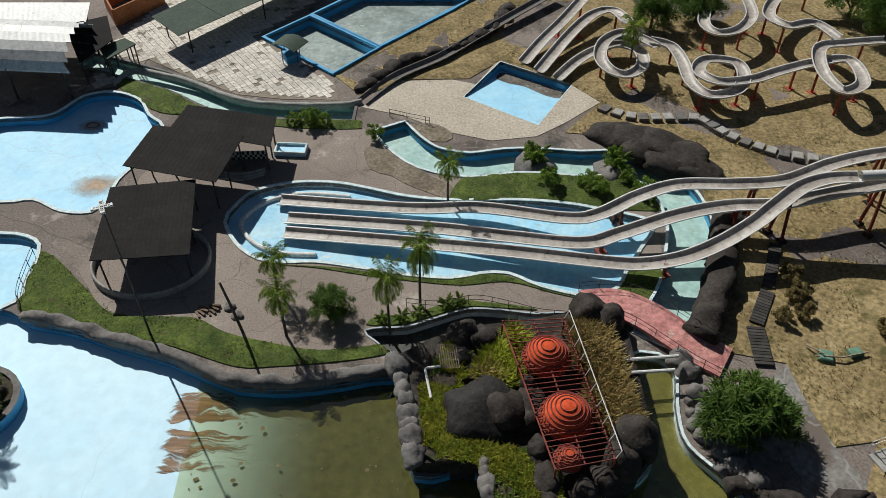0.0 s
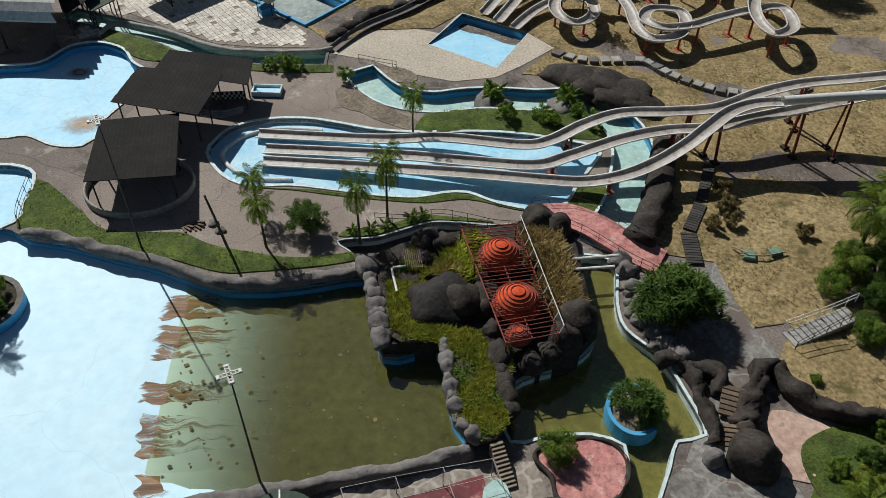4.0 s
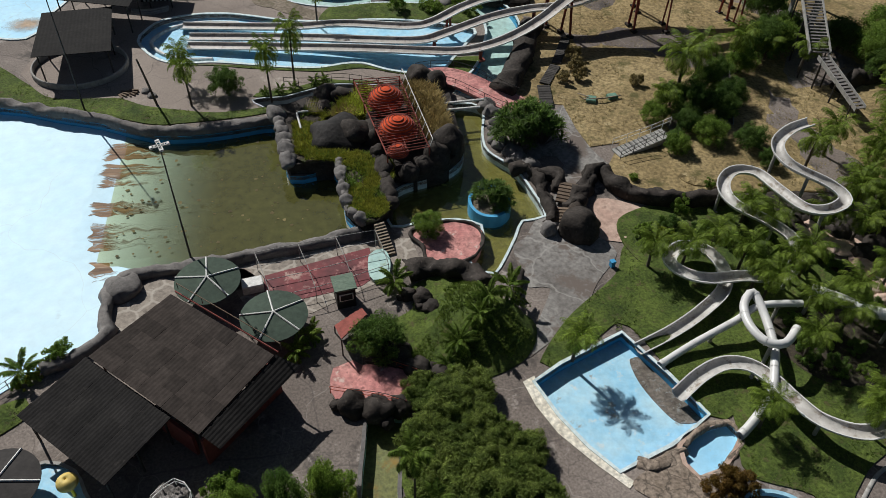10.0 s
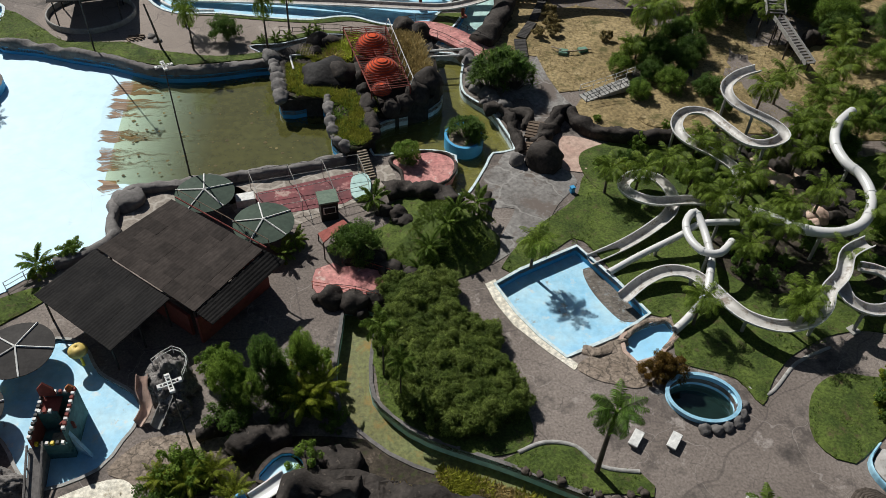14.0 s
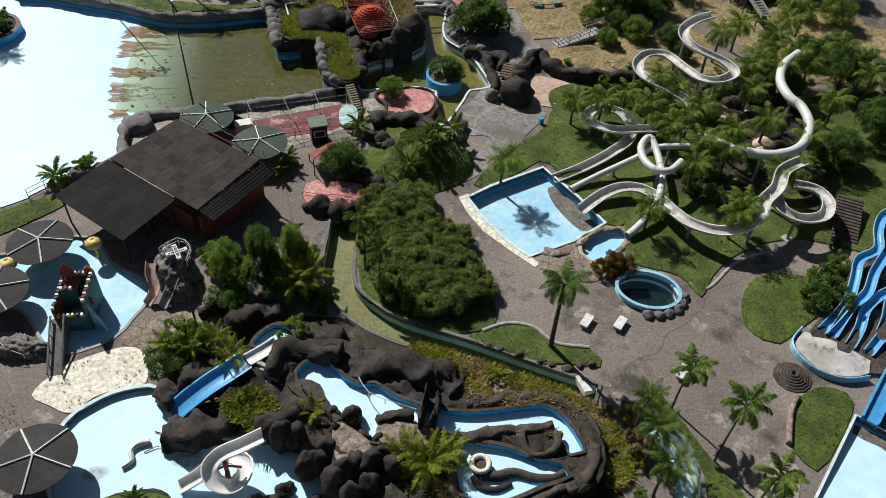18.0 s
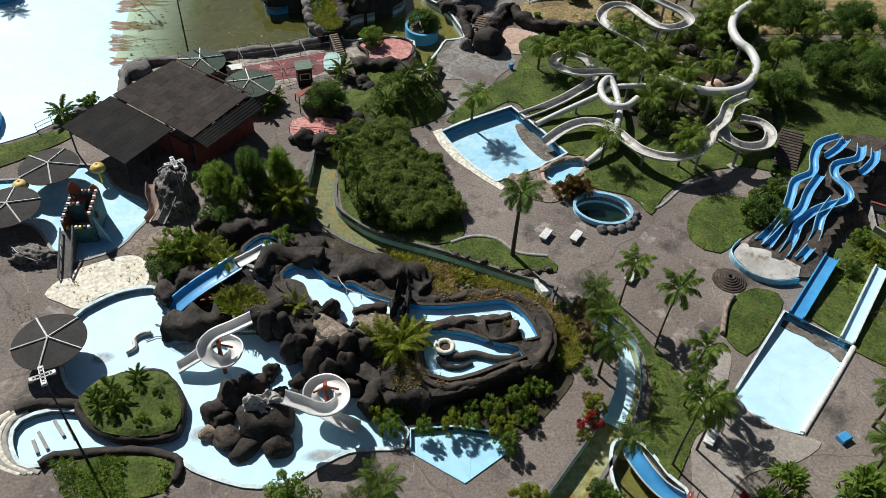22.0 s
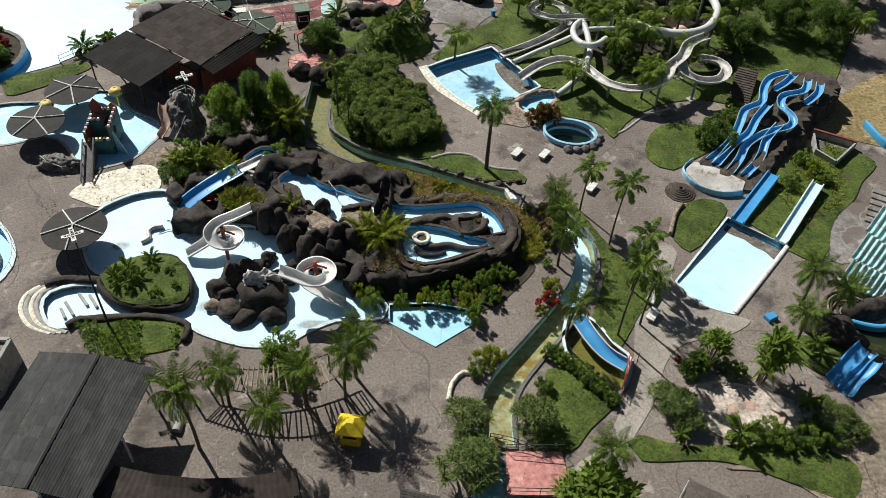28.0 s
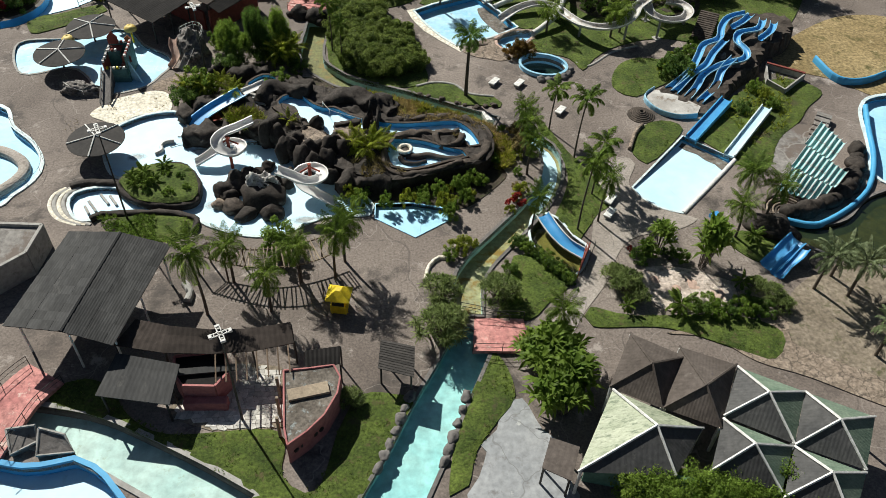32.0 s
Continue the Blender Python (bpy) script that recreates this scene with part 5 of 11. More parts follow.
def tree_proto(name, label, r, trunk_h, mat, clumps=46, per=70, size=0.2, seed=1, flat=0.75, category="tree", group="broadleaf trees", limbs=6, long=1.3):
    rnd = random.Random(seed)
    t = thing(name, label, category, (0, 0, 0), group)
    ch = r * flat
    cz = trunk_h + ch * 0.75
    if trunk_h > 0.3:
        pts = [Vector((0.12 * math.sin(3 * f), 0.1 * math.sin(2 * f + 1) - 0.08, -0.2 + (trunk_h + ch * 0.6) * f)) for f in (0, 0.25, 0.5, 0.75, 1)]
        piece("trunk", *tube_geo(pts, 0.07 * r + 0.06, 9, 0.03 * r), "bark", t, smooth=True)
        for i in range(limbs):
            a = i * 6.28 / limbs + rnd.uniform(-0.4, 0.4)
            s = pts[2].lerp(pts[3], rnd.random())
            e = Vector((math.cos(a) * r * 0.7, math.sin(a) * r * 0.7, cz + rnd.uniform(-0.1, 0.5) * ch))
            piece("limb", *tube_geo([s, s.lerp(e, 0.5) + Vector((0, 0, 0.12 * r)), e], 0.03 * r + 0.03, 6, 0.02), "bark", t)
    cs = []
    for i in range(clumps):
        z = rnd.uniform(-0.55, 1.0)
        a = rnd.uniform(0, 6.28)
        q = math.sqrt(max(0.05, 1 - z * z))
        k = rnd.uniform(0.6, 0.96) if i % 4 else rnd.uniform(0.15, 0.7)
        k *= 1 + 0.22 * noise.noise((math.cos(a) * 1.3 + seed, math.sin(a) * 1.3, z))
        cs.append((Vector((q * math.cos(a) * r * k, q * math.sin(a) * r * k, cz + z * ch * k)), r * rnd.uniform(0.16, 0.27)))
    v, f = leaves_geo(cs, per, 0, size, rnd, long=long)
    piece("crown", v, f, mat, t)
    return t


def rosette_proto(name, label, heads, r, h, mat, leaf=0.9, seed=1, category="shrub", group="spiky shrubs", per=22, width=0.07):
    """A clump of strap-leaved rosettes."""
    rnd = random.Random(seed)
    t = thing(name, label, category, (0, 0, 0), group)
    stems = []
    for i in range(heads):
        a, q = rnd.uniform(0, 6.28), math.sqrt(rnd.random())
        c = Vector((math.cos(a) * r * q, math.sin(a) * r * q, h * (0.35 + 0.65 * math.sqrt(max(0, 1 - q * q))) * rnd.uniform(0.85, 1.1)))
        stems.append(tube_geo([Vector((c.x * 0.3, c.y * 0.3, -0.1)), c * 0.6, c], 0.05, 5, 0.03))
        vs, fs = [], []
        for k in range(per):
            b = k * 2.4 + rnd.uniform(-0.3, 0.3)
            up = rnd.uniform(0.0, 1.3)
            d = Vector((math.cos(b) * math.cos(up), math.sin(b) * math.cos(up), math.sin(up)))
            s = Vector((-math.sin(b), math.cos(b), 0)) * (width * 0.5)
            ln = leaf * rnd.uniform(0.75, 1.15)
            m, e = c + d * (ln * 0.6), c + d * ln + Vector((0, 0, -0.3 * ln))
            o = len(vs)
            vs += [c - s * 0.6, c + s * 0.6, m + s, m - s, e]
            fs += [(o, o + 1, o + 2, o + 3), (o + 3, o + 2, o + 4)]
        piece("leaf_rosette", vs, fs, mat, t)
    piece("stem", *join_geo(stems), "bark", t)
    return t


USED = set()


def plant(proto, x, y, z=0.0, s=1.0, turn=0.0, sz=None):
    """Place a plant: the first time the prototype itself, then copies."""
    m = Matrix.LocRotScale((x, y, z), Euler((0, 0, turn)), (s, s, sz or s))
    if proto.name not in USED:
        USED.add(proto.name)
        proto.matrix_basis = m
        return proto
    b = proto.matrix_basis
    k = Matrix.Diagonal((1 / proto.scale[0], 1 / proto.scale[1], 1 / proto.scale[2], 1))
    return copy_thing(proto, m @ k)


QUEEN = palm_proto("palm_tree", "queen palm with drooping feathery green fronds", 5.0, 26, 3.2, droop=2.3, wide=0.85, seed=2, leaflets=24)
ROYAL = palm_proto("palm_tree", "tall royal palm with smooth grey trunk and full green crown", 8.0, 24, 2.6, mat="palm_dark", droop=2.0, wide=0.7, trunk_r=0.19, seed=3, bend=0.1)
COCO = palm_proto("palm_tree", "coconut palm with arching green fronds beside paving", 5.5, 30, 3.2, mat="palm_mid", droop=1.6, wide=0.8, seed=4, bend=0.5, shaft=False)
THIN = palm_proto("palm_tree", "slender young palm with few fronds and thin trunk", 6.0, 15, 2.0, mat="palm_mid", droop=2.0, wide=0.55, trunk_r=0.075, seed=5, bend=0.2)
PALE = palm_proto("palm_tree", "thin palm with spidery pale grey-green fronds", 4.0, 28, 2.3, mat="palm_pale", droop=1.5, wide=0.4, trunk_r=0.12, seed=6, bend=0.3, shaft=False, leaflets=20)
CYCAD = palm_proto("cycad", "low rosette of feathery cycad fronds", 0.4, 20, 1.5, mat="palm_mid", droop=1.3, wide=0.32, seed=7, bend=0.0, group="cycads", leaflets=18)
LIME = palm_proto("palm_tree", "bright yellow-green cluster palm", 1.2, 26, 2.6, mat="leaf_lime", droop=1.2, wide=0.5, seed=8, bend=0.0, group="cluster palms", shaft=False)
TREE = [tree_proto("tree", "broadleaf tree with dense dark green crown", 4.0, 1.0, "leaf_dark", 95, 150, 0.125, seed=i) for i in (1, 2)]
TREE2 = [tree_proto("tree", "broadleaf tree with mid-green uneven crown", 4.0, 0.9, "leaf", 95, 150, 0.125, seed=i) for i in (3, 4)]
SHRUB = [tree_proto("shrub", "rounded green shrub with small leaves", 1.5, 0.0, "leaf", 26, 120, 0.075, seed=i, category="shrub", group="shrubs", limbs=0) for i in (5, 6)]
SHRUBD = tree_proto("shrub", "dense dark green shrub beside paving", 1.5, 0.0, "leaf_dark", 26, 120, 0.075, seed=9, category="shrub", group="shrubs", limbs=0)
SHRUBL = tree_proto("shrub", "overgrown shrub with yellow-green leaves", 1.5, 0.0, "leaf_lime", 26, 120, 0.075, seed=10, category="shrub", group="shrubs", limbs=0)
SHRUBR = tree_proto("shrub", "rounded shrub with rust-orange flowers", 1.5, 0.0, "leaf_rust", 26, 120, 0.075, seed=11, category="shrub", group="shrubs", limbs=0)
SHRUBRED = tree_proto("shrub", "small shrub with deep red leaves", 1.0, 0.0, "leaf_red", 14, 50, 0.1, seed=12, category="shrub", group="shrubs", limbs=0)
STRAW = tree_proto("shrub", "dry straw-coloured overgrown weeds", 1.5, 0.0, "straw", 26, 70, 0.10, seed=13, category="weeds", group="weeds", limbs=0, long=2.4)
DRACD = rosette_proto("dracaena", "large dark green tree dracaena with spiky rosettes", 48, 2.1, 2.6, "leaf_dark", 0.95, seed=16, width=0.09, per=26)
DRAC = rosette_proto("dracaena", "large clump of spiky strap-leaved dracaena", 44, 2.0, 2.4, "leaf_drac", 0.95, seed=14, width=0.085, per=26)
BANANA = rosette_proto("banana_plant", "clump of broad-leaved banana plants", 13, 1.3, 2.4, "palm_mid", 1.5, seed=15, category="banana plant", group="banana plants", per=13, width=0.3)

rng = random.Random(77)
def palms(proto, base_h, rows, s=1.0):
    for x, y, h, *k in rows:
        f = max(0.4, min(2.2, h / base_h))
        plant(proto, x, y, 0, (k[0] if k else s), rng.uniform(0, 6.28), f)


palms(QUEEN, 5.2, [(-14.8, 49.5, 4.0, 0.62), (-13.2, 44.0, 5.1, 0.62), (-4.5, 44.5, 6.2, 0.62), (-2.0, 47.6, 7.0, 0.65), (0.5, 61.8, 4.6, 0.6), (23.0, 87.3, 5.6, 0.65), (41.2, 41.4, 6.2, 1.15), (44.9, 45.2, 5.0, 1.0), (38.7, 38.4, 3.0, 0.7), (56.3, 25.8, 3.7), (53.4, 22.3, 4.0), (57.7, 22.9, 4.3), (53.8, 29.9, 4.0), (63.7, 33.4, 3.4), (65.6, 39.0, 3.8), (50.2, 16.6, 3.6), (54.8, 48.6, 3.1), (58.0, 45.7, 3.9), (43.5, 12.9, 3.8), (45.5, 8.0, 4.1), (49.7, 10.3, 3.8), (53.0, 7.8, 3.8), (58.8, 13.8, 3.9), (64.8, 17.6, 3.9), (69.0, 13.5, 3.9), (74.0, 14.7, 3.9), (42.7, 18.2, 3.1), (47.8, 18.1, 3.5), (59.6, 22.0, 3.2), (71.1, 7.2, 3.9), (53.4, 19.3, 3.9)], 0.8)
palms(QUEEN, 5.2, [(21.2, 5.6, 3.4), (33.2, 14.7, 3.6), (36.1, 16.2, 3.7), (38.2, 14.0, 3.8), (39.1, 10.4, 3.6), (38.7, 11.9, 3.4), (42.2, 12.5, 3.4), (30.3, 15.3, 3.1), (44.2, 6.3, 3.6), (42.1, 7.9, 3.4), (39.9, 3.9, 3.4), (43.0, -2.1, 3.6), (41.6, -3.2, 3.6), (48.4, 2.6, 3.5), (33.8, -2.0, 3.2), (40.7, 19.9, 3.3)], 0.72)
palms(ROYAL, 8.2, [(22.4, -15.0, 7.6, 0.88)])
palms(THIN, 6.2, [(30.7, -21.5, 5.5), (32.5, -26.2, 7.3), (33.8, -30.3, 5.6), (30.7, -36.8, 8.2), (7.5, -5.5, 6.4, 0.9), (8.7, -8.4, 5.2, 0.7)])
palms(COCO, 5.7, [(-2.2, -45.3, 7.2), (-0.4, -41.8, 4.8), (3.0, -45.2, 4.9), (5.4, -42.1, 4.3), (9.1, -39.8, 5.2), (8.3, -41.7, 5.3), (47.2, -34.7, 5.1), (49.0, -36.4, 4.5), (45.4, -38.4, 4.0), (27.2, -23.4, 4.3, 0.5), (27.3, -26.0, 4.4, 0.55), (27.2, -28.6, 4.2, 0.6), (26.3, -36.9, 4.5, 0.5), (33.1, -31.9, 4.3, 0.45), (32.9, -35.7, 5.1, 0.5), (26.7, -49.6, 4.2, 0.62)], 0.64)
palms(PALE, 4.2, [(50.3, -45.1, 4.8), (53.0, -46.1, 4.3), (55.7, -47.5, 5.1), (52.5, -52.5, 3.7), (52.5, -43.7, 3.6), (57.5, -48.6, 4.4)])
for x, y, *k in [(16.9, 12.2), (14.8, 10.5), (13.9, 8.9), (12.1, 7.2), (11.0, 5.6), (7.4, 14.8), (0.1, 9.6), (-21.8, 7.7), (-0.9, 7.9)]:
    plant(CYCAD, x, y, 0.3 + knoll(x, y), rng.uniform(0.8, 1.3), rng.uniform(0, 6))
for x, y, k in [(*p, s) for p, s in zip([(11.4, -26.2), (9.8, -25.1), (12.7, -25.3), (3.3, -21.2), (-2.9, -15.8), (1.7, -8.7), (2.9, -7.7), (0.9, -7.6), (-8.1, -14.2), (-6.0, -14.6), (-4.3, -13.8)], (1, 0.8, 0.8, 0.6, 0.7, 0.9, 0.9, 0.8, 0.6, 0.6, 0.6))]:
    plant(LIME, x, y, 0.8, k, rng.uniform(0, 6))


def trees(kinds, rows):
    for i, (x, y, r) in enumerate(rows):
        k = r / 4.0
        plant(kinds[i % len(kinds)], x, y, 0, k, rng.uniform(0, 6.28), k * rng.uniform(0.85, 1.1))


for i, (x, y, k, h) in enumerate([(-4.1, -6.4, 0.38, 0.75), (-1.2, -6.3, 0.40, 0.95), (1.4, -5.6, 0.34, 0.9), (-2.6, -7.6, 0.36, 0.6), (0.2, -7.4, 0.34, 0.6)]):
    plant((TREE2[0], TREE[0], TREE2[1])[i % 3], x, y, 0, k, rng.uniform(0, 6), h)


def with_r(pts, rs):
    return [(x, y, r) for (x, y), r in zip(pts, rs)]


trees(TREE, with_r([(-9.5, 46.3), (40.2, 40.1), (40.7, 35.5), (44.7, 37.5), (45.1, 42.7), (58.6, 58.5), (55.5, 50.6), (38.5, 32.5), (5.8, 7.9), (34.0, 99.2), (55.1, 100.8), (57.2, 94.6), (27.6, 97.6), (63.5, 11.1), (68.1, 8.5), (64.2, 21.9), (70.6, 20.3), (77.6, 18.7), (57.1, 7.7), (55.6, 19.2)],
                   (2.0, 1.8, 1.9, 2.3, 2.0, 3.0, 2.6, 1.3, 2.3, 3.5, 4.0, 4.0, 3.0, 3.0, 3.2, 3.2, 3.4, 3.6, 2.6, 2.6)))
trees(TREE2, with_r([(10.9, 21.3), (29.8, -63.9), (32.7, -65.1), (35.7, -64.9), (38.7, -64.6), (40.7, -65.5), (34.9, -64.6), (-6.6, -13.1), (32.4, 27.5)],
                    (1.5, 2.5, 2.6, 2.5, 2.7, 2.4, 1.8, 1.4, 0.5)))
def scatter(kinds, pts, s0=0.7, s1=1.3, z=0.0):
    for i, (x, y) in enumerate(pts):
        plant(kinds[i % len(kinds)], x, y, z, rng.uniform(s0, s1), rng.uniform(0, 6.28))


scatter(SHRUB, [(-7.6, 72.6), (-16.9, 75.5), (-15.2, 75.1), (-13.6, 75.1), (10.8, 64.2), (14.9, 64.2), (19.1, 65.1), (20.4, 62.8), (15.8, 62.8), (9.5, 69.5), (18.1, 68.0)], 0.5, 1.0, 0.15)
# the clipped hedge bank between the canal and the curved promenade
HEDGE = [tree_proto("hedge_shrub", "dense clipped hedge shrub with dull olive-green leaves", 1.6, 0.0, "leaf_hedge", 110, 170, 0.05, seed=i, flat=0.55, category="shrub", group="hedge shrubs", limbs=0, long=2.6) for i in (21, 22)]
scatter(HEDGE, [(8.9, 3.1), (10.5, 1.4), (12.2, 3.0), (8.8, -1.0), (10.9, -1.9), (13.1, -0.8), (9.2, -4.8), (11.3, -4.9), (13.4, -4.3), (15.6, -2.9), (10.1, -7.8), (12.1, -7.9), (14.2, -7.3), (16.3, -6.7), (12.5, -9.9), (14.5, -9.7), (16.6, -8.8), (8.7, -2.5), (9.9, 0.2), (12.0, 0.6), (10.2, -3.2), (12.4, -2.8), (14.6, -2.0), (12.6, -6.2), (15.0, -5.4), (13.4, -8.6), (11.2, -6.4), (11.0, 2.6)], 1.05, 1.4, 0.0)
scatter([SHRUBD, SHRUB[0]], [(3.7, -9.5), (1.9, -13.2), (-8.0, -15.1), (-6.9, -13.4), (-4.1, -9.1), (-5.1, -4.1), (0.2, -7.9), (2.0, -4.5), (47.9, -9.7), (50.4, -7.6), (47.5, -11.8), (3.5, -37.9)], 0.9, 1.6, 0.0)
scatter([SHRUBL], [(26.1, -31.7)], 0.6, 0.8, 0.3)
scatter([STRAW], [(12.7, 41.7), (12.8, 39.4), (12.8, 37.7), (12.1, 37.2), (13.5, 40.5), (31.1, 46.3), (31.0, 48.3), (3.8, 36.9), (31.4, 50.9), (29.2, 45.8), (31.4, 48.8), (37.5, 44.5), (27.1, -22.3), (27.1, -24.9)], 0.5, 0.85, 0.2)
scatter([SHRUBR], [(29.6, -6.4), (28.9, -7.0), (30.3, -6.6)], 0.85, 1.0, 0.0)
scatter([SHRUBRED], [(25.3, -33.1)], 1.0, 1.1, 0.1)
for x, y, k in [(24.6, -55.6, 1.0), (26.4, -54.4, 1.1), (24.2, -53.4, 1.0), (25.3, -51.6, 1.1), (26.6, -52.6, 1.0), (23.9, -51.4, 0.8), (25.6, -56.6, 0.9)]:
    plant(BANANA, x, y, 0, k, rng.uniform(0, 6), k * 1.15)
for x, y, k in [(*p, r) for p, r in zip([(17.2, -44.6), (16.6, -48.8), (22.3, -44.9), (17.6, -47.6), (9.5, -54.7), (33.5, -44.4), (32.6, -43.2), (34.2, -45.6), (45.9, -46.0), (45.1, -45.0), (46.6, -47.2)], (0.82, 1.0, 0.82, 0.7, 0.5, 0.7, 0.55, 0.5, 0.55, 0.45, 0.45))]:
    plant(DRAC, x, y, 0, k, rng.uniform(0, 6))
for x, y, k in [(-3.6, 45.9, 0.28), (-2.2, 46.4, 0.25), (0.3, 47.4, 0.3), (1.4, 47.8, 0.25), (-5.3, 45.8, 0.22)]:
    plant(CYCAD, x, y, 0.2, 2.2 * k, rng.uniform(0, 6))
for x, y, z, k in [(22.6, 34.9, 0.4, 1.4), (21.2, 33.8, 0.2, 1.0), (24.2, 34.5, 0.2, 1.1), (23.2, 36.2, 0.2, 1.0), (17.6, 25.4, -0.3, 0.85), (18.4, 24.5, -0.3, 0.6)]:
    plant(DRACD, x, y, z, k, rng.uniform(0, 6))
for x, y, k, h in [(37.6, -39.7, 0.7, 1.1), (41.0, -41.9, 1.0, 1.9), (41.9, -41.2, 0.8, 1.4), (36.2, -40.6, 0.5, 0.7)]:
    plant(BANANA, x, y, 0, k, rng.uniform(0, 6), h)
scatter([SHRUBD, SHRUB[0], SHRUBRED], [(35.6, -40.9), (36.8, -40.2), (35.0, -39.9), (38.4, -40.4), (39.3, -41.0)], 0.5, 0.75, 0.0)
scatter([SHRUBD, SHRUB[1]], [(39.1, -47.2), (40.5, -47.6), (41.7, -47.4), (42.9, -47.4), (43.6, -46.6), (40.2, -46.5), (44.6, -47.8)], 0.6, 0.85, 0.0)
for x, y, k in [(37.5, -46.9, 1.1), (46.9, -38.9, 0.8), (43.8, -44.4, 0.7), (33.0, -46.6, 0.6)]:
    plant(CYCAD, x, y, 0.4, k, rng.uniform(0, 6))
scatter([SHRUBD, SHRUB[1]], [(25.2, -38.4), (25.8, -39.4), (26.5, -40.4), (27.3, -41.3), (28.0, -42.1), (28.7, -42.9), (23.5, -41.7), (23.5, -43.3), (23.5, -45.3)], 0.45, 0.6, 0.0)
scatter([SHRUBL, SHRUB[0]], [(19.0, -38.8), (18.4, -39.8), (19.9, -38.8), (-19.9, 9.2), (-20.8, 8.2), (-19.1, 9.8), (-21.7, 7.0)], 0.5, 0.8, 0.0)


def tufts(name, polys, per_m2, mat, label, z, size, seed, most=30000):
    """Grass blades in tufts over the given outlines: nobody could count them."""
    rnd = random.Random(seed)
    vs, fs = [], []
    for poly in polys:
        x0, x1 = max(-60, min(p[0] for p in poly)), min(80, max(p[0] for p in poly))
        y0, y1 = max(-70, min(p[1] for p in poly)), min(112, max(p[1] for p in poly))
        for _ in range(min(most, int((x1 - x0) * (y1 - y0) * per_m2))):
            p = (rnd.uniform(x0, x1), rnd.uniform(y0, y1))
            if noise.noise((p[0] * 0.35, p[1] * 0.35, seed)) < -0.12 or not inside(p, poly) or any(inside(p, h) for h in HOLES if min(q[0] for q in h) < p[0] < max(q[0] for q in h) and min(q[1] for q in h) < p[1] < max(q[1] for q in h)):
                continue
            for _ in range(4):
                a = rnd.uniform(0, 6.28)
                w = Vector((-math.sin(a), math.cos(a), 0)) * (0.14 * size)
                b = Vector((p[0] + rnd.gauss(0, 0.12 * size), p[1] + rnd.gauss(0, 0.12 * size), z + (knoll(*p) if 5 < p[1] < 16 else 0.0)))
                e = b + Vector((math.cos(a) * 0.75, math.sin(a) * 0.75, rnd.uniform(0.35, 0.8))) * size * rnd.uniform(0.6, 1.2)
                o = len(vs)
                vs += [b - w, b + w, e]
                fs.append((o, o + 1, o + 2))
    return tagged(piece(name, vs, fs, mat), label, "grass", kind="stuff")


tufts("grass", LAWNS, 11.0, "leaf_lawn", "short rough grass tufts over the lawns", 0.08, 0.24, 3, 24000)
tufts("grass", [[(9.7, 15.7), (11.3, 15.9), (13.8, 15.7), (15.5, 13.9), (16.8, 12.5), (18.6, 11.5), (19.2, 10.5), (18.2, 8.1), (16.3, 6.0), (14.3, 5.0), (9.9, 5.4), (8.1, 7.2), (10.0, 9.4), (11.6, 11.7), (11.6, 13.8), (9.8, 14.5)]], 45.0, "leaf_lawn", "dense bright green grass covering the rock-edged mound", 0.12, 0.26, 61)
tufts("dry_grass", [HILL], 5.0, "straw", "dry straw grass tufts over the hillside", 0.1, 0.2, 4, 60000)

scatter([SHRUB[0], SHRUBL, SHRUBD], [(31.4, 19.7), (32.7, 18.4), (41.4, 20.6), (42.9, 18.4), (46.2, 15.4), (47.1, 13.8), (39.8, 26.0), (45.7, 25.6), (47.5, 21.0), (43.0, 23.1), (53.8, 23.2), (53.0, 18.9), (35.8, 22.7), (46.2, -11.1), (47.7, -10.3), (48.2, -12.0), (47.8, -8.5), (51.6, -4.9), (55.8, -14.9), (56.2, -16.5), (53.0, -18.7), (56.6, -18.1)], 0.45, 0.85, 0.0)
tufts("weeds", [[(52.9, -16.4), (58.4, -10.8), (61.3, -13.5), (57.0, -21.9), (52.2, -25.1), (49.5, -21.5)]], 6, "leaf_lime", "rough weeds beside the ruined shed", 0.1, 0.5, 42)

scatter([SHRUBL, SHRUB[0]], [(9.5, -30.7), (10.8, -31.1), (15.3, -31.3), (16.7, -31.1), (18.9, -31.0), (20.1, -30.5), (20.9, -31.7), (22.3, -29.8), (19.2, -32.4), (24.0, -26.9), (24.7, -34.1)], 0.4, 0.75, 0.0)

tufts("weeds", [[(-17.3, -17.1), (-15.5, -14.6), (-10.9, -13.4), (-9.6, -16.4), (-11.9, -17.4), (-14.6, -18.8)], [(-22.2, -19.8), (-17.9, -16.9), (-16.5, -18.5), (-19.8, -21.4)]], 2.5, "straw", "small weed tufts in the sandy patio", 0.08, 0.2, 51)

trees(TREE, with_r([(46.8, 39.6), (46.3, 32.0), (47.2, 28.6), (59.0, 52.5), (67.3, 43.8), (47.7, 45.1)], (2.0, 1.8, 1.2, 2.4, 2.4, 1.8)))
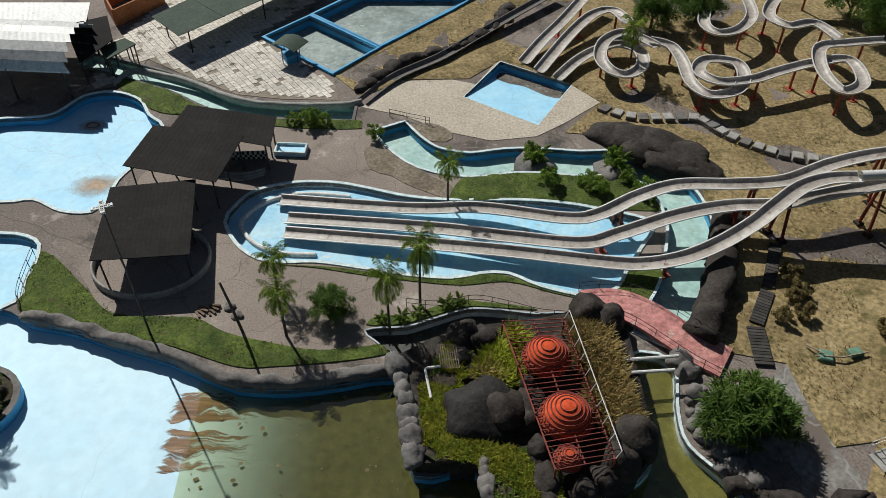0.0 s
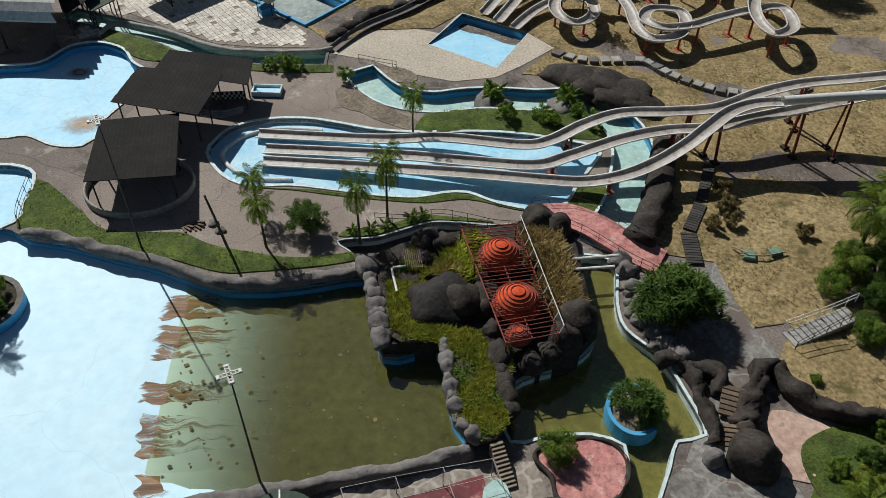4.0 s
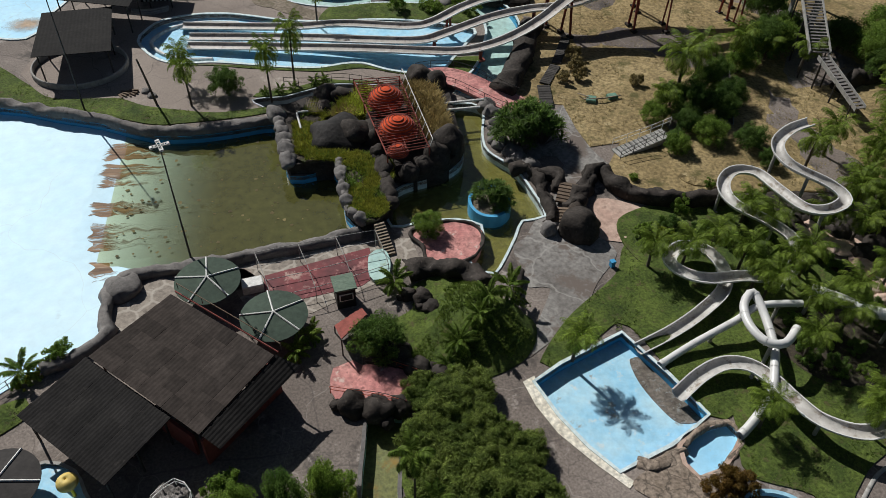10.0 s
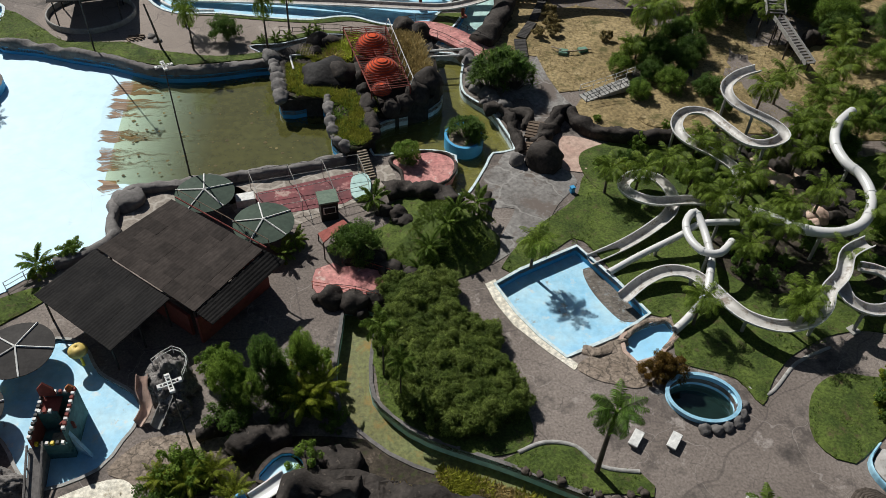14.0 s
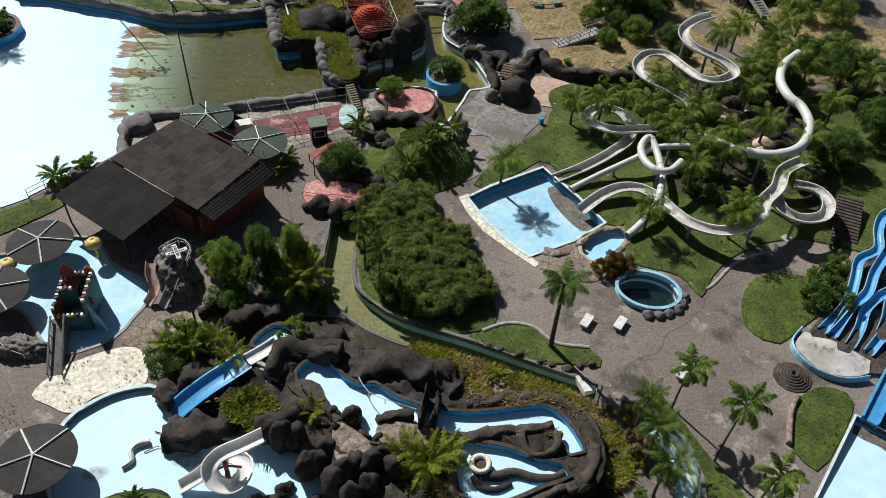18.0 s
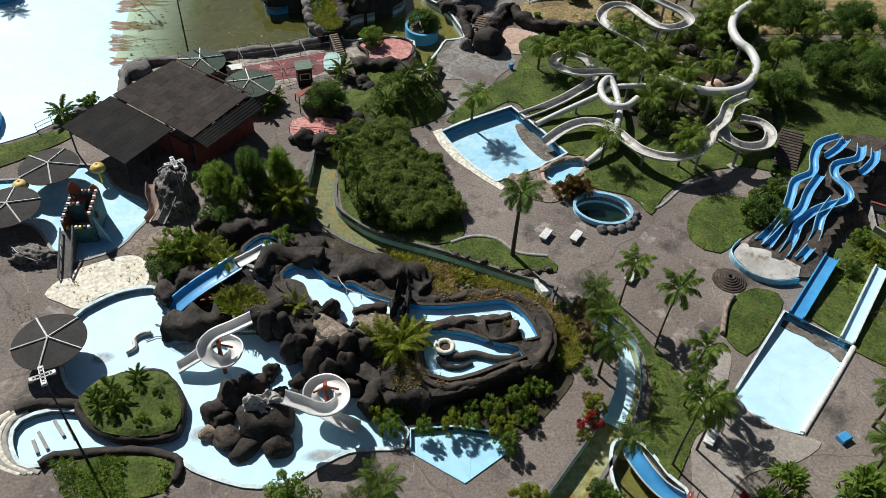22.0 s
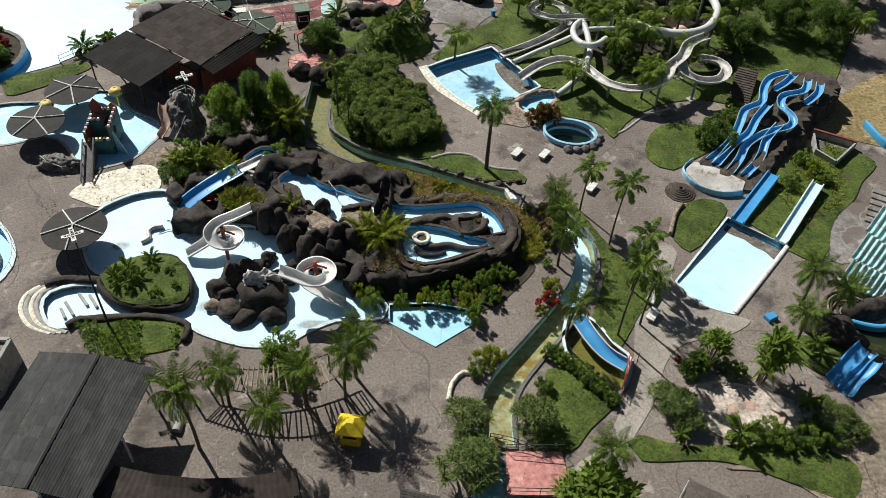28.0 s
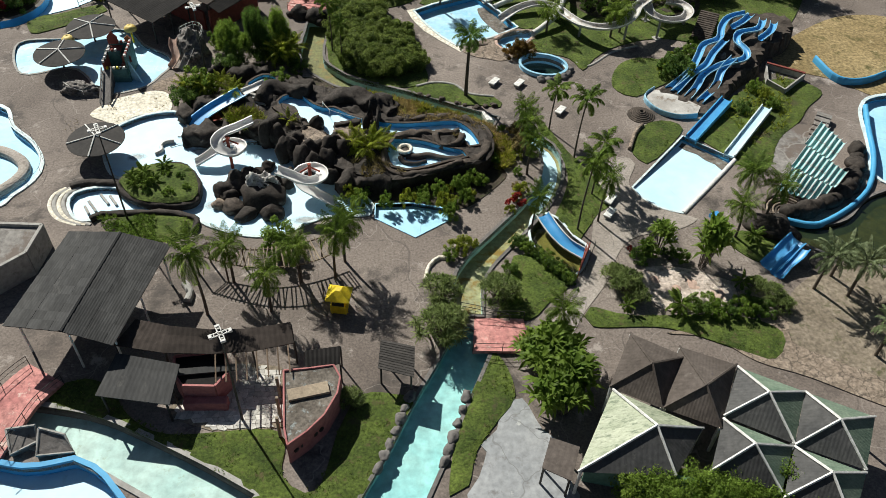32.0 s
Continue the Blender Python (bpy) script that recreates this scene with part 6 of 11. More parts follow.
# the dense grove on the hillside below the slide tower
trees([TREE2[0], TREE[0], TREE2[1]], with_r([(37.4, 37.2), (41.8, 38.4), (42.2, 33.0), (38.2, 31.6), (53.7, 49.1), (57.0, 50.9), (68.3, 46.9), (65.3, 50.6), (50.6, 46.0), (72.0, 52.0), (74.5, 44.0), (70.2, 36.4), (62.0, 27.6), (66.5, 28.4)],
                                           (1.6, 2.3, 2.0, 1.4, 2.8, 2.6, 3.2, 2.8, 2.0, 3.4, 3.0, 2.6, 1.9, 2.2)))
palms(QUEEN, 5.2, [(50.5, 27.5, 4.4), (62.2, 33.5, 4.6), (57.3, 26.5, 4.4), (51.4, 20.5, 4.2), (55.0, 20.2, 4.4), (49.7, 46.8, 5.0), (60.2, 30.4, 4.2), (63.8, 24.0, 4.2)], 0.85)
scatter([SHRUBD, SHRUB[1], SHRUBD], [(40.5, 6.8), (42.7, 5.8), (44.6, 4.3), (47.7, 6.1), (50.0, 5.5), (51.9, 4.0), (42.2, 2.6), (44.4, 2.1), (40.3, 4.0), (53.3, 3.1), (30.8, 19.3), (33.7, 20.3), (36.5, 19.1), (39.0, 17.3), (40.5, 15.6), (47.8, 8.0), (55.3, 7.7), (57.4, 6.7)], 0.55, 0.95, 0.1)

for x, y in [(-11.2, -28.5), (-10.2, -28.0), (-10.8, -29.4), (-9.8, -29.6), (-8.4, -26.9), (-9.1, -29.0)]:
    plant(CYCAD, x, y, 0.66, rng.uniform(0.6, 0.78), rng.uniform(0, 6))

# bushes south of the massif, along the canal and on the planted island
for i, (x, y) in enumerate([(20.0, -30.9), (20.7, -32.4), (18.5, -33.3), (19.1, -34.6), (16.6, -32.5), (15.0, -32.7), (13.0, -32.7), (10.4, -32.5), (9.7, -31.5), (18.1, -31.3), (21.5, -29.8)]):
    q = rng.uniform(0.5, 0.72)
    plant((SHRUB[0], SHRUB[1], SHRUBL)[i % 3], x, y, 0.0, q, rng.uniform(0, 6), q * rng.uniform(1.2, 1.6))
for i, (x, y) in enumerate([(26.4, -23.7), (26.6, -26.0), (26.3, -28.5), (25.8, -30.9), (25.6, -32.4), (25.6, -21.6)]):
    plant((STRAW, SHRUBL, SHRUB[0])[i % 3], x, y, 0.0, rng.uniform(0.4, 0.6), rng.uniform(0, 6))
scatter([SHRUBL, STRAW], [(12.7, -16.2), (15.0, -17.4), (17.2, -18.2), (19.0, -19.0), (20.6, -19.4), (22.4, -20.4), (23.6, -21.3), (14.0, -16.6), (18.2, -18.4), (21.6, -19.8), (24.4, -22.8), (24.9, -25.2)], 0.3, 0.45, 0.1)
scatter([SHRUBD, SHRUB[1]], [(24.8, -38.4), (25.5, -39.0), (26.2, -39.5), (27.1, -40.3), (27.7, -41.3), (28.1, -42.2), (28.7, -43.1)], 0.5, 0.65, 0.0)
scatter([SHRUB[0], SHRUB[1], SHRUBD], [(-9.6, -28.2), (-8.0, -28.0), (-6.6, -28.4), (-5.9, -30.0), (-7.4, -30.8), (-9.4, -30.6)], 0.3, 0.45, 0.5)

# ---- rocks ----
ROCK_MESH = []
for i in range(6):
    bm = bmesh.new()
    bmesh.ops.create_icosphere(bm, subdivisions=3, radius=1.0)
    for v in bm.verts:
        n = v.co.normalized()
        k = 1 + 0.30 * noise.noise(n * 1.3 + Vector((i * 7.0, 0, 0))) + 0.11 * noise.noise(n * 3.0 + Vector((0, i * 5.0, 0))) + 0.035 * noise.noise(n * 7 + Vector((0, 0, i)))
        v.co = n * k
    me = bpy.data.meshes.new("rock")
    bm.to_mesh(me)
    bm.free()
    me.polygons.foreach_set("use_smooth", [True] * len(me.polygons))
    ROCK_MESH.append(me)
ROCKS = {}
def rock(x, y, r, z=0.0, h=0.8, mat="rock", long=1.0, turn=None, label="smooth dark artificial boulder", group="artificial rocks", parent=None):
    i = rng.randrange(6)
    if (i, mat) not in ROCKS:
        me = ROCK_MESH[i].copy()
        me.materials.clear()
        me.materials.append(M[mat])
        ROCKS[(i, mat)] = me
    o = new("rock", ROCKS[(i, mat)])
    o.matrix_basis = Matrix.LocRotScale((x, y, z + r * h * 0.25), Euler((rng.uniform(-0.2, 0.2), rng.uniform(-0.2, 0.2), rng.uniform(0, 6.28) if turn is None else turn)), (r * long, r, r * h))
    if parent is not None:
        o.name = "stone"
        o.parent = parent
        o.matrix_parent_inverse = Matrix.Translation(-parent.location) if parent.type == "EMPTY" else parent.matrix_basis.inverted()
        return o
    return tagged(o, label, "rock", group)


def rock_row(pts, r, mat="rock_grey", z=0.0, h=0.9, gap=1.5, label="rounded grey artificial rock edging a pool", jitter=0.25):
    """Rocks side by side along a line."""
    c = spline([(x, y, 0) for x, y in pts], 0.3)
    run, last = 0.0, -9.0
    t = thing("rock_edging", label, "rock edging", c[0], "rock edgings")
    for i in range(1, len(c)):
        run += (c[i] - c[i - 1]).length
        if run - last >= r * gap:
            last = run
            d = c[i] - c[i - 1]
            k = r * rng.uniform(1 - jitter, 1 + jitter)
            rock(c[i].x, c[i].y, k, z, h * rng.uniform(0.8, 1.25), mat, rng.uniform(1.15, 1.6), math.atan2(d.y, d.x) + rng.uniform(-0.2, 0.2), parent=t)


def kerb(name, pts, w, h, mat, label, category="kerb", z=0.0, lumps=0.0, closed=False, kind="", step=0.5):
    """A low wall swept along a line, with uneven lumpy top where it is rockwork."""
    c = spline([(x, y, 0) for x, y in pts], step, closed)
    n = len(c)
    prof = [(-0.5, 0), (-0.54, 0.3), (-0.52, 0.6), (-0.42, 0.85), (-0.22, 0.97), (0, 1.0), (0.22, 0.97), (0.42, 0.85), (0.52, 0.6), (0.54, 0.3), (0.5, 0)]
    vs, fs = [], []
    for i, p in enumerate(c):
        d = (c[(i + 1) % n] - c[i - 1]) if closed else (c[min(i + 1, n - 1)] - c[max(i - 1, 0)])
        s = Vector((d.y, -d.x, 0)).normalized()
        for u, t in prof:
            k = 1 + lumps * (noise.noise((p.x * 0.7 + u, p.y * 0.7, t * 1.5)) + 0.5 * noise.noise((p.x * 1.9 + 3 * u, p.y * 1.9, t * 3.0)))
            q = Vector((p.x + s.x * u * w * k, p.y + s.y * u * w * k, z - 0.15 + (h + 0.15) * t * k))
            if lumps >= 0.3 and t > 0.2:
                q += noise.noise_vector(q * 0.75) * (0.55 * lumps * min(1.0, w)) + noise.noise_vector(q * 2.0) * (0.28 * lumps * min(1.0, w))
            vs.append(q)
    m = len(prof)
    for i in range(n if closed else n - 1):
        for k in range(m - 1):
            j = (i + 1) % n
            fs.append((i * m + k, j * m + k, j * m + k + 1, i * m + k + 1))
    if not closed:
        fs += [tuple(range(m)), tuple(reversed(range((n - 1) * m, n * m)))]
    ob = piece(name, vs, fs, mat, smooth=lumps > 0)
    return tagged(ob, label, category, kind=kind)


# rock walls of the wave pool
kerb("rock_wall", [(-36.1, 46.1), (-31.6, 45.1), (-27.8, 43.6), (-22.6, 41.9), (-19.2, 40.3), (-16.5, 39.2), (-11.9, 39.0), (-7.9, 39.7), (-3.6, 40.5)], 1.0, 0.75, "rock_grey", "lumpy grey rockwork wall edging the wave pool", "wall", 0.0, 0.35)
kerb("rock_wall", [(4.6, 21.7), (2.5, 21.1), (-1.5, 20.1), (-5.9, 19.5), (-8.4, 18.8), (-12.2, 18.4), (-14.3, 18.1), (-17.0, 16.8), (-16.8, 15.1), (-16.6, 12.4), (-16.1, 11.7), (-17.6, 9.6), (-20.6, 8.1)], 1.1, 0.8, "rock_grey", "lumpy grey rockwork wall edging the wave pool", "wall", 0.0, 0.35)
rock(*[(-16.0, 16.3)][0], 1.6, 0.1, 0.5, "rock_grey")
kerb("rock_wall", [(-39.4, 83.6), (-37.9, 86.5), (-31.1, 84.3), (-24.2, 80.2), (-18.7, 79.0), (-12.1, 79.0), (-9.5, 79.7)], 0.6, 0.5, "concrete", "low stained wall along the narrow canal", "wall", 0.0, 0.15)

# ---- the cage island ----
ISLE = [(-3.8, 39.3), (-3.3, 41.2), (-0.6, 42.9), (3.5, 44.2), (8.0, 44.9), (12.4, 46.2), (15.1, 46.0), (15.4, 41.9), (15.5, 35.0), (15.4, 32.0), (13.4, 29.7), (10.2, 28.7), (8.0, 29.0), (7.8, 23.9), (5.0, 22.2), (3.4, 24.3), (2.9, 31.0), (-2.0, 31.1)]
sheet("island", ISLE, 1.3, "rock", "raised rockwork island with overgrown top", "island", thick=3.2, grid=1.0, height=lambda x, y: 0.35 * noise.noise((x * 0.7, y * 0.7, 2.0)), holes=[])
IG = [[(-1.8, 37.7), (0.6, 38.4), (2.2, 36.8), (3.5, 32.3), (7.5, 32.3), (8.3, 29.1), (7.3, 22.9), (5.3, 21.6), (3.7, 23.2), (3.4, 30.2), (1.5, 31.1), (-1.3, 31.6)], [(-0.2, 41.9), (1.7, 42.2), (3.2, 39.2), (1.1, 38.1), (-1.0, 38.6)]]
for o in IG:
    sheet("lawn", sp2(o), 1.62, "soil", "soil under overgrown grass on the island", "earth", thick=0.3, grid=1.0, height=lambda x, y: 0.2 * noise.noise((x, y, 5.0)), holes=[])
tufts("grass", IG, 14, "leaf", "darker green weeds on the island", 1.6, 0.55, 19)
tufts("grass", IG, 60, "grass_lime", "tall bright weeds on the island", 1.6, 0.5, 8)
tufts("weeds", [[(2.9, 38.8), (4.2, 41.6), (5.4, 43.6), (6.8, 42.0), (6.6, 38.6), (4.5, 37.8)]], 170, "weed_bright", "bright lime-yellow bush of tall weeds on the island", 1.4, 1.3, 18)
tufts("dry_grass", [[(10.5, 43.9), (13.2, 44.3), (14.3, 35.4), (14.4, 33.5), (12.6, 32.7), (11.4, 35.2), (10.8, 39.6)], [(2.8, 38.6), (3.6, 39.6), (4.6, 38.4), (3.7, 37.6)]], 110, "weed_dry", "tall dry weeds on the island", 1.6, 1.2, 9)
rock_row([(-3.7, 39.9), (-2.9, 36.3), (-2.1, 31.1)], 0.8, "rock_grey", 1.2, gap=1.3)
rock_row([(2.9, 31.1), (3.2, 26.8), (3.8, 23.6), (4.9, 22.1)], 0.55, "rock_grey", 1.4, gap=1.3)
rock_row([(7.1, 32.6), (7.4, 27.7), (7.8, 23.9)], 0.85, "rock", 1.2, gap=1.3)
for x, y, r, k in ((*p, r, k) for p, r, k in zip([(4.6, 35.3), (3.0, 34.7), (6.5, 37.5), (6.8, 34.4), (6.9, 31.7), (14.0, 32.8), (12.6, 30.7), (12.4, 45.4), (13.8, 44.6), (1.7, 42.8), (3.4, 42.3), (1.4, 40.7), (11.2, 29.6), (9.7, 28.8)], (2.0, 1.4, 0.8, 0.8, 0.9, 1.9, 1.5, 1.7, 1.5, 1.5, 1.3, 1.0, 1.1, 1.0), (0.8, 0.8, 1.6, 1.6, 1.5, 1.1, 1.1, 0.9, 0.9, 0.8, 0.8, 0.8, 1.0, 1.0))):
    rock(x, y, r, 1.2, k)
tagged(piece("pipe", *tube_geo([(-0.2, 39.3, 1.95), (-1.2, 39.15, 1.95), (-1.4, 39.0, 1.95), (-1.3, 38.4, 1.95), (-0.9, 36.3, 1.9)], 0.11, 8), "white_paint"), "bent white plastic pipe lying on the island", "pipe")
t = thing("steel_grate", "tilted rusty steel grate panel on the island rocks", "grate", (0.4, 40.2, 1.9))
for k in range(9):
    piece("bar", *tube_geo([(-0.4 + 1.4 * k / 8, 41.2, 2.25), (-0.15 + 1.45 * k / 8, 39.2, 1.9)], 0.025, 5), "wood_pale", t)
for f in (0.0, 0.33, 0.66, 1.0):
    piece("cross_bar", *tube_geo([(-0.4 + 0.25 * f, 41.2 - 2.0 * f, 2.26 - 0.35 * f), (1.0 + 0.3 * f, 41.2 - 2.0 * f, 2.26 - 0.35 * f)], 0.025, 5), "wood_pale", t)
rock(2.9, 35.2, 2.9, 1.1, 0.55, "rock_black", 1.05, 0.1, label="huge smooth black boulder on the overgrown island")
rock(6.5, 35.6, 1.2, 1.2, 0.8, "rock", 1.9, 1.4)
t = thing("orange_dome_cage", "red steel cage of bars over ribbed orange domes", "play structure", (*[(8.5, 36.3)][0], 1.4))
CG = [Vector((x, y, 3.4)) for x, y in [(4.8, 42.7), (9.8, 43.0), (11.9, 30.1), (7.7, 29.3)]]
for k in range(31):
    f = k / 30
    dz = Vector((0, 0, rng.uniform(-0.12, 0.06)))
    piece("cross_bar", *tube_geo([CG[0].lerp(CG[3], f) + dz, CG[1].lerp(CG[2], f) - dz], 0.045, 6), "steel_maroon", t)
for g in (0.0, 0.5, 1.0):
    piece("long_beam", *tube_geo([CG[0].lerp(CG[1], g) + Vector((0, 0, -0.12)), CG[3].lerp(CG[2], g) + Vector((0, 0, -0.12))], 0.07, 6), "steel_maroon", t)
for f in (0, 0.33, 0.66, 1):
    for e in (CG[0].lerp(CG[3], f), CG[1].lerp(CG[2], f)):
        piece("post", *tube_geo([(e.x, e.y, 1.2), (e.x, e.y, 3.5)], 0.08, 6), "steel_maroon", t)
for f in [i / 9 for i in range(10)]:
    a = CG[1].lerp(CG[2], f)
    piece("railing_bar", *tube_geo([a, a + Vector((0.3, 0, 1.0))], 0.04, 5), "white_paint", t)
piece("railing", *tube_geo([CG[1] + Vector((0.3, 0, 1.0)), CG[2] + Vector((0.3, 0, 1.0))], 0.04, 5), "white_paint", t)
for (x, y), r in zip([(8.1, 39.6), (9.0, 34.0), (8.8, 30.6)], (1.9, 2.0, 1.05)):
    vs, fs = [], []
    n, m = 28, 12
    for j in range(m + 1):
        a = math.pi / 2 * j / m
        for i in range(n):
            b = 2 * math.pi * i / n
            vs.append((x + r * math.cos(a) * math.cos(b), y + r * math.cos(a) * math.sin(b), 2.5 + 0.9 * r * math.sin(a)))
    fs = [(j * n + i, j * n + (i + 1) % n, (j + 1) * n + (i + 1) % n, (j + 1) * n + i) for j in range(m) for i in range(n)]
    d = piece("dome", vs, fs, "orange", t, smooth=True)
    for j in (0.5, 1.7, 2.9, 4.1, 5.3, 6.5, 7.7, 9.0):
        a = math.pi / 2 * j / 11
        ring = [(x + r * 1.02 * math.cos(a) * math.cos(b), y + r * 1.02 * math.cos(a) * math.sin(b), 2.5 + 0.9 * r * 1.02 * math.sin(a)) for b in [k * 6.2832 / 28 for k in range(29)]]
        piece("hoop", *tube_geo(ring, 0.05, 5), "wall_red", d)
for a, b in zip([(14.5, 40.3), (14.5, 39.0)], [(18.9, 40.7), (18.3, 39.3)]):
    tagged(piece("beam", *tube_geo([(*a, 1.5), (*b, 1.5)], 0.14, 8), "white_paint"), "white steel beam spanning the green channel", "beam")
t = thing("planter", "round faded blue planter tub standing in the pond", "planter", (*[(17.1, 24.2)][0], -1))
px, py = [(17.3, 25.0)][0]
vs = [(px + r * math.cos(a) * (1.0), py + r * 1.15 * math.sin(a), z) for r, z in ((2.1, -1.2), (2.1, 0.5), (1.8, 0.5), (1.8, 0.2)) for a in [k * 6.2832 / 32 for k in range(32)]]
piece("tub_wall", vs, [(j * 32 + i, j * 32 + (i + 1) % 32, (j + 1) * 32 + (i + 1) % 32, (j + 1) * 32 + i) for j in range(3) for i in range(32)], "pool_blue", t)
piece("soil", vs[96:], [tuple(range(32))], "dirt", t)

# ---- slides ----
flume("racing_slide", [(61.9, 63.5, 8.2), (58.0, 63.4, 7.6), (55.4, 62.9, 7.2), (51.9, 61.9, 6.6), (47.0, 61.9, 6.0), (42.1, 62.2, 5.3), (37.5, 61.4, 4.7), (32.6, 59.6, 4.1), (27.7, 59.4, 3.8), (22.6, 59.8, 3.4), (18.8, 59.1, 2.6), (14.9, 57.7, 1.5), (11.7, 57.7, 1.0), (3.7, 59.8, 0.5), (-3.6, 60.2, 0.1), (-16.5, 62.0, -0.3)], 1.5, 0.4, posts=13.0, post_r=0.22, post_mat="steel_maroon")
flume("racing_slide", [(60.0, 58.7, 8.0), (57.2, 59.3, 7.7), (54.0, 59.5, 7.3), (48.9, 58.5, 6.6), (42.0, 57.6, 5.6), (36.2, 56.9, 4.8), (31.1, 56.5, 3.8), (26.6, 56.9, 3.2), (22.0, 56.3, 2.6), (16.6, 55.0, 1.5), (12.9, 54.2, 1.0), (6.2, 55.5, 0.6), (-1.3, 57.2, 0.2), (-15.4, 59.2, -0.3)], 1.5, 0.4, posts=13.0, post_r=0.22, post_mat="steel_maroon")
flume("racing_slide", [(38.0, 57.4, 6.2), (35.4, 57.6, 5.9), (32.9, 57.1, 5.3), (30.2, 55.4, 4.4), (28.2, 54.1, 3.6), (25.0, 52.6, 2.5), (21.5, 51.5, 1.7), (17.7, 51.4, 1.0), (13.2, 52.1, 0.8), (6.1, 53.6, 0.5), (-1.3, 54.9, 0.2), (-15.4, 57.1, -0.3)], 1.5, 0.4, posts=13.0, post_r=0.22, post_mat="steel_maroon")
flume("tube_slide", [(58.8, 56.7, 8.2), (57.1, 56.6, 8.0), (55.3, 56.3, 7.8), (52.2, 56.6, 7.5), (44.9, 57.2, 6.8), (38.0, 57.4, 6.2)], 0.95, 0.6, "slide_white", "slide_white", "white closed fibreglass slide tube on tall red posts", tube=True, posts=9.0, post_mat="steel_maroon")
flume("racing_slide", [(20.4, 103.2, 2.9), (16.0, 96.5, 1.8), (12.7, 92.1, 1.0), (10.1, 88.1, 0.3)], 1.5, 0.35)
flume("racing_slide", [(23.4, 93.4, 2.9), (22.2, 97.2, 2.5), (19.7, 97.0, 2.1), (16.4, 93.2, 1.4), (11.8, 86.0, 0.3)], 1.5, 0.35)
flume("curved_slide", [(26.0, 88.0, 2.5), (24.3, 90.0, 2.5), (22.4, 91.4, 2.4), (20.0, 89.5, 2.2), (19.0, 86.1, 2.0), (19.8, 83.3, 1.9), (21.8, 82.6, 1.7), (23.9, 84.8, 1.6), (24.2, 88.4, 1.5), (22.1, 90.5, 1.3), (19.2, 89.6, 1.0), (16.5, 87.4, 0.7), (13.9, 84.2, 0.3)], 1.45, 0.42, posts=5.0)
flume("curved_slide", [(47.6, 87.7, 3.8), (46.1, 91.4, 3.7), (42.8, 90.9, 3.6), (41.4, 94.2, 3.4), (43.9, 98.9, 3.4), (48.4, 102.4, 3.3), (54.0, 100.9, 3.2)], 1.45, 0.42, posts=5.0)
flume("curved_slide", [(53.5, 87.3, 3.6), (48.8, 87.0, 3.4), (45.1, 85.9, 3.4), (43.7, 80.9, 3.2), (44.6, 76.9, 3.1), (47.6, 78.8, 3.0), (47.9, 83.9, 2.9), (43.7, 83.4, 2.8), (39.2, 81.7, 2.7), (35.6, 80.2, 2.5), (31.6, 79.8, 2.5), (29.9, 82.2, 2.4), (31.5, 85.0, 2.3), (34.8, 84.3, 2.3), (35.0, 81.3, 2.2), (33.3, 78.4, 2.1), (30.2, 77.8, 2.0), (28.7, 80.4, 2.0), (28.7, 85.5, 2.0), (27.9, 88.5, 2.2), (25.6, 89.5, 2.4)], 1.45, 0.42, posts=5.0)
flume("curved_slide", [(39.8, 98.9, 3.4), (39.4, 94.6, 3.2), (37.1, 91.3, 3.0), (34.2, 90.6, 2.8), (33.1, 93.3, 2.7), (34.9, 99.1, 2.5)], 1.4, 0.42, posts=5.0)
flume("curved_slide", [(48.5, 26.7, 6.5), (46.2, 26.0, 6.2), (44.3, 24.2, 5.9), (44.6, 21.8, 5.5), (47.5, 19.2, 5.0), (48.2, 17.4, 4.7), (46.5, 16.5, 4.4), (44.6, 17.2, 4.1), (43.5, 20.1, 3.8), (42.5, 23.2, 3.5), (40.6, 23.9, 3.2), (39.1, 22.3, 2.9), (39.3, 19.9, 2.7), (41.8, 17.5, 2.4), (43.3, 15.2, 2.1), (42.5, 12.8, 1.9), (40.5, 11.1, 1.8), (37.5, 11.7, 1.6), (34.3, 11.8, 1.5), (32.4, 12.8, 1.4), (31.7, 14.5, 1.3), (33.4, 16.2, 1.2), (35.5, 15.6, 1.1), (36.3, 13.4, 1.0), (35.6, 11.1, 0.8), (33.1, 9.1, 0.5), (30.1, 7.4, 0.2), (26.8, 6.1, -0.2)], 1.12, 0.45, "slide_dirty", "slide_white", "white open fibreglass slide winding between palms", post_mat="concrete")
flume("tube_slide", [(28.0, 4.3, -0.1), (31.1, 5.7, 0.5), (35.0, 7.1, 1.4), (37.3, 8.0, 2.0), (40.6, 7.6, 2.4)], 0.62, 0.5, "slide_white", "slide_white", "white closed slide tube", tube=True, post_mat="concrete")
flume("tube_slide", [(38.9, 4.9, 2.6), (37.3, 3.5, 2.6), (35.9, 3.9, 2.5), (35.3, 5.8, 2.4), (35.7, 7.9, 2.4), (36.9, 9.0, 2.5), (37.2, 7.0, 2.0), (36.9, 3.9, 1.6), (36.3, 2.2, 1.3), (35.6, 0.6, 1.0), (34.2, -1.0, 0.7), (32.8, -2.2, 0.35), (31.9, -2.8, 0.1)], 0.72, 0.5, "slide_white", "slide_white", "white closed slide tube in a loop", tube=True, post_mat="concrete")
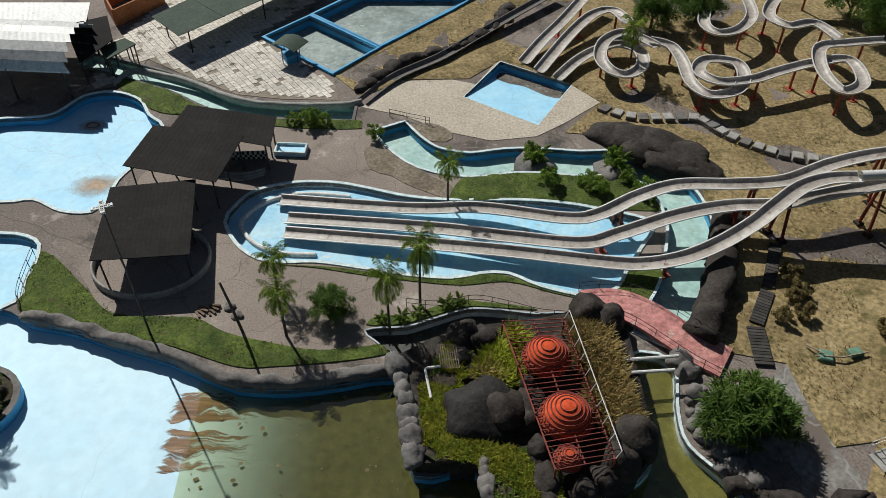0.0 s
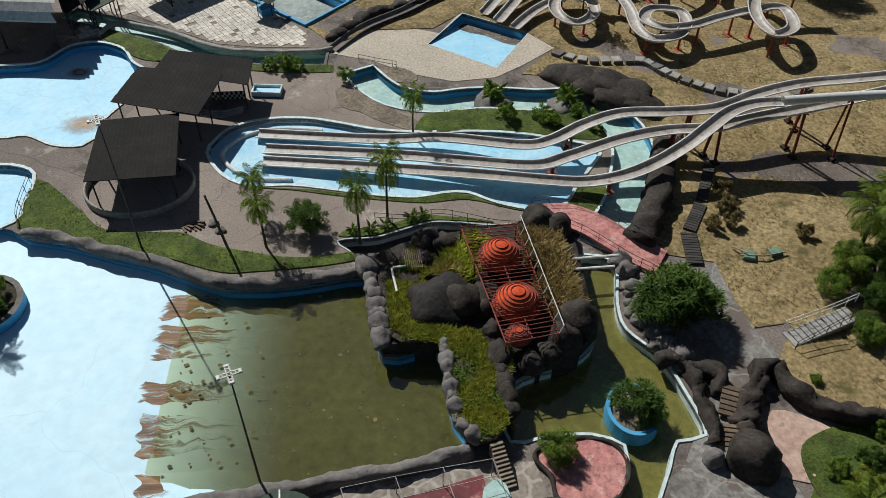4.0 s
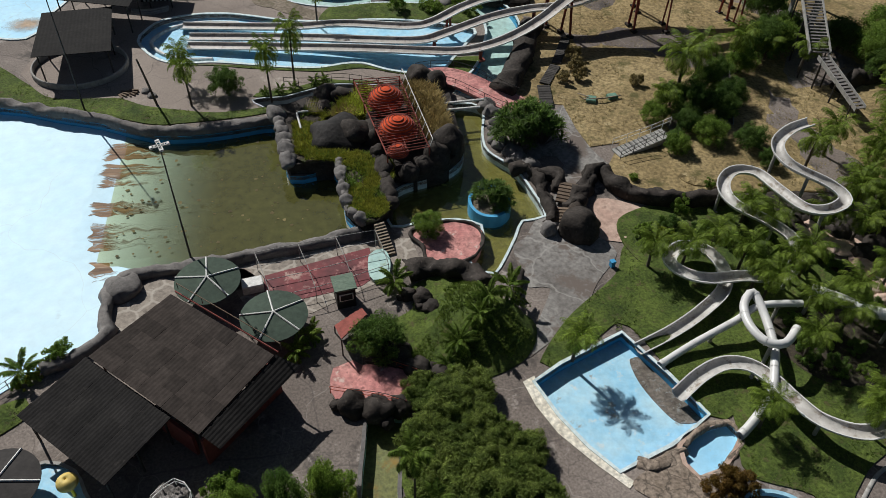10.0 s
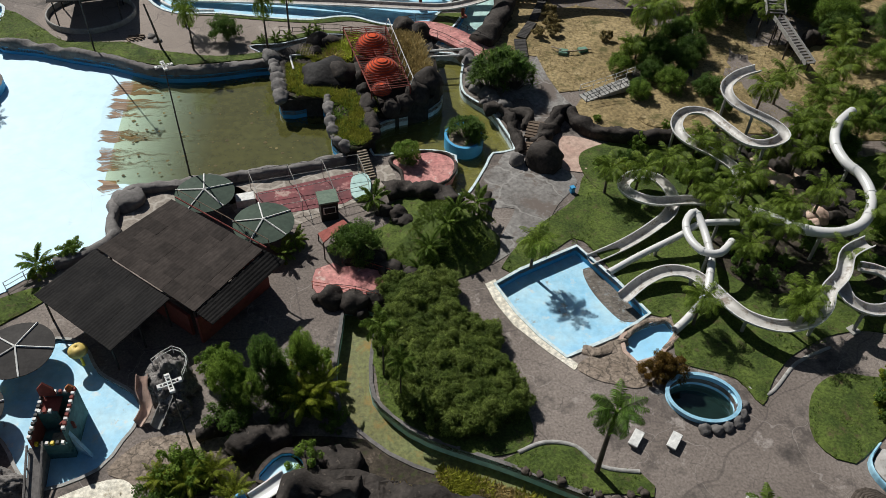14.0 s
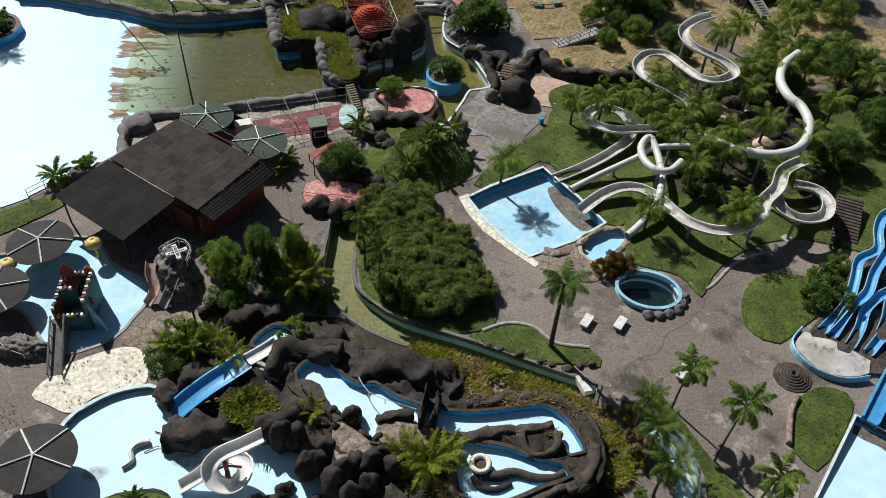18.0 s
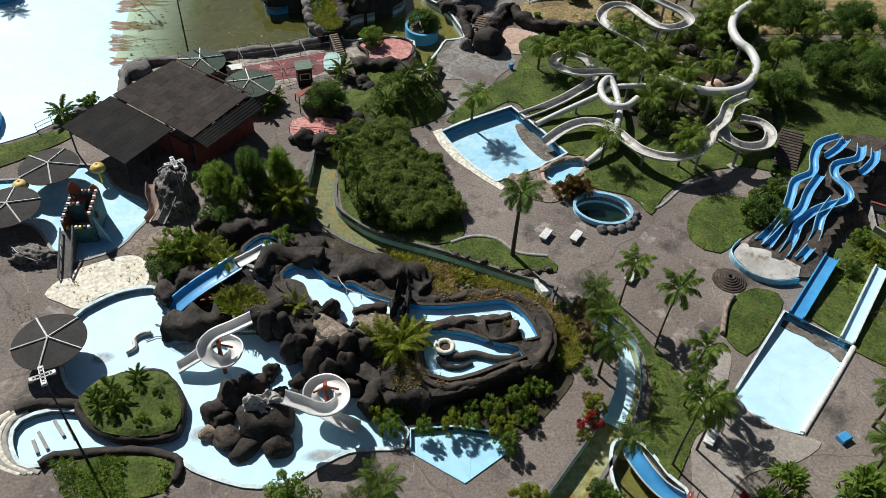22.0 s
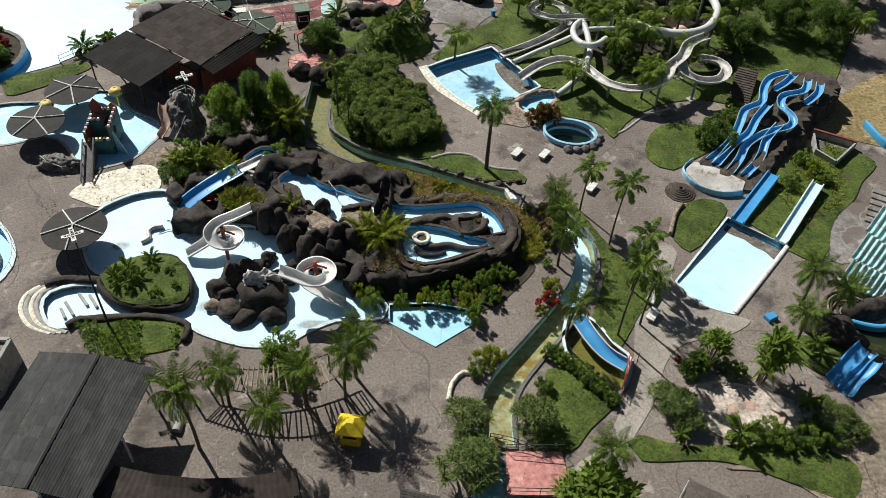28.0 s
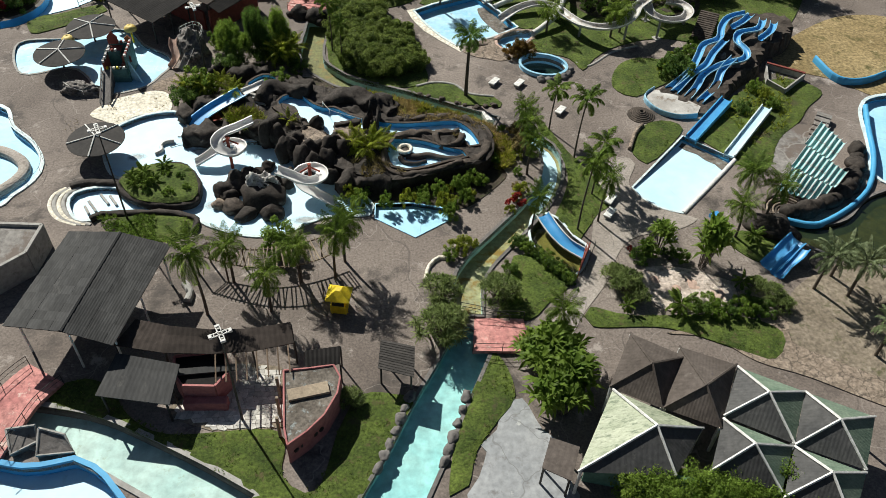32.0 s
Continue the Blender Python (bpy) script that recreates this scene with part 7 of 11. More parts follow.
flume("curved_slide", [(50.0, 2.6, 4.2), (47.8, 1.7, 3.8), (46.4, -0.4, 3.5), (44.7, -1.8, 3.1), (43.9, -3.2, 2.7), (42.3, -4.3, 2.3), (39.9, -4.4, 1.9), (37.7, -3.0, 1.6), (36.6, -1.0, 1.4), (35.8, 1.1, 1.2), (34.6, 2.8, 1.0), (32.8, 3.3, 0.8), (30.7, 2.6, 0.5), (28.6, 1.3, -0.1)], 1.2, 0.45, "slide_dirty", "slide_white", "white open fibreglass slide sweeping over the lawn", post_mat="concrete")
flume("tube_slide", [(57.0, 21.0, 4.6), (54.6, 19.0, 4.4), (53.1, 16.2, 4.2), (53.0, 13.5, 4.0), (53.8, 11.6, 3.8), (53.4, 8.7, 3.6), (51.3, 5.7, 3.4), (48.5, 4.7, 3.2), (45.8, 5.4, 3.0), (43.9, 7.0, 2.8), (41.8, 8.8, 2.6)], 0.98, 0.5, "slide_white", "slide_white", "white closed slide tube over pink rocks", tube=True, post_mat="concrete")
flume("curved_slide", [(46.2, -0.8, 3.0), (46.3, -2.6, 2.7), (47.9, -3.6, 2.4), (50.3, -3.1, 2.2), (51.8, -0.8, 2.0), (51.3, 1.1, 1.9), (49.7, 1.9, 1.8)], 1.12, 0.45, "slide_dirty", "slide_white", "white open fibreglass slide loop", post_mat="concrete")
SM = [(43.7, -15.9), (46.7, -13.0), (50.1, -9.5), (52.2, -6.9), (54.8, -5.1), (56.8, -2.2), (59.7, -0.8), (64.6, -3.0), (62.6, -6.9), (59.2, -9.0), (57.2, -12.0), (54.4, -14.2), (51.4, -17.1), (49.4, -19.3), (47.2, -19.1), (45.7, -17.2)]
lo, hi = Vector([(45.6, -16.0)][0]), Vector([(61.2, -3.4)][0])
def slope(x, y):
    f = (Vector((x, y)) - lo).dot(hi - lo) / (hi - lo).length_squared
    return 2.1 * max(0.0, min(1.0, f)) + 0.35 * noise.noise((x * 0.7, y * 0.7, 6.0))
sheet("slide_mound", sp2(SM, 0.7), 0.3, "rock_warm", "brown rockwork mound under the blue slides", "rock mound", thick=0.6, grid=0.7, height=slope)
for lane in ([(58.3, -2.9, 2.9), (55.9, -3.6, 2.7), (54.4, -5.4, 2.5), (53.4, -7.6, 2.2), (51.3, -8.6, 2.0), (50.1, -10.5, 1.6), (48.4, -12.9, 1.1), (45.5, -15.1, 0.3)], [(54.1, -8.0, 2.3), (52.1, -10.0, 1.8), (50.6, -12.0, 1.4), (48.6, -13.3, 1.0), (46.2, -15.6, 0.3)],
             [(59.8, -4.4, 2.9), (58.6, -6.3, 2.7), (56.1, -6.9, 2.5), (55.3, -8.5, 2.3), (55.9, -10.1, 2.1), (55.3, -11.4, 1.8), (52.5, -12.0, 1.4), (50.1, -13.3, 1.0), (48.7, -15.2, 0.6), (47.3, -16.7, 0.2)], [(60.9, -5.2, 2.9), (60.0, -6.8, 2.7), (58.3, -8.1, 2.4)], [(54.2, -11.1, 1.8), (52.3, -12.9, 1.3), (51.3, -14.6, 0.7), (50.5, -15.6, 0.3)], [(58.7, -3.3, 2.9), (57.3, -4.6, 2.7), (55.8, -5.5, 2.5)], [(50.0, -16.3, 0.7), (48.4, -17.6, 0.3)]):
    flume("blue_slide", lane, 0.8, 0.35, "slide_blue", "slide_pale", "bright blue body slide set in rockwork", post_mat="rock_grey", posts=4.0, post_r=0.25)
flume("blue_slide", [(-1.7, -16.6, 1.8), (-2.85, -17.4, 1.6), (-4.5, -18.3, 1.1), (-5.9, -19.1, 0.5), (-7.1, -19.9, -0.15)], 1.7, 0.45, "slide_blue", "slide_blue", "short wide blue slide into the leisure pool")
flume("blue_slide", [(27.6, -35.1, 0.3), (28.4, -37.1, 0.0), (29.4, -38.6, -0.3), (30.8, -39.6, -0.6)], 1.3, 0.4, "slide_blue", "slide_white", "blue slide lying in the side channel", posts=0)
flume("spiral_slide", [(0.4, -24.8, 4.2), (-1.1, -25.2, 3.7), (-2.5, -25.6, 3.3), (-3.1, -26.3, 2.9), (-2.7, -27.1, 2.5), (-1.7, -27.3, 2.2), (-1.1, -26.5, 1.9), (-1.1, -25.3, 1.6), (-2.0, -24.5, 1.3), (-3.1, -24.5, 1.0), (-4.1, -25.3, 0.6), (-5.7, -25.8, -0.2)], 1.05, 0.45, "slide_white", "slide_white", "white spiral slide with red centre post", posts=0, step=0.22)
flume("spiral_slide", [(3.0, -31.7, 3.6), (4.1, -32.0, 3.3), (5.2, -32.4, 3.0), (6.2, -32.3, 2.7), (7.0, -31.4, 2.4), (6.9, -30.1, 2.1), (6.0, -29.2, 1.8), (5.0, -29.3, 1.5), (4.7, -30.0, 1.2), (5.2, -30.8, 0.8), (6.7, -31.7, 0.4), (8.2, -32.1, -0.3)], 1.05, 0.45, "slide_white", "slide_white", "white spiral slide with red centre post", posts=0, step=0.22)
for x, y in [(-2.1, -26.1), (5.9, -30.5)]:
    tagged(piece("slide_tower_post", *join_geo([tube_geo([(x, y, -0.6), (x, y, 3.6)], 0.16, 8), tube_geo([(x - 0.9, y, 2.6), (x, y, 3.2), (x + 0.9, y + 0.3, 2.4)], 0.09, 6), tube_geo([(x, y - 0.9, 2.3), (x, y, 2.9), (x, y + 0.9, 2.7)], 0.09, 6)]), "steel_red"), "red steel centre post with arms carrying a spiral slide", "post")

# straight blue chute and white chute into the ramp pool
def ramp(name, a, b, z0, z1, w, mat, wall, label):
    a, b = Vector((*a, z0)), Vector((*b, z1))
    d = (b - a)
    s = Vector((d.y, -d.x, 0)).normalized() * (w / 2)
    t = thing(name, label, "water slide", (a.x, a.y, 0), "water slides")
    dn = Vector((0, 0, -0.25))
    piece("chute_floor", [a - s, a + s, b + s, b - s, a - s + dn, a + s + dn, b + s + dn, b - s + dn], [(0, 1, 2, 3), (4, 7, 6, 5), (0, 4, 5, 1), (1, 5, 6, 2), (2, 6, 7, 3), (3, 7, 4, 0)], mat, t)
    for sg in (-1, 1):
        e = s * sg
        f = e * (1 + 0.12 / (w / 2))
        up = Vector((0, 0, 0.28))
        lo = Vector((0, 0, -z1 - 0.3))
        piece("chute_wall", [a + e + up, a + f + up, b + f + up, b + e + up, Vector((*(a + e).xy, -0.2)), Vector((*(a + f).xy, -0.2)), Vector((*(b + f).xy, -0.2)), Vector((*(b + e).xy, -0.2))], [(0, 1, 2, 3), (4, 7, 6, 5), (0, 4, 5, 1), (1, 5, 6, 2), (2, 6, 7, 3), (3, 7, 4, 0)], wall, t)
    return t


ramp("chute", (45.6, -23.8), (51.4, -17.7), 0.28, 0.8, 1.05, "slide_blue", "pool_blue", "wide straight blue water chute")
ramp("chute", (48.8, -26.7), (55.5, -19.2), 0.28, 0.7, 0.95, "pool_white", "pool_rim", "straight white water chute")
kerb("pool_ledge", [(49.3, -27.2), (45.4, -31.1), (41.5, -34.9)], 0.4, 0.22, "white_paint", "broad white ledge along the ramp pool", "kerb")
# landing tray of the blue slides
sheet("landing_tray", sp2([(42.7, -16.1), (44.0, -14.9), (45.7, -15.6), (47.2, -16.9), (48.4, -18.2), (47.7, -19.4), (45.6, -19.6), (43.7, -18.7)]), 0.35, "slide_dirty", "dirty pale landing tray below the blue slides", "pool", thick=0.6, holes=[])
kerb("tray_wall", [(44.1, -14.5), (42.7, -15.8), (42.6, -17.3), (43.6, -19.0), (45.4, -19.9), (47.5, -19.8)], 0.2, 0.6, "slide_pale", "curved pale blue wall of the landing tray", "wall")

# ---- round parasols ----
def parasol(x, y, r, mat, label, h=1.95, ribs=5, rise=0.4, z=0.0, turn=0.3):
    t = thing("parasol", label, "parasol", (x, y, z), "round parasols")
    n = ribs * 6
    for k in range(ribs):
        vs = [(x, y, z + h + rise)]
        for j in range(1, 5):
            f = j / 4
            for i in range(7):
                a = turn + (k + i / 6) * 2 * math.pi / ribs
                sag = -0.05 * math.sin(math.pi * i / 6) * f
                vs.append((x + r * f * math.cos(a), y + r * f * math.sin(a), z + h + rise * (1 - f) + sag))
        m = 7
        fs = [(0, 1 + i, 2 + i) for i in range(6)]
        fs += [(1 + j * m + i, 1 + (j + 1) * m + i, 2 + (j + 1) * m + i, 2 + j * m + i) for j in range(3) for i in range(6)]
        o = len(vs)
        vs += [(a, b, c - 0.05) for a, b, c in vs]
        fs += [tuple(q + o for q in reversed(f)) for f in fs]
        panel = piece("canopy_panel", vs, fs, mat, t)
        a = turn + k * 2 * math.pi / ribs
        piece("rib", *tube_geo([(x, y, z + h + rise + 0.05), (x + r * 0.5 * math.cos(a), y + r * 0.5 * math.sin(a), z + h + rise * 0.5 + 0.05), (x + r * math.cos(a), y + r * math.sin(a), z + h + 0.05)], 0.075, 5), "white_paint", panel)
    piece("pole", *tube_geo([(x, y, z - 0.1), (x, y, z + h + rise)], 0.11, 8), "steel_dark", t)
    return t


for i, (x, y) in enumerate([(-8.3, 15.2), (-2.6, 10.8)]):
    parasol(x, y, 2.75, "canvas_green", "large round dark green parasol with white ribs", turn=0.45 + 0.1 * i)
for i, (x, y) in enumerate([(-15.2, -23.9), (-20.3, -2.6), (-22.5, -8.2)]):
    parasol(x, y, 2.75, "canvas_black", "large round black parasol with pale ribs", turn=0.9 + 0.35 * i)

# ---- roofs and buildings ----
def quad_roof(t, name, P, mat, waves=22, amp=0.05, thick=0.08, rows=4, over=0.04, cols=1):
    """Corrugated sheets over four 3D corners: rows of sheets, each lapping the next; ridges run from side 0-1 to 3-2."""
    A, B, C, D = [Vector(p) for p in P]
    n = (B - A).cross(D - A).normalized()
    n = n if n.z > 0 else -n
    rnd = random.Random(rows * 31 + waves)
    for r in range(rows):
        f0, f1 = r / rows, min(1.0, (r + 1) / rows + 0.015)
        for q in range(cols):
            vs, fs = [], []
            k = max(2, waves * 2 // cols)
            g0, g1 = q / cols, min(1.0, (q + 1) / cols + (0.004 if cols > 1 else 0.0))
            proud = (q % 2) * 0.014 + rnd.uniform(0, 0.012) if cols > 1 else 0.0
            for f, lift in ((f0, over), (f1, 0.0)):
                a, b = A.lerp(D, f), B.lerp(C, f)
                for i in range(k + 1):
                    vs.append(a.lerp(b, g0 + (g1 - g0) * i / k) + n * (lift + proud + (amp if i % 2 else 0.0)))
            m = k + 1
            fs = [(i, i + 1, m + i + 1, m + i) for i in range(k)]
            o = len(vs)
            vs += [v - n * thick for v in vs]
            fs += [tuple(w + o for w in reversed(f)) for f in fs]
            fs += [(i, o + i, o + i + 1, i + 1) for i in range(k)] + [(m + i, m + i + 1, o + m + i + 1, o + m + i) for i in range(k)]
            fs += [(0, m, o + m, o), (k, o + k, o + m + k, m + k)]
            piece(name, vs, fs, mat, t)


def wall_run(t, pts, h, mat, w=0.18, name="wall", z=0.0, closed=False):
    n = len(pts)
    for i in range(n if closed else n - 1):
        a, b = Vector(pts[i][:2]), Vector(pts[(i + 1) % n][:2])
        d = b - a
        piece(name, *box_geo(0, d.length, -w / 2, w / 2, z, z + h, math.atan2(d.y, d.x), a, 0.02), mat, t)


def posts_for(t, P, mat="steel_dark", r=0.09, z=0.0):
    for p in P:
        piece("post", *tube_geo([(p[0], p[1], z - 0.1), (p[0], p[1], p[2] - 0.03)], r, 8), mat, t)


def lerp3(P, u, v):
    A, B, C, D = [Vector(p) for p in P]
    return A.lerp(B, u).lerp(D.lerp(C, u), v)


def pavilion(P, label, mat="roof_dark", waves=20, rows=5, name="pavilion", frame_mat="steel_dark", amp=0.012, cols=1):
    c = sum((Vector(p) for p in P), Vector()) / 4
    t = thing(name, label, "pavilion", (c.x, c.y, 0))
    quad_roof(t, "roof_sheet", P, mat, waves, amp, rows=rows, cols=cols)
    posts_for(t, [lerp3(P, u, v) for u in (0.06, 0.94) for v in (0.06, 0.5, 0.94)], frame_mat)
    for v in (0.06, 0.5, 0.94):
        piece("beam", *tube_geo([lerp3(P, 0.02, v) - Vector((0, 0, 0.12)), lerp3(P, 0.98, v) - Vector((0, 0, 0.12))], 0.08, 6), frame_mat, t)
    return t


pavilion([(-31.8, 59.5, 3.6), (-24.0, 61.0, 3.4), (-22.1, 50.3, 3.6), (-30.6, 49.5, 3.6)], "black corrugated flat pavilion roof with holes on thin posts", rows=6)
pavilion([(-30.0, 69.0, 4.2), (-20.3, 67.2, 4.2), (-21.8, 60.1, 3.8), (-31.5, 62.7, 3.8)], "black corrugated pavilion roof on posts", rows=5)
pavilion([(-27.7, 73.7, 3.6), (-17.7, 71.4, 3.6), (-17.6, 66.4, 3.4), (-28.7, 69.5, 3.4)], "black corrugated pavilion roof on posts", rows=4)
px, py = [(-26.9, 52.9)][0]
kerb("bar_counter", [(px + 5.3 * math.cos(a), py + 4.6 * math.sin(a)) for a in [k * 0.35 for k in range(18)]], 0.3, 0.7, "concrete", "low round concrete wall of the bar under the roof", "wall", closed=True)
t = thing("shed", "warehouse with curved pale metal vault roof above a dark open front", "shed", (-49.0, 85.5, 0))
arc = [Vector((-49.0, 85.6 - 5.2 * math.cos(a), 3.2 + 3.2 * math.sin(a))) for a in [0.25 + k * (math.pi - 0.5) / 9 for k in range(10)]]
for a, b in zip(arc, arc[1:]):
    quad_roof(t, "roof_sheet", [(-58.0, b.y + 0.6, b.z), (-43.2, b.y - 0.6, b.z), (-42.6, a.y - 0.6, a.z), (-58.0, a.y + 0.6, a.z)], "roof_metal", 26, 0.01, rows=1, cols=7)
for x in (-57.0, -50.0, -43.6):
    for p in (arc[0], arc[-1]):
        piece("post", *tube_geo([(x, p.y, -0.1), (x, p.y, p.z)], 0.14, 8), "steel_dark", t)
    piece("truss", *tube_geo([(x, p.y, p.z - 0.2) for p in arc], 0.1, 6), "steel_dark", t)
piece("edge_beam", *tube_geo([(-58.0, arc[0].y + 0.6, arc[0].z - 0.12), (-42.6, arc[0].y - 0.6, arc[0].z - 0.12)], 0.12, 6), "white_paint", t)
t = pavilion([(-60.3, 94.8, 5.0), (-44.6, 94.8, 5.0), (-44.0, 89.8, 4.0), (-58.2, 89.0, 4.0)], "pale striped metal shed roof", "roof_metal", 24, 3, "shed")
pavilion([(-46.6, 90.4, 4.2), (-42.1, 92.9, 4.2), (-40.1, 88.0, 3.6), (-42.5, 82.8, 3.4)], "dark broken roof with red trim", "roof_dark", 10, 3, "shed")
pavilion([(-37.1, 94.2, 3.4), (-32.6, 89.6, 3.2), (-14.7, 109.7, 3.2), (-21.7, 114.5, 3.6)], "long dark green curved roof beside the plaza", "canvas_green", 20, 4, "shed")
pavilion([(-42.0, 87.8, 2.6), (-39.4, 89.8, 2.8), (-37.6, 88.4, 2.8), (-40.2, 85.1, 2.6)], "small dark arched canopy", "canvas_green", 6, 2, "canopy")
px, py = [(-19.0, 89.3)][0]
t = thing("guard_booth", "small dark booth with arched roof and blue base beside the basin", "booth", (px, py, 0))
piece("base", *box_geo(-0.9, 0.9, -0.9, 0.9, 0, 1.1, 0.5, (px, py), 0.05), "pool_blue", t)
for a in range(4):
    piece("post", *tube_geo([(px + 1.3 * math.cos(a * 1.57 + 0.8), py + 1.3 * math.sin(a * 1.57 + 0.8), 0), (px + 1.3 * math.cos(a * 1.57 + 0.8), py + 1.3 * math.sin(a * 1.57 + 0.8), 2.3)], 0.06, 6), "steel_dark", t)
vs = [(px + x * 0.88 + y * 0.48, py - x * 0.48 + y * 0.88, 2.3 + 0.55 * math.cos(x / 1.8 * 1.4)) for y in (-1.5, 1.5) for x in [-1.8 + 0.4 * i for i in range(10)]]
piece("roof", vs + [(a, b, c - 0.08) for a, b, c in vs], [(i, i + 1, 11 + i, 10 + i) for i in range(9)] + [(20 + i, 30 + i, 31 + i, 21 + i) for i in range(9)] + [(i, 20 + i, 21 + i, i + 1) for i in range(9)] + [(10 + i, 11 + i, 31 + i, 30 + i) for i in range(9)], "canvas_green", t)


# restaurant with two dark roofs
RA = [(-10.3, 11.5, 4.4), (-2.0, 4.7, 4.4), (-6.9, -1.2, 3.8), (-15.7, 6.3, 3.8)]
RB = [(-16.0, 6.5, 3.5), (-9.0, 0.6, 3.5), (-12.8, -4.1, 3.1), (-19.9, 2.0, 3.1)]
t = pavilion(RA, "large restaurant with dark sheet roof and red walls", "roof_brown", 36, 6, "restaurant", amp=0.012, cols=9)
wall_run(t, [RA[1], RA[2]], 3.0, "wall_red", 0.25)
wall_run(t, [RA[0], RA[1]], 2.6, "wall_red", 0.25)
wall_run(t, [lerp3(RA, 0.1, 0.98), lerp3(RA, 0.9, 0.98)], 2.4, "wall_red", 0.25)
RC = [(-1.9, 4.8, 4.3), (-0.2, 4.2, 3.5), (-5.5, -2.1, 3.2), (-6.8, -1.2, 3.7)]
quad_roof(t, "lean_to_sheet", RC, "roof_dark", 6, 0.02, rows=9)
piece("gutter", *tube_geo([Vector(RA[0]) + Vector((0.3, 0.3, 0)), Vector(RA[1]) + Vector((0.3, 0.3, 0))], 0.08, 6), "wall_red", t)
rail_line = [Vector(RA[0]).lerp(Vector(RA[1]), f) + Vector((0.5, 0.5, 0)) for f in (0, 0.25, 0.5, 0.75, 1)]
piece("edge_rail", *tube_geo([p + Vector((0, 0, 0.7)) for p in rail_line], 0.04, 5), "wood", t)
for p in rail_line:
    piece("rail_post", *tube_geo([p, p + Vector((0, 0, 0.7))], 0.03, 5), "wood", t)
pavilion(RB, "black corrugated canopy roof beside the restaurant", "roof_dark", 32, 5, amp=0.02, cols=8)

# big open hall, curved bar roof, pink bar
HL = [(-13.6, -39.1, 4.0), (-9.0, -40.3, 4.9), (-11.3, -50.5, 4.9), (-16.1, -49.0, 4.0)]
HR = [(-9.0, -40.3, 4.9), (-5.0, -41.1, 4.0), (-7.6, -51.3, 4.0), (-11.3, -50.5, 4.9)]
t = thing("open_hall", "large open hall with dark corrugated gable roof on pale posts", "pavilion", (HL[1][0], HL[1][1] - 6, 0))
quad_roof(t, "roof_sheet", HL, "roof_slate", 20, 0.012, rows=12, cols=5)
quad_roof(t, "roof_sheet", HR, "roof_slate", 20, 0.012, rows=12, cols=5)
rg = [Vector(HL[1]) + Vector((0, 0, 0.13)), Vector(HL[2]) + Vector((0, 0, 0.13))]
wl, wr = [(lerp3(HL, 0.97, v) + Vector((0, 0, 0.09))) for v in (0, 1)], [(lerp3(HR, 0.035, v) + Vector((0, 0, 0.09))) for v in (0, 1)]
piece("ridge_cap", [wl[0], rg[0], wr[0], wl[1], rg[1], wr[1]] + [p - Vector((0, 0, 0.12)) for p in (wl[0], rg[0], wr[0], wl[1], rg[1], wr[1])], [(0, 3, 4, 1), (1, 4, 5, 2), (0, 1, 7, 6), (1, 2, 8, 7), (3, 9, 10, 4), (4, 10, 11, 5), (0, 6, 9, 3), (2, 5, 11, 8)], "roof_slate", t)
posts_for(t, [lerp3(HL, 0.12, v) for v in (0.08, 0.92)] + [lerp3(HR, 0.9, v) for v in (0.08, 0.5, 0.92)] + [lerp3(HR, 0.05, 0.96)], "white_paint", 0.09)
for v in (0.03, 0.35, 0.65, 0.97):
    piece("beam", *tube_geo([lerp3(HL, 0.02, v) - Vector((0, 0, 0.15)), lerp3(HL, 0.98, v) - Vector((0, 0, 0.15)), lerp3(HR, 0.98, v) - Vector((0, 0, 0.15))], 0.1, 6), "steel_dark", t)
t = thing("curved_bar", "curved bar shelter with dark corrugated roof", "bar", (*[(-1.6, -49.0)][0], 0))
N = [Vector(p) for p in [(-6.7, -48.3, 3.3), (-4.0, -49.1, 3.3), (-1.0, -49.6, 3.3), (2.0, -49.7, 3.3), (5.1, -49.2, 3.3)]]
S = [Vector(p) for p in [(-8.0, -50.5, 3.0), (-4.2, -51.4, 3.0), (-0.7, -51.7, 3.0), (2.3, -51.6, 3.0), (5.4, -51.0, 3.0)]]
for i in range(4):
    quad_roof(t, "roof_sheet", [N[i], N[i + 1], S[i + 1], S[i]], "roof_brown", 8, 0.02, rows=3)
posts_for(t, [N[0].lerp(S[0], 0.1), N[2].lerp(S[2], 0.1), N[4].lerp(S[4], 0.1)] + [S[i] + Vector((0, 0.3, 0)) for i in range(5)], "steel_dark", 0.08)
for i in range(2, 4):
    for f in (0.1, 0.35, 0.6, 0.85):
        a = S[i].lerp(S[i + 1], f)
        piece("rafter", *tube_geo([a + Vector((0, 0.2, -0.05)), a + Vector((0.3, -2.4, -0.3))], 0.06, 5), "wood", t)
pavilion([(-7.7, -51.1, 2.8), (-2.9, -52.4, 2.8), (-3.2, -55.7, 2.5), (-8.6, -54.6, 2.5)], "small dark corrugated lean-to roof", "roof_slate", 16, 4)
t = thing("pink_bar", "small pink-walled bar with open counter", "bar", (*[(-1.6, -52.8)][0], 0))
PB = [(-3.6, -51.1), (0.1, -50.8), (0.5, -52.9), (-0.3, -54.0), (-2.7, -53.8), (-3.4, -52.7)]
wall_run(t, PB, 2.2, "wall_pink", 0.2, closed=True)
piece("counter", *box_geo(-1.6, 1.6, -0.35, 0.35, 0, 1.0, -0.05, [(-1.1, -54.4)][0], 0.04), "wall_pink", t)
piece("shelf", *box_geo(-2.4, 2.4, -0.3, 0.3, 2.2, 2.3, 0.05, [(-1.2, -52.6)][0], 0.02), "roof_slate", t)
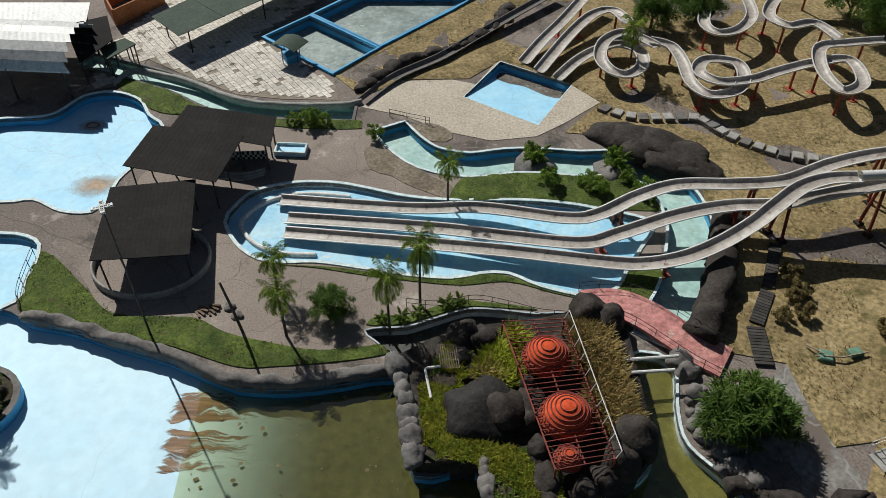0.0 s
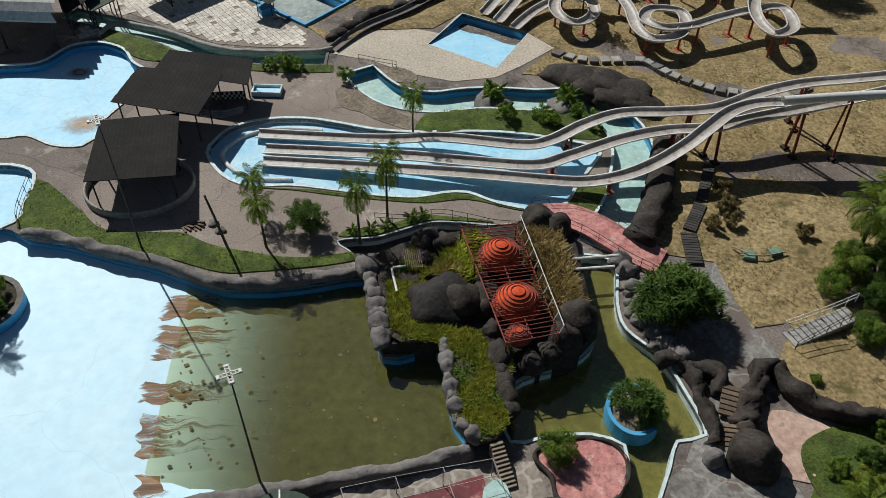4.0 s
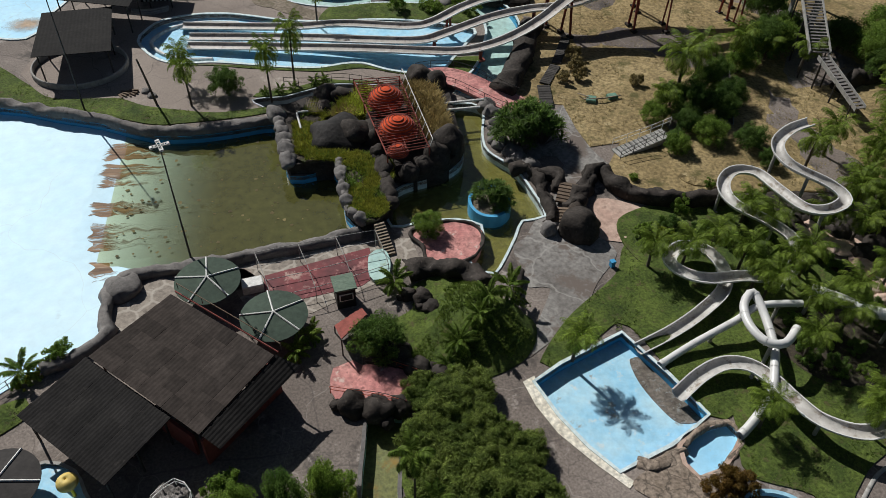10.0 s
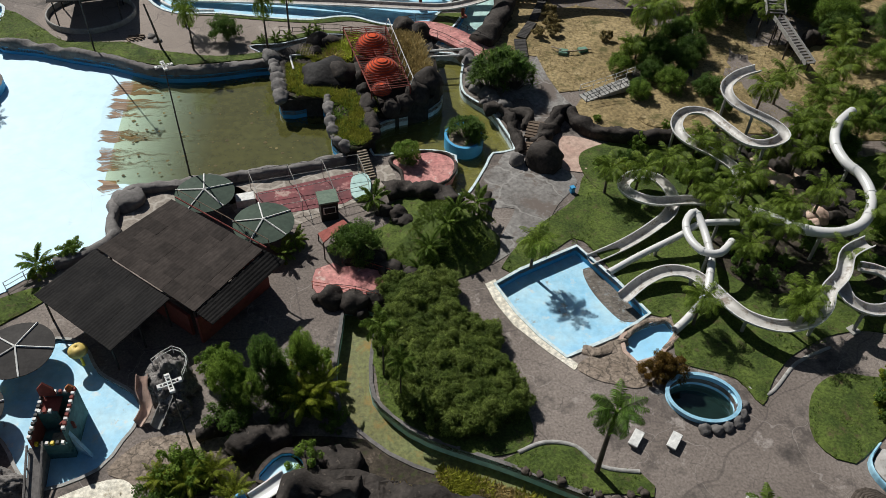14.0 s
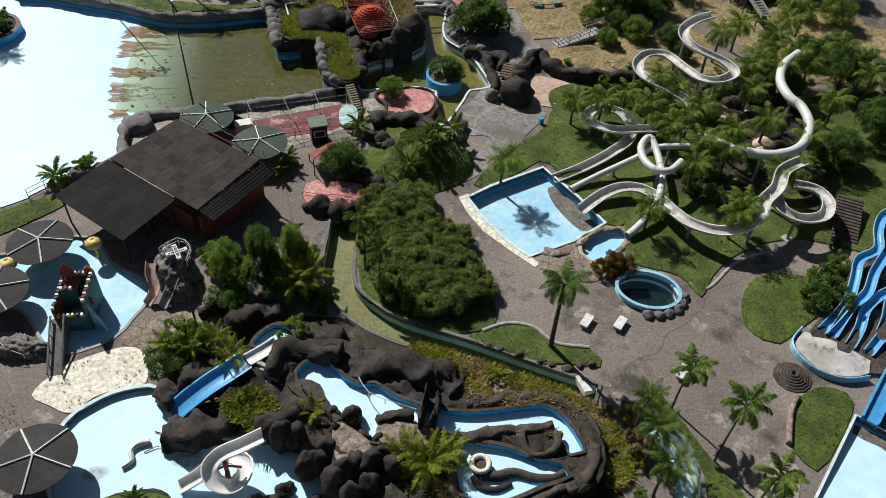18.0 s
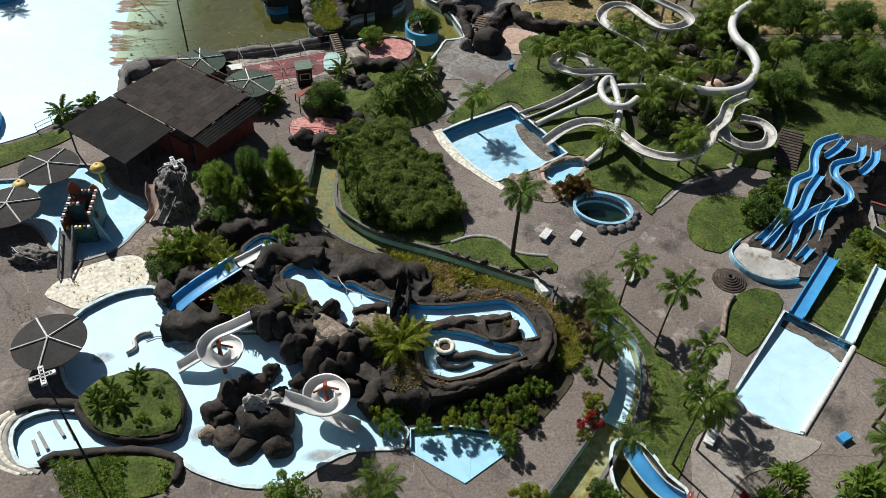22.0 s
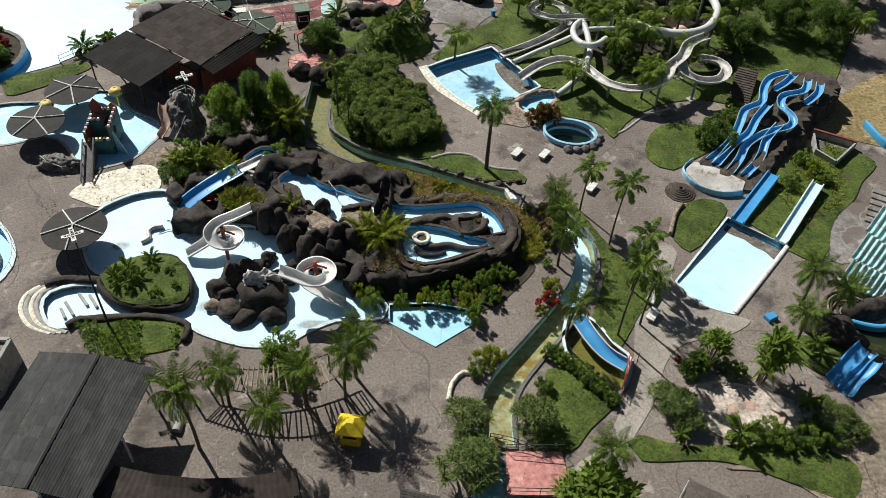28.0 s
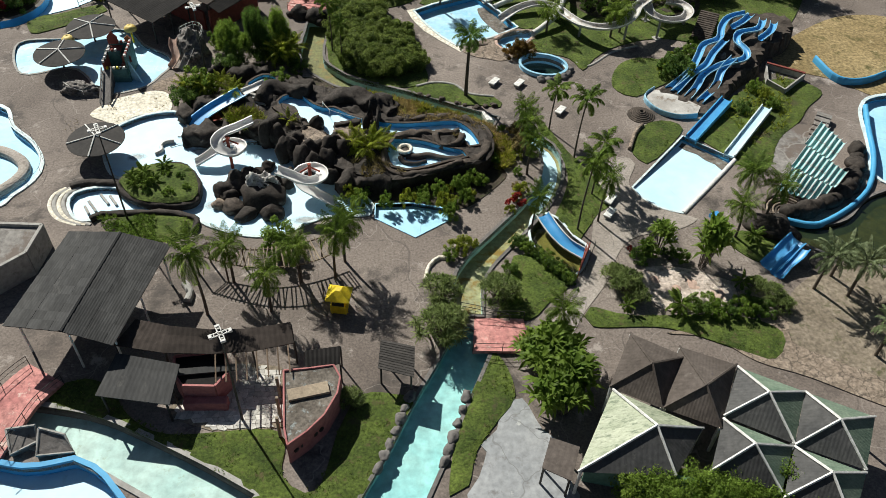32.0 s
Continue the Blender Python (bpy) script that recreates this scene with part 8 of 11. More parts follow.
# added dark lid: stands in for the shaded interior of the open-topped bar
piece("bar_roof", [(*p, 2.02) for p in PB] + [(*p, 1.96) for p in PB], [tuple(range(5, -1, -1)), tuple(range(6, 12))] + [(i, (i + 1) % 6, 6 + (i + 1) % 6, 6 + i) for i in range(6)], "roof_dark", t)
piece("window_opening", *box_geo(-0.5, 0.5, -0.02, 0.02, 1.0, 1.7, 0.0, (PB[4][0] + 1.2, PB[4][1] - 0.13)), "black", t)
# ship-shaped building
SH = [(4.7, -53.1), (6.5, -53.0), (8.4, -52.8), (8.9, -53.9), (8.7, -55.3), (7.8, -57.1), (6.6, -58.4), (5.3, -59.4), (5.0, -58.0)]
t = thing("ship_building", "pink ship-shaped flat-roofed building with portholes", "building", (*[(6.4, -54.8)][0], 0))
wall_run(t, SH, 2.5, "wall_pink", 0.14, closed=True)
ov, of = fill(SH, [], 1.0)
piece("roof_deck", [(v.x, v.y, 2.36 + 0.08 * noise.noise((v.x, v.y, 0))) for v in ov], [tuple(f) for f in of], "debris", t)
for k in range(5):
    a, b = Vector(SH[5]), Vector(SH[7])
    q = a.lerp(b, 0.15 + 0.17 * k)
    d = (b - a).normalized()
    q = q + Vector((-d.y, d.x)) * 0.09
    piece("porthole", *tube_geo([(q.x, q.y, 1.2), (q.x - d.y * 0.08, q.y + d.x * 0.08, 1.2)], 0.22, 12), "black", t)
for f in (0.15, 0.5, 0.85):
    a, b = Vector(SH[0]), Vector(SH[8])
    q = a.lerp(b, f)
    piece("frame_post", *box_geo(-0.1, 0.1, -0.1, 0.1, 0, 2.6, 0, (q.x - 0.5, q.y)), "wood_pale", t)
piece("plank_table", *box_geo(-1.5, 1.5, -0.5, 0.5, 2.4, 2.6, 0.2, [(6.6, -55.1)][0], 0.02), "wood_pale", t)
BR = [(6.2, -51.5, 2.6), (8.9, -51.2, 2.6), (8.9, -52.7, 2.4), (6.3, -52.9, 2.4)]
quad_roof(t, "back_roof_sheet", BR, "roof_dark", 8, rows=2)
posts_for(t, BR, "steel_dark", 0.07)
# small slatted hut and flat concrete block
t = thing("hut", "small slatted dark wooden hut", "hut", (*[(13.3, -52.0)][0], 0))
HP = [(12.0, -50.6, 2.5), (14.6, -51.4, 2.5), (14.4, -54.1, 2.2), (11.7, -53.1, 2.2)]
for k in range(12):
    a, b = lerp3(HP, 0, (k + 0.1) / 12), lerp3(HP, 1, (k + 0.1) / 12)
    a2, b2 = lerp3(HP, 0, (k + 0.9) / 12), lerp3(HP, 1, (k + 0.9) / 12)
    dn = Vector((0, 0, -0.06))
    piece("slat", [a, b, b2, a2, a + dn, b + dn, b2 + dn, a2 + dn], [(3, 2, 1, 0), (4, 5, 6, 7), (0, 1, 5, 4), (1, 2, 6, 5), (2, 3, 7, 6), (3, 0, 4, 7)], "wood_dark", t)
posts_for(t, [lerp3(HP, u, v) for u in (0.08, 0.92) for v in (0.08, 0.92)], "wood_dark", 0.08)
t = thing("concrete_block", "flat-roofed grey concrete building with low parapet", "building", (*[(-20.2, -36.8)][0], 0))
CB = [(-25.3, -35.9), (-16.8, -36.7), (-17.3, -40.0), (-20.3, -42.8), (-24.7, -43.1)]
wall_run(t, CB, 2.7, "concrete", 0.3, closed=True)
ov, of = fill(CB, [])
piece("roof_slab", [(v.x, v.y, 2.4) for v in ov], [tuple(f) for f in of], "path_grey", t)


def hip(t, P, apex, mats, ridge, waves=9):
    """A pyramid roof of corrugated slopes with capped hips."""
    c = Vector(apex)
    for i in range(4):
        a, b = Vector(P[i]), Vector(P[(i + 1) % 4])
        n = (b - a).cross(c - a).normalized()
        n = n if n.z > 0 else -n
        k = waves * 4
        vs, fs = [], []
        e = b - a
        foot = max(0.1, min(0.9, (c - a).dot(e) / e.length_squared))
        rise = c - (a + e * foot)
        m = 3
        for q in range(k + 1):
            u = q / k
            top = min(u / foot, (1 - u) / (1 - foot)) * 0.99
            for j in range(m):
                vs.append(a + e * u + rise * (top * j / (m - 1)) + n * (0.008 if q % 2 else 0.0))
        fs = [(q * m + j, (q + 1) * m + j, (q + 1) * m + j + 1, q * m + j + 1) for q in range(k) for j in range(m - 1)]
        o = len(vs)
        vs += [v - n * 0.08 for v in vs]
        fs += [tuple(q + o for q in reversed(f)) for f in fs]
        piece("roof_slope", vs, fs, mats[i], t)
        piece("hip_cap", *tube_geo([a + Vector((0, 0, 0.08)), c + Vector((0, 0, 0.08))], 0.1, 5), ridge, t)


t = thing("hall_of_hipped_roofs", "row of hipped pavilions with dark and pale green sheet roofs", "building", (*[(37.4, -57.6)][0], 0))
HIPS = [
    ([(31.4, -51.6, 3.2), (35.2, -54.1, 3.2), (32.0, -58.5, 3.2), (28.6, -56.5, 3.2)], [(31.7, -55.7, 4.8)], ("roof_umber",) * 4, "roof_umber"),
    ([(34.9, -53.1, 3.2), (38.8, -55.0, 3.2), (35.8, -60.4, 3.2), (32.1, -58.5, 3.2)], [(35.1, -57.8, 4.8)], ("roof_umber",) * 4, "roof_umber"),
    ([(28.8, -56.7, 3.2), (34.5, -60.3, 3.2), (31.5, -63.8, 3.2), (24.9, -63.1, 3.2)], [(30.6, -60.9, 4.9)], ("roof_pale", "roof_hip", "roof_hip", "roof_pale"), "white_paint"),
    ([(38.8, -55.2, 3.2), (43.1, -57.7, 3.2), (40.6, -61.9, 3.2), (36.3, -59.4, 3.2)], [(39.4, -58.7, 4.9)], ("roof_green", "roof_green", "roof_hip", "roof_hip"), "white_paint"),
    ([(43.1, -57.7, 3.2), (47.4, -60.1, 3.2), (44.8, -64.2, 3.2), (40.6, -62.0, 3.2)], [(43.6, -61.2, 4.9)], ("roof_green", "roof_green", "roof_hip", "roof_hip"), "white_paint"),
    ([(36.2, -59.6, 3.2), (40.4, -62.1, 3.2), (38.3, -65.4, 3.2), (34.0, -63.6, 3.2)], [(36.9, -62.7, 4.9)], ("roof_green", "roof_green", "roof_hip", "roof_hip"), "white_paint"),
    ([(40.5, -62.1, 3.2), (44.7, -64.4, 3.2), (42.1, -68.0, 3.2), (38.3, -65.8, 3.2)], [(41.3, -65.1, 4.9)], ("roof_green", "roof_green", "roof_hip", "roof_hip"), "white_paint"),
]
for P, ap, mt, rg in HIPS:
    hip(t, P, ap[0], mt, rg)
    posts_for(t, [Vector(q) + (Vector(ap[0]) - Vector(q)) * 0.04 for q in P], "white_paint", 0.12)
wall_run(t, [(25.9, -62.0), (32.1, -63.7), (36.2, -64.8)], 2.8, "wall_green", 0.25)
pavilion([(23.7, -59.9, 2.4), (25.6, -60.9, 2.6), (24.5, -63.4, 2.6), (22.7, -62.2, 2.4)], "small brown panel canopy beside the hipped hall", "roof_umber", 5, 4, "canopy")

# yellow kiosk
px, py = [(8.7, -45.2)][0]
t = thing("kiosk", "bright yellow drinks kiosk with hipped roof", "kiosk", (px, py, 0))
piece("booth", *box_geo(-0.68, 0.68, -0.6, 0.6, 0, 0.95, -0.2, (px, py), 0.04), "yellow", t)
for sx in (-0.64, 0.64):
    for sy in (-0.56, 0.56):
        piece("post", *tube_geo([(px + sx, py + sy, 0), (px + sx, py + sy, 1.85)], 0.05, 6), "yellow", t)
q = [(px + a * math.cos(-0.2) - b * math.sin(-0.2), py + a * math.sin(-0.2) + b * math.cos(-0.2)) for a, b in ((-1.0, -0.9), (1.0, -0.9), (1.0, 0.9), (-1.0, 0.9))]
piece("roof", [(*p, 1.85) for p in q] + [(px + (p[0] - px) * 0.25, py + (p[1] - py) * 0.25, 2.45) for p in q] + [(*p, 1.75) for p in q], [(0, 1, 5, 4), (1, 2, 6, 5), (2, 3, 7, 6), (3, 0, 4, 7), (4, 5, 6, 7), (8, 9, 1, 0), (9, 10, 2, 1), (10, 11, 3, 2), (11, 8, 0, 3), (11, 10, 9, 8)], "yellow", t)
piece("serving_hatch", *box_geo(-0.5, 0.5, -0.02, 0.02, 1.0, 1.65, -0.2, (px - 0.12, py - 0.62)), "black", t)

# ---- floodlight masts ----
def mast(x, y, h, turn=0.4, z=0.0):
    t = thing("floodlight_mast", "tall dark floodlight mast with four white crossed panels", "light mast", (x, y, z), "floodlight masts")
    piece("pole", *tube_geo([(x, y, z - 0.2), (x, y, z + h * 0.5), (x, y, z + h)], 0.1, 8, 0.05), "steel_dark", t)
    for k in range(4):
        a = turn + k * math.pi / 2
        piece("lamp_panel", *join_geo([box_geo(0.1, 0.72, sy - 0.035, sy + 0.035, z + h - 0.05, z + h + 0.03, a, (x, y)) for sy in (-0.13, 0.13)] + [box_geo(sx, sx + 0.06, -0.13, 0.13, z + h - 0.05, z + h + 0.03, a, (x, y)) for sx in (0.1, 0.38)] + [box_geo(0.56, 0.78, -0.17, 0.17, z + h - 0.1, z + h + 0.06, a, (x, y), 0.03)]), "white_paint", t)
    return t


for x, y, h in [(-24.7, 44.1, 14.3), (-10.4, 19.4, 13.0), (1.6, -55.7, 10.4), (-10.8, -33.6, 10.4), (-6.0, -12.3, 9.7)]:
    mast(x, y, h)

# ---- tub pool ----
px, py = 32.1, -9.5
t = thing("tub_pool", "oval blue tub pool with dark green water ringed by rocks", "pool", (px, py, 0))
def ell(a, b, z, n=40):
    c, sn = math.cos(-0.3), math.sin(-0.3)
    return [(px + a * c * math.cos(k * 6.2832 / n) - b * sn * math.sin(k * 6.2832 / n), py + a * sn * math.cos(k * 6.2832 / n) + b * c * math.sin(k * 6.2832 / n), z) for k in range(n)]
vs = ell(2.85, 2.25, -0.1) + ell(2.85, 2.25, 0.45) + ell(2.66, 2.06, 0.45) + ell(2.62, 2.02, -1.6)
piece("tub_wall", vs, [(j * 40 + i, j * 40 + (i + 1) % 40, (j + 1) * 40 + (i + 1) % 40, (j + 1) * 40 + i) for j in range(3) for i in range(40)], "pool_floor", t, smooth=True)
rimv = ell(2.92, 2.32, 0.40) + ell(2.92, 2.32, 0.50) + ell(2.62, 2.02, 0.50) + ell(2.62, 2.02, 0.40)
piece("rim", rimv, [(j * 40 + i, j * 40 + (i + 1) % 40, ((j + 1) % 4) * 40 + (i + 1) % 40, ((j + 1) % 4) * 40 + i) for j in range(4) for i in range(40)], "slide_pale", t)
piece("water", ell(2.64, 2.04, -0.75), [tuple(range(40))], "water_deep", t)
for k in range(6):
    a = -0.3 + k * -0.3
    rock(px + 3.15 * math.cos(a), py + 2.75 * math.sin(a), 0.5, 0.0, 0.8, "rock_grey")

# low walls and fittings round the dark pavilions and the plaza
t = thing("side_building", "low orange-brown building beside the plaza", "building", (*[(-41.7, 101.6)][0], 0))
wall_run(t, [(-43.5, 98.0), (-38.8, 104.4), (-42.0, 110.3), (-46.5, 103.3)], 2.4, "wall_orange", 0.25, closed=True)
px, py = [(-16.4, 70.1)][0]
t = thing("water_trough", "small pale blue rectangular water trough on the paving", "trough", (px, py, 0))
piece("trough_base", *box_geo(-1.7, 1.7, -0.9, 0.9, 0, 0.3, -0.06, (px, py), 0.03), "pool_floor", t)
for q in ((-1.7, 1.7, -0.9, -0.72), (-1.7, 1.7, 0.72, 0.9), (-1.7, -1.5, -0.72, 0.72), (1.5, 1.7, -0.72, 0.72)):
    piece("trough_side", *box_geo(*q, 0.3, 0.6, -0.06, (px, py), 0.02), "pool_rim", t)
t = thing("checker_counter", "low counter with a black and white checkered front", "counter", (*[(-20.8, 69.2)][0], 0))
ka, kb = [Vector(p) for p in [(-22.5, 68.8), (-18.8, 69.0)]]
for k in range(14):
    for r in range(3):
        p = ka.lerp(kb, (k + 0.5) / 14)
        piece("tile", *box_geo(-0.16, 0.16, -0.15, 0.15, 0.3 * r, 0.3 * r + 0.29, 0.0, p), "white_paint" if (k + r) % 2 else "black", t)
for k in range(3):
    kerb("round_step", [(x, y - 0.35 * k) for x, y in [(-23.3, 66.2), (-20.9, 65.9), (-18.7, 66.8)]], 0.35, 0.4 - 0.12 * k, "concrete", "curved pale step under the pavilion", "steps")

# ---- rails, steps, bridges ----
def rail(pts, h=1.0, mat="steel_dark", gap=1.6, label="thin dark metal railing", bars=2, r=0.03, name="railing"):
    c = spline([Vector(p) if len(p) == 3 else Vector((*p, 0)) for p in pts], 0.6)
    t = thing(name, label, "railing", c[0], "railings")
    for k in range(bars):
        piece("rail", *tube_geo([p + Vector((0, 0, h * (k + 1) / bars)) for p in c], r, 5), mat, t)
    run, last = 0.0, -9.0
    for i in range(len(c)):
        run += (c[i] - c[i - 1]).length if i else 0.0
        if run - last >= gap or i == len(c) - 1:
            last = run
            piece("post", *tube_geo([c[i] + Vector((0, 0, -0.1)), c[i] + Vector((0, 0, h))], r * 1.2, 5), mat, t)
    return t


def steps(a, b, n, width, mat="wood", label="worn outdoor steps", thick=0.16, name="steps"):
    """A flight of single treads from a to b."""
    a, b = Vector(a), Vector(b)
    t = thing(name, label, "steps", a, "outdoor steps")
    d = b - a
    turn = math.atan2(d.y, d.x)
    run = math.hypot(d.x, d.y) / n
    for k in range(n):
        p = a.lerp(b, (k + 0.5) / n)
        piece("tread", *box_geo(-run * 0.45, run * 0.45, -width / 2, width / 2, min(a.z, p.z - thick) - 0.05, p.z, turn, p.xy, 0.02), mat, t)
    return t


def bridge(pts, half, z, rise, label, mat="pink_paint"):
    """An arched footbridge deck with side curbs."""
    c = spline([(x, y, 0) for x, y in pts], 0.6)
    t = thing("bridge", label, "bridge", c[0], "footbridges")
    n = len(c)
    L, R = [], []
    for i, p in enumerate(c):
        d = (c[min(i + 1, n - 1)] - c[max(i - 1, 0)]).normalized()
        s = Vector((d.y, -d.x, 0)) * half
        q = Vector((p.x, p.y, z + rise * math.sin(math.pi * i / (n - 1))))
        L.append(q - s)
        R.append(q + s)
    dn = Vector((0, 0, -0.35))
    vs = L + R + [v + dn for v in L] + [v + dn for v in R]
    fs = []
    for i in range(n - 1):
        fs += [(i, n + i, n + i + 1, i + 1), (2 * n + i, 2 * n + i + 1, 3 * n + i + 1, 3 * n + i), (i, i + 1, 2 * n + i + 1, 2 * n + i), (n + i, 3 * n + i, 3 * n + i + 1, n + i + 1)]
    piece("deck", vs, fs, mat, t)
    for side in (L, R):
        k = len(side)
        bar = piece("handrail", *tube_geo([p + Vector((0, 0, 0.95)) for p in side], 0.03, 5), "steel_dark", t)
        piece("lower_rail", *tube_geo([p + Vector((0, 0, 0.5)) for p in side], 0.02, 5), "steel_dark", t)
        for i in range(0, k, 3):
            piece("rail_post", *tube_geo([side[i], side[i] + Vector((0, 0, 0.98))], 0.03, 5), "steel_dark", bar)
    return t


bridge([(12.1, 47.4), (15.1, 47.3), (17.3, 45.9), (19.3, 44.0), (21.3, 42.2), (23.1, 41.0)], 1.7, 0.3, 0.5, "long pink-painted arched footbridge with dark railings")
bridge([(19.6, -48.7), (21.8, -49.0), (24.0, -49.0)], 1.7, 0.15, 0.25, "short pink-painted footbridge over the canal")
bridge([(-13.6, -50.8), (-14.8, -52.8), (-15.7, -55.2), (-16.6, -57.4)], 1.8, 0.3, 0.4, "pink-painted arched footbridge over the drained canal")
bridge([(3.9, 4.9), (6.0, 4.2), (8.4, 3.3)], 1.6, 0.3, 0.4, "pink-painted footbridge with red railings beside boulders")
for a, b, n, w in (([(31.5, 55.3, 0.3)], [(29.1, 49.6, 0.3)], 7, 1.8), ([(28.9, 49.1, 0.3)], [(26.8, 45.3, 0.3)], 6, 2.0), ([(26.6, 44.9, 0.3)], [(26.2, 40.8, 0.3)], 6, 2.4)):
    steps(a[0], b[0], n * 2, w * 0.62, "wood_dark", "dark timber steps set in the dry hillside", 0.1)
steps([(31.7, 31.7, 0.2)][0], [(37.7, 33.9, 1.0)][0], 12, 1.6, "concrete", "pale concrete steps with white handrail on the hillside")
rail([(31.6, 32.9, 0.2), (35.4, 34.1, 0.6), (38.5, 35.2, 1.0)], 1.0, "white_paint", 1.2, "white metal handrail beside steps")
rail([(31.9, 30.7, 0.2), (37.1, 33.0, 1.0)], 1.0, "steel_dark", 1.2, "dark metal handrail beside steps")
steps([(24.0, 21.7, 0.1)][0], [(24.3, 23.5, 0.5)][0], 5, 2.0, "wood", "dark steps between boulders")
steps([(24.5, 24.1, 0.5)][0], [(25.5, 26.6, 0.9)][0], 6, 1.8, "wood", "dark steps between boulders")
steps([(7.3, 18.7, 0.2)][0], [(6.4, 21.7, 1.5)][0], 11, 1.0, "wood_pale", "narrow timber steps up to the island")
steps([(52.8, -4.1, 0.2)][0], [(55.5, 0.9, 1.2)][0], 14, 2.4, "rock_warm", "broad dark concrete steps under trees")
steps([(59.0, -24.6, 0.2)][0], [(61.8, -20.4, 0.8)][0], 6, 1.6, "path_grey", "low worn concrete garden steps")
sheet("worn_terrace", sp2([(53.6, -24.6), (58.4, -21.4), (60.6, -23.4), (58.0, -26.6), (54.4, -29.6), (52.4, -28.4)], 0.7), 0.06, "path_grey", "worn grey terrace above the lane slides", "terrace")
steps([(25.8, -18.4, -0.4)][0], [(24.0, -18.9, 0.2)][0], 5, 1.6, "white_paint", "white concrete steps into the canal")
WALK = spline([(x, y, 0.2) for x, y in [(18.2, 78.7), (20.8, 76.9), (23.5, 76.5), (26.4, 76.7), (29.3, 76.4), (31.5, 73.2), (35.0, 70.6), (37.4, 69.4), (41.8, 68.4), (44.6, 68.8), (47.2, 70.2)]], 1.15)
t = thing("stone_walk", "narrow weathered grey stone walk stepping along the hillside", "walkway", (27.0, 76.6, 0.1))
for k in range(len(WALK) - 1):
    d = WALK[k + 1] - WALK[k]
    a, m = math.atan2(d.y, d.x), WALK[k].lerp(WALK[k + 1], 0.5)
    piece("slab", *box_geo(-0.54, 0.54, -0.75, 0.6, 0.0, 0.3 + 0.05 * math.sin(k * 0.8), a + rng.uniform(-0.04, 0.04), m.xy, 0.02), "concrete" if k % 3 else "rock_grey", t)
    piece("side_wall", *box_geo(-0.56, 0.56, -0.98, -0.78, 0.0, 0.5 + 0.06 * math.sin(k * 0.8), a, m.xy, 0.02), "rock_grey", t)
rail([(-6.1, 77.0, 0.0), (-4.1, 76.2, 0.0), (-1.5, 75.3, 0.0)], 0.9)
rail([(-3.2, 47.4, 0.0), (-0.2, 47.1, 0.0), (2.8, 47.8, 0.0), (5.7, 47.1, 0.0), (8.2, 46.2, 0.0), (10.6, 45.9, 0.0)], 1.1, "steel_dark", 1.4, "thin dark metal railing beside the channel")
rail([(-23.2, -29.6, 0.0), (-20.6, -28.1, 0.0), (-20.4, -25.2, 0.0), (-22.4, -21.5, 0.0), (-25.3, -18.6, 0.0)], 0.9, "steel_dark", 1.8, "thin dark metal railing", 1, 0.015)
rail([(-36.4, 46.3, 0.0), (-37.7, 49.0, 0.0), (-38.3, 54.1, 0.0)], 0.9)
rail([(-24.0, 5.6, 0.0), (-21.8, 7.7, 0.0), (-20.3, 8.9, 0.0)], 0.9)
rail([(1.8, 3.9, 0.4), (4.3, 3.2, 0.4), (7.5, 2.1, 0.4)], 0.8, "steel_red", 1.2, "red metal railing on the pink bridge")
rail([(5.3, 6.6, 0.4), (7.0, 5.7, 0.4), (9.0, 4.7, 0.4)], 0.8, "steel_red", 1.2, "red metal railing on the pink bridge")
rail([(18.8, -46.0, 0.2), (20.1, -46.4, 0.2), (21.3, -46.9, 0.2), (22.7, -47.5, 0.2)], 0.9)
t = thing("gate", "red metal gate panel at the end of the side channel", "gate", (*[(30.5, -40.8)][0], 0))
ga, gb = [Vector((*p, 0)) for p in [(31.2, -39.4), (29.8, -42.1)]]
piece("panel", *box_geo(0, (gb - ga).length, -0.05, 0.05, 0.0, 1.0, math.atan2((gb - ga).y, (gb - ga).x), ga.xy), "wall_red", t)
for k in range(5):
    p = ga.lerp(gb, k / 4) + Vector((0.5, 0, 0))
    piece("bar", *tube_geo([p, p + Vector((0, 0, 1.1))], 0.03, 5), "steel_dark", t)

# slide tower with stairs down the hillside
t = thing("slide_tower", "tall slide tower platform with pale deck and white parapet on posts", "tower", (61.5, 58.0, 0))
TW = [(58.9, 53.2), (62.6, 53.0), (65.4, 57.6), (65.6, 64.8), (61.4, 65.0), (60.4, 59.6)]
nt = len(TW)
piece("deck", [(*p, 7.9) for p in TW] + [(*p, 7.65) for p in TW], [tuple(reversed(range(nt))), tuple(range(nt, 2 * nt))] + [(i, (i + 1) % nt, nt + (i + 1) % nt, nt + i) for i in range(nt)], "concrete", t)
for i in (0, 1, 2, 3):
    a, b = Vector(TW[i]), Vector(TW[i + 1]) if i + 1 < nt else Vector(TW[0])
    if i == 0:
        a = a.lerp(b, 0.45)
    piece("parapet", *box_geo(0, (b - a).length, -0.07, 0.07, 7.9, 8.8, math.atan2((b - a).y, (b - a).x), a, 0.02), "white_paint", t)
for p in TW:
    piece("post", *box_geo(-0.2, 0.2, -0.2, 0.2, -0.2, 7.7, 0.3, (p[0] + (61.8 - p[0]) * 0.08, p[1] + (58.8 - p[1]) * 0.08), 0.02), "concrete", t)


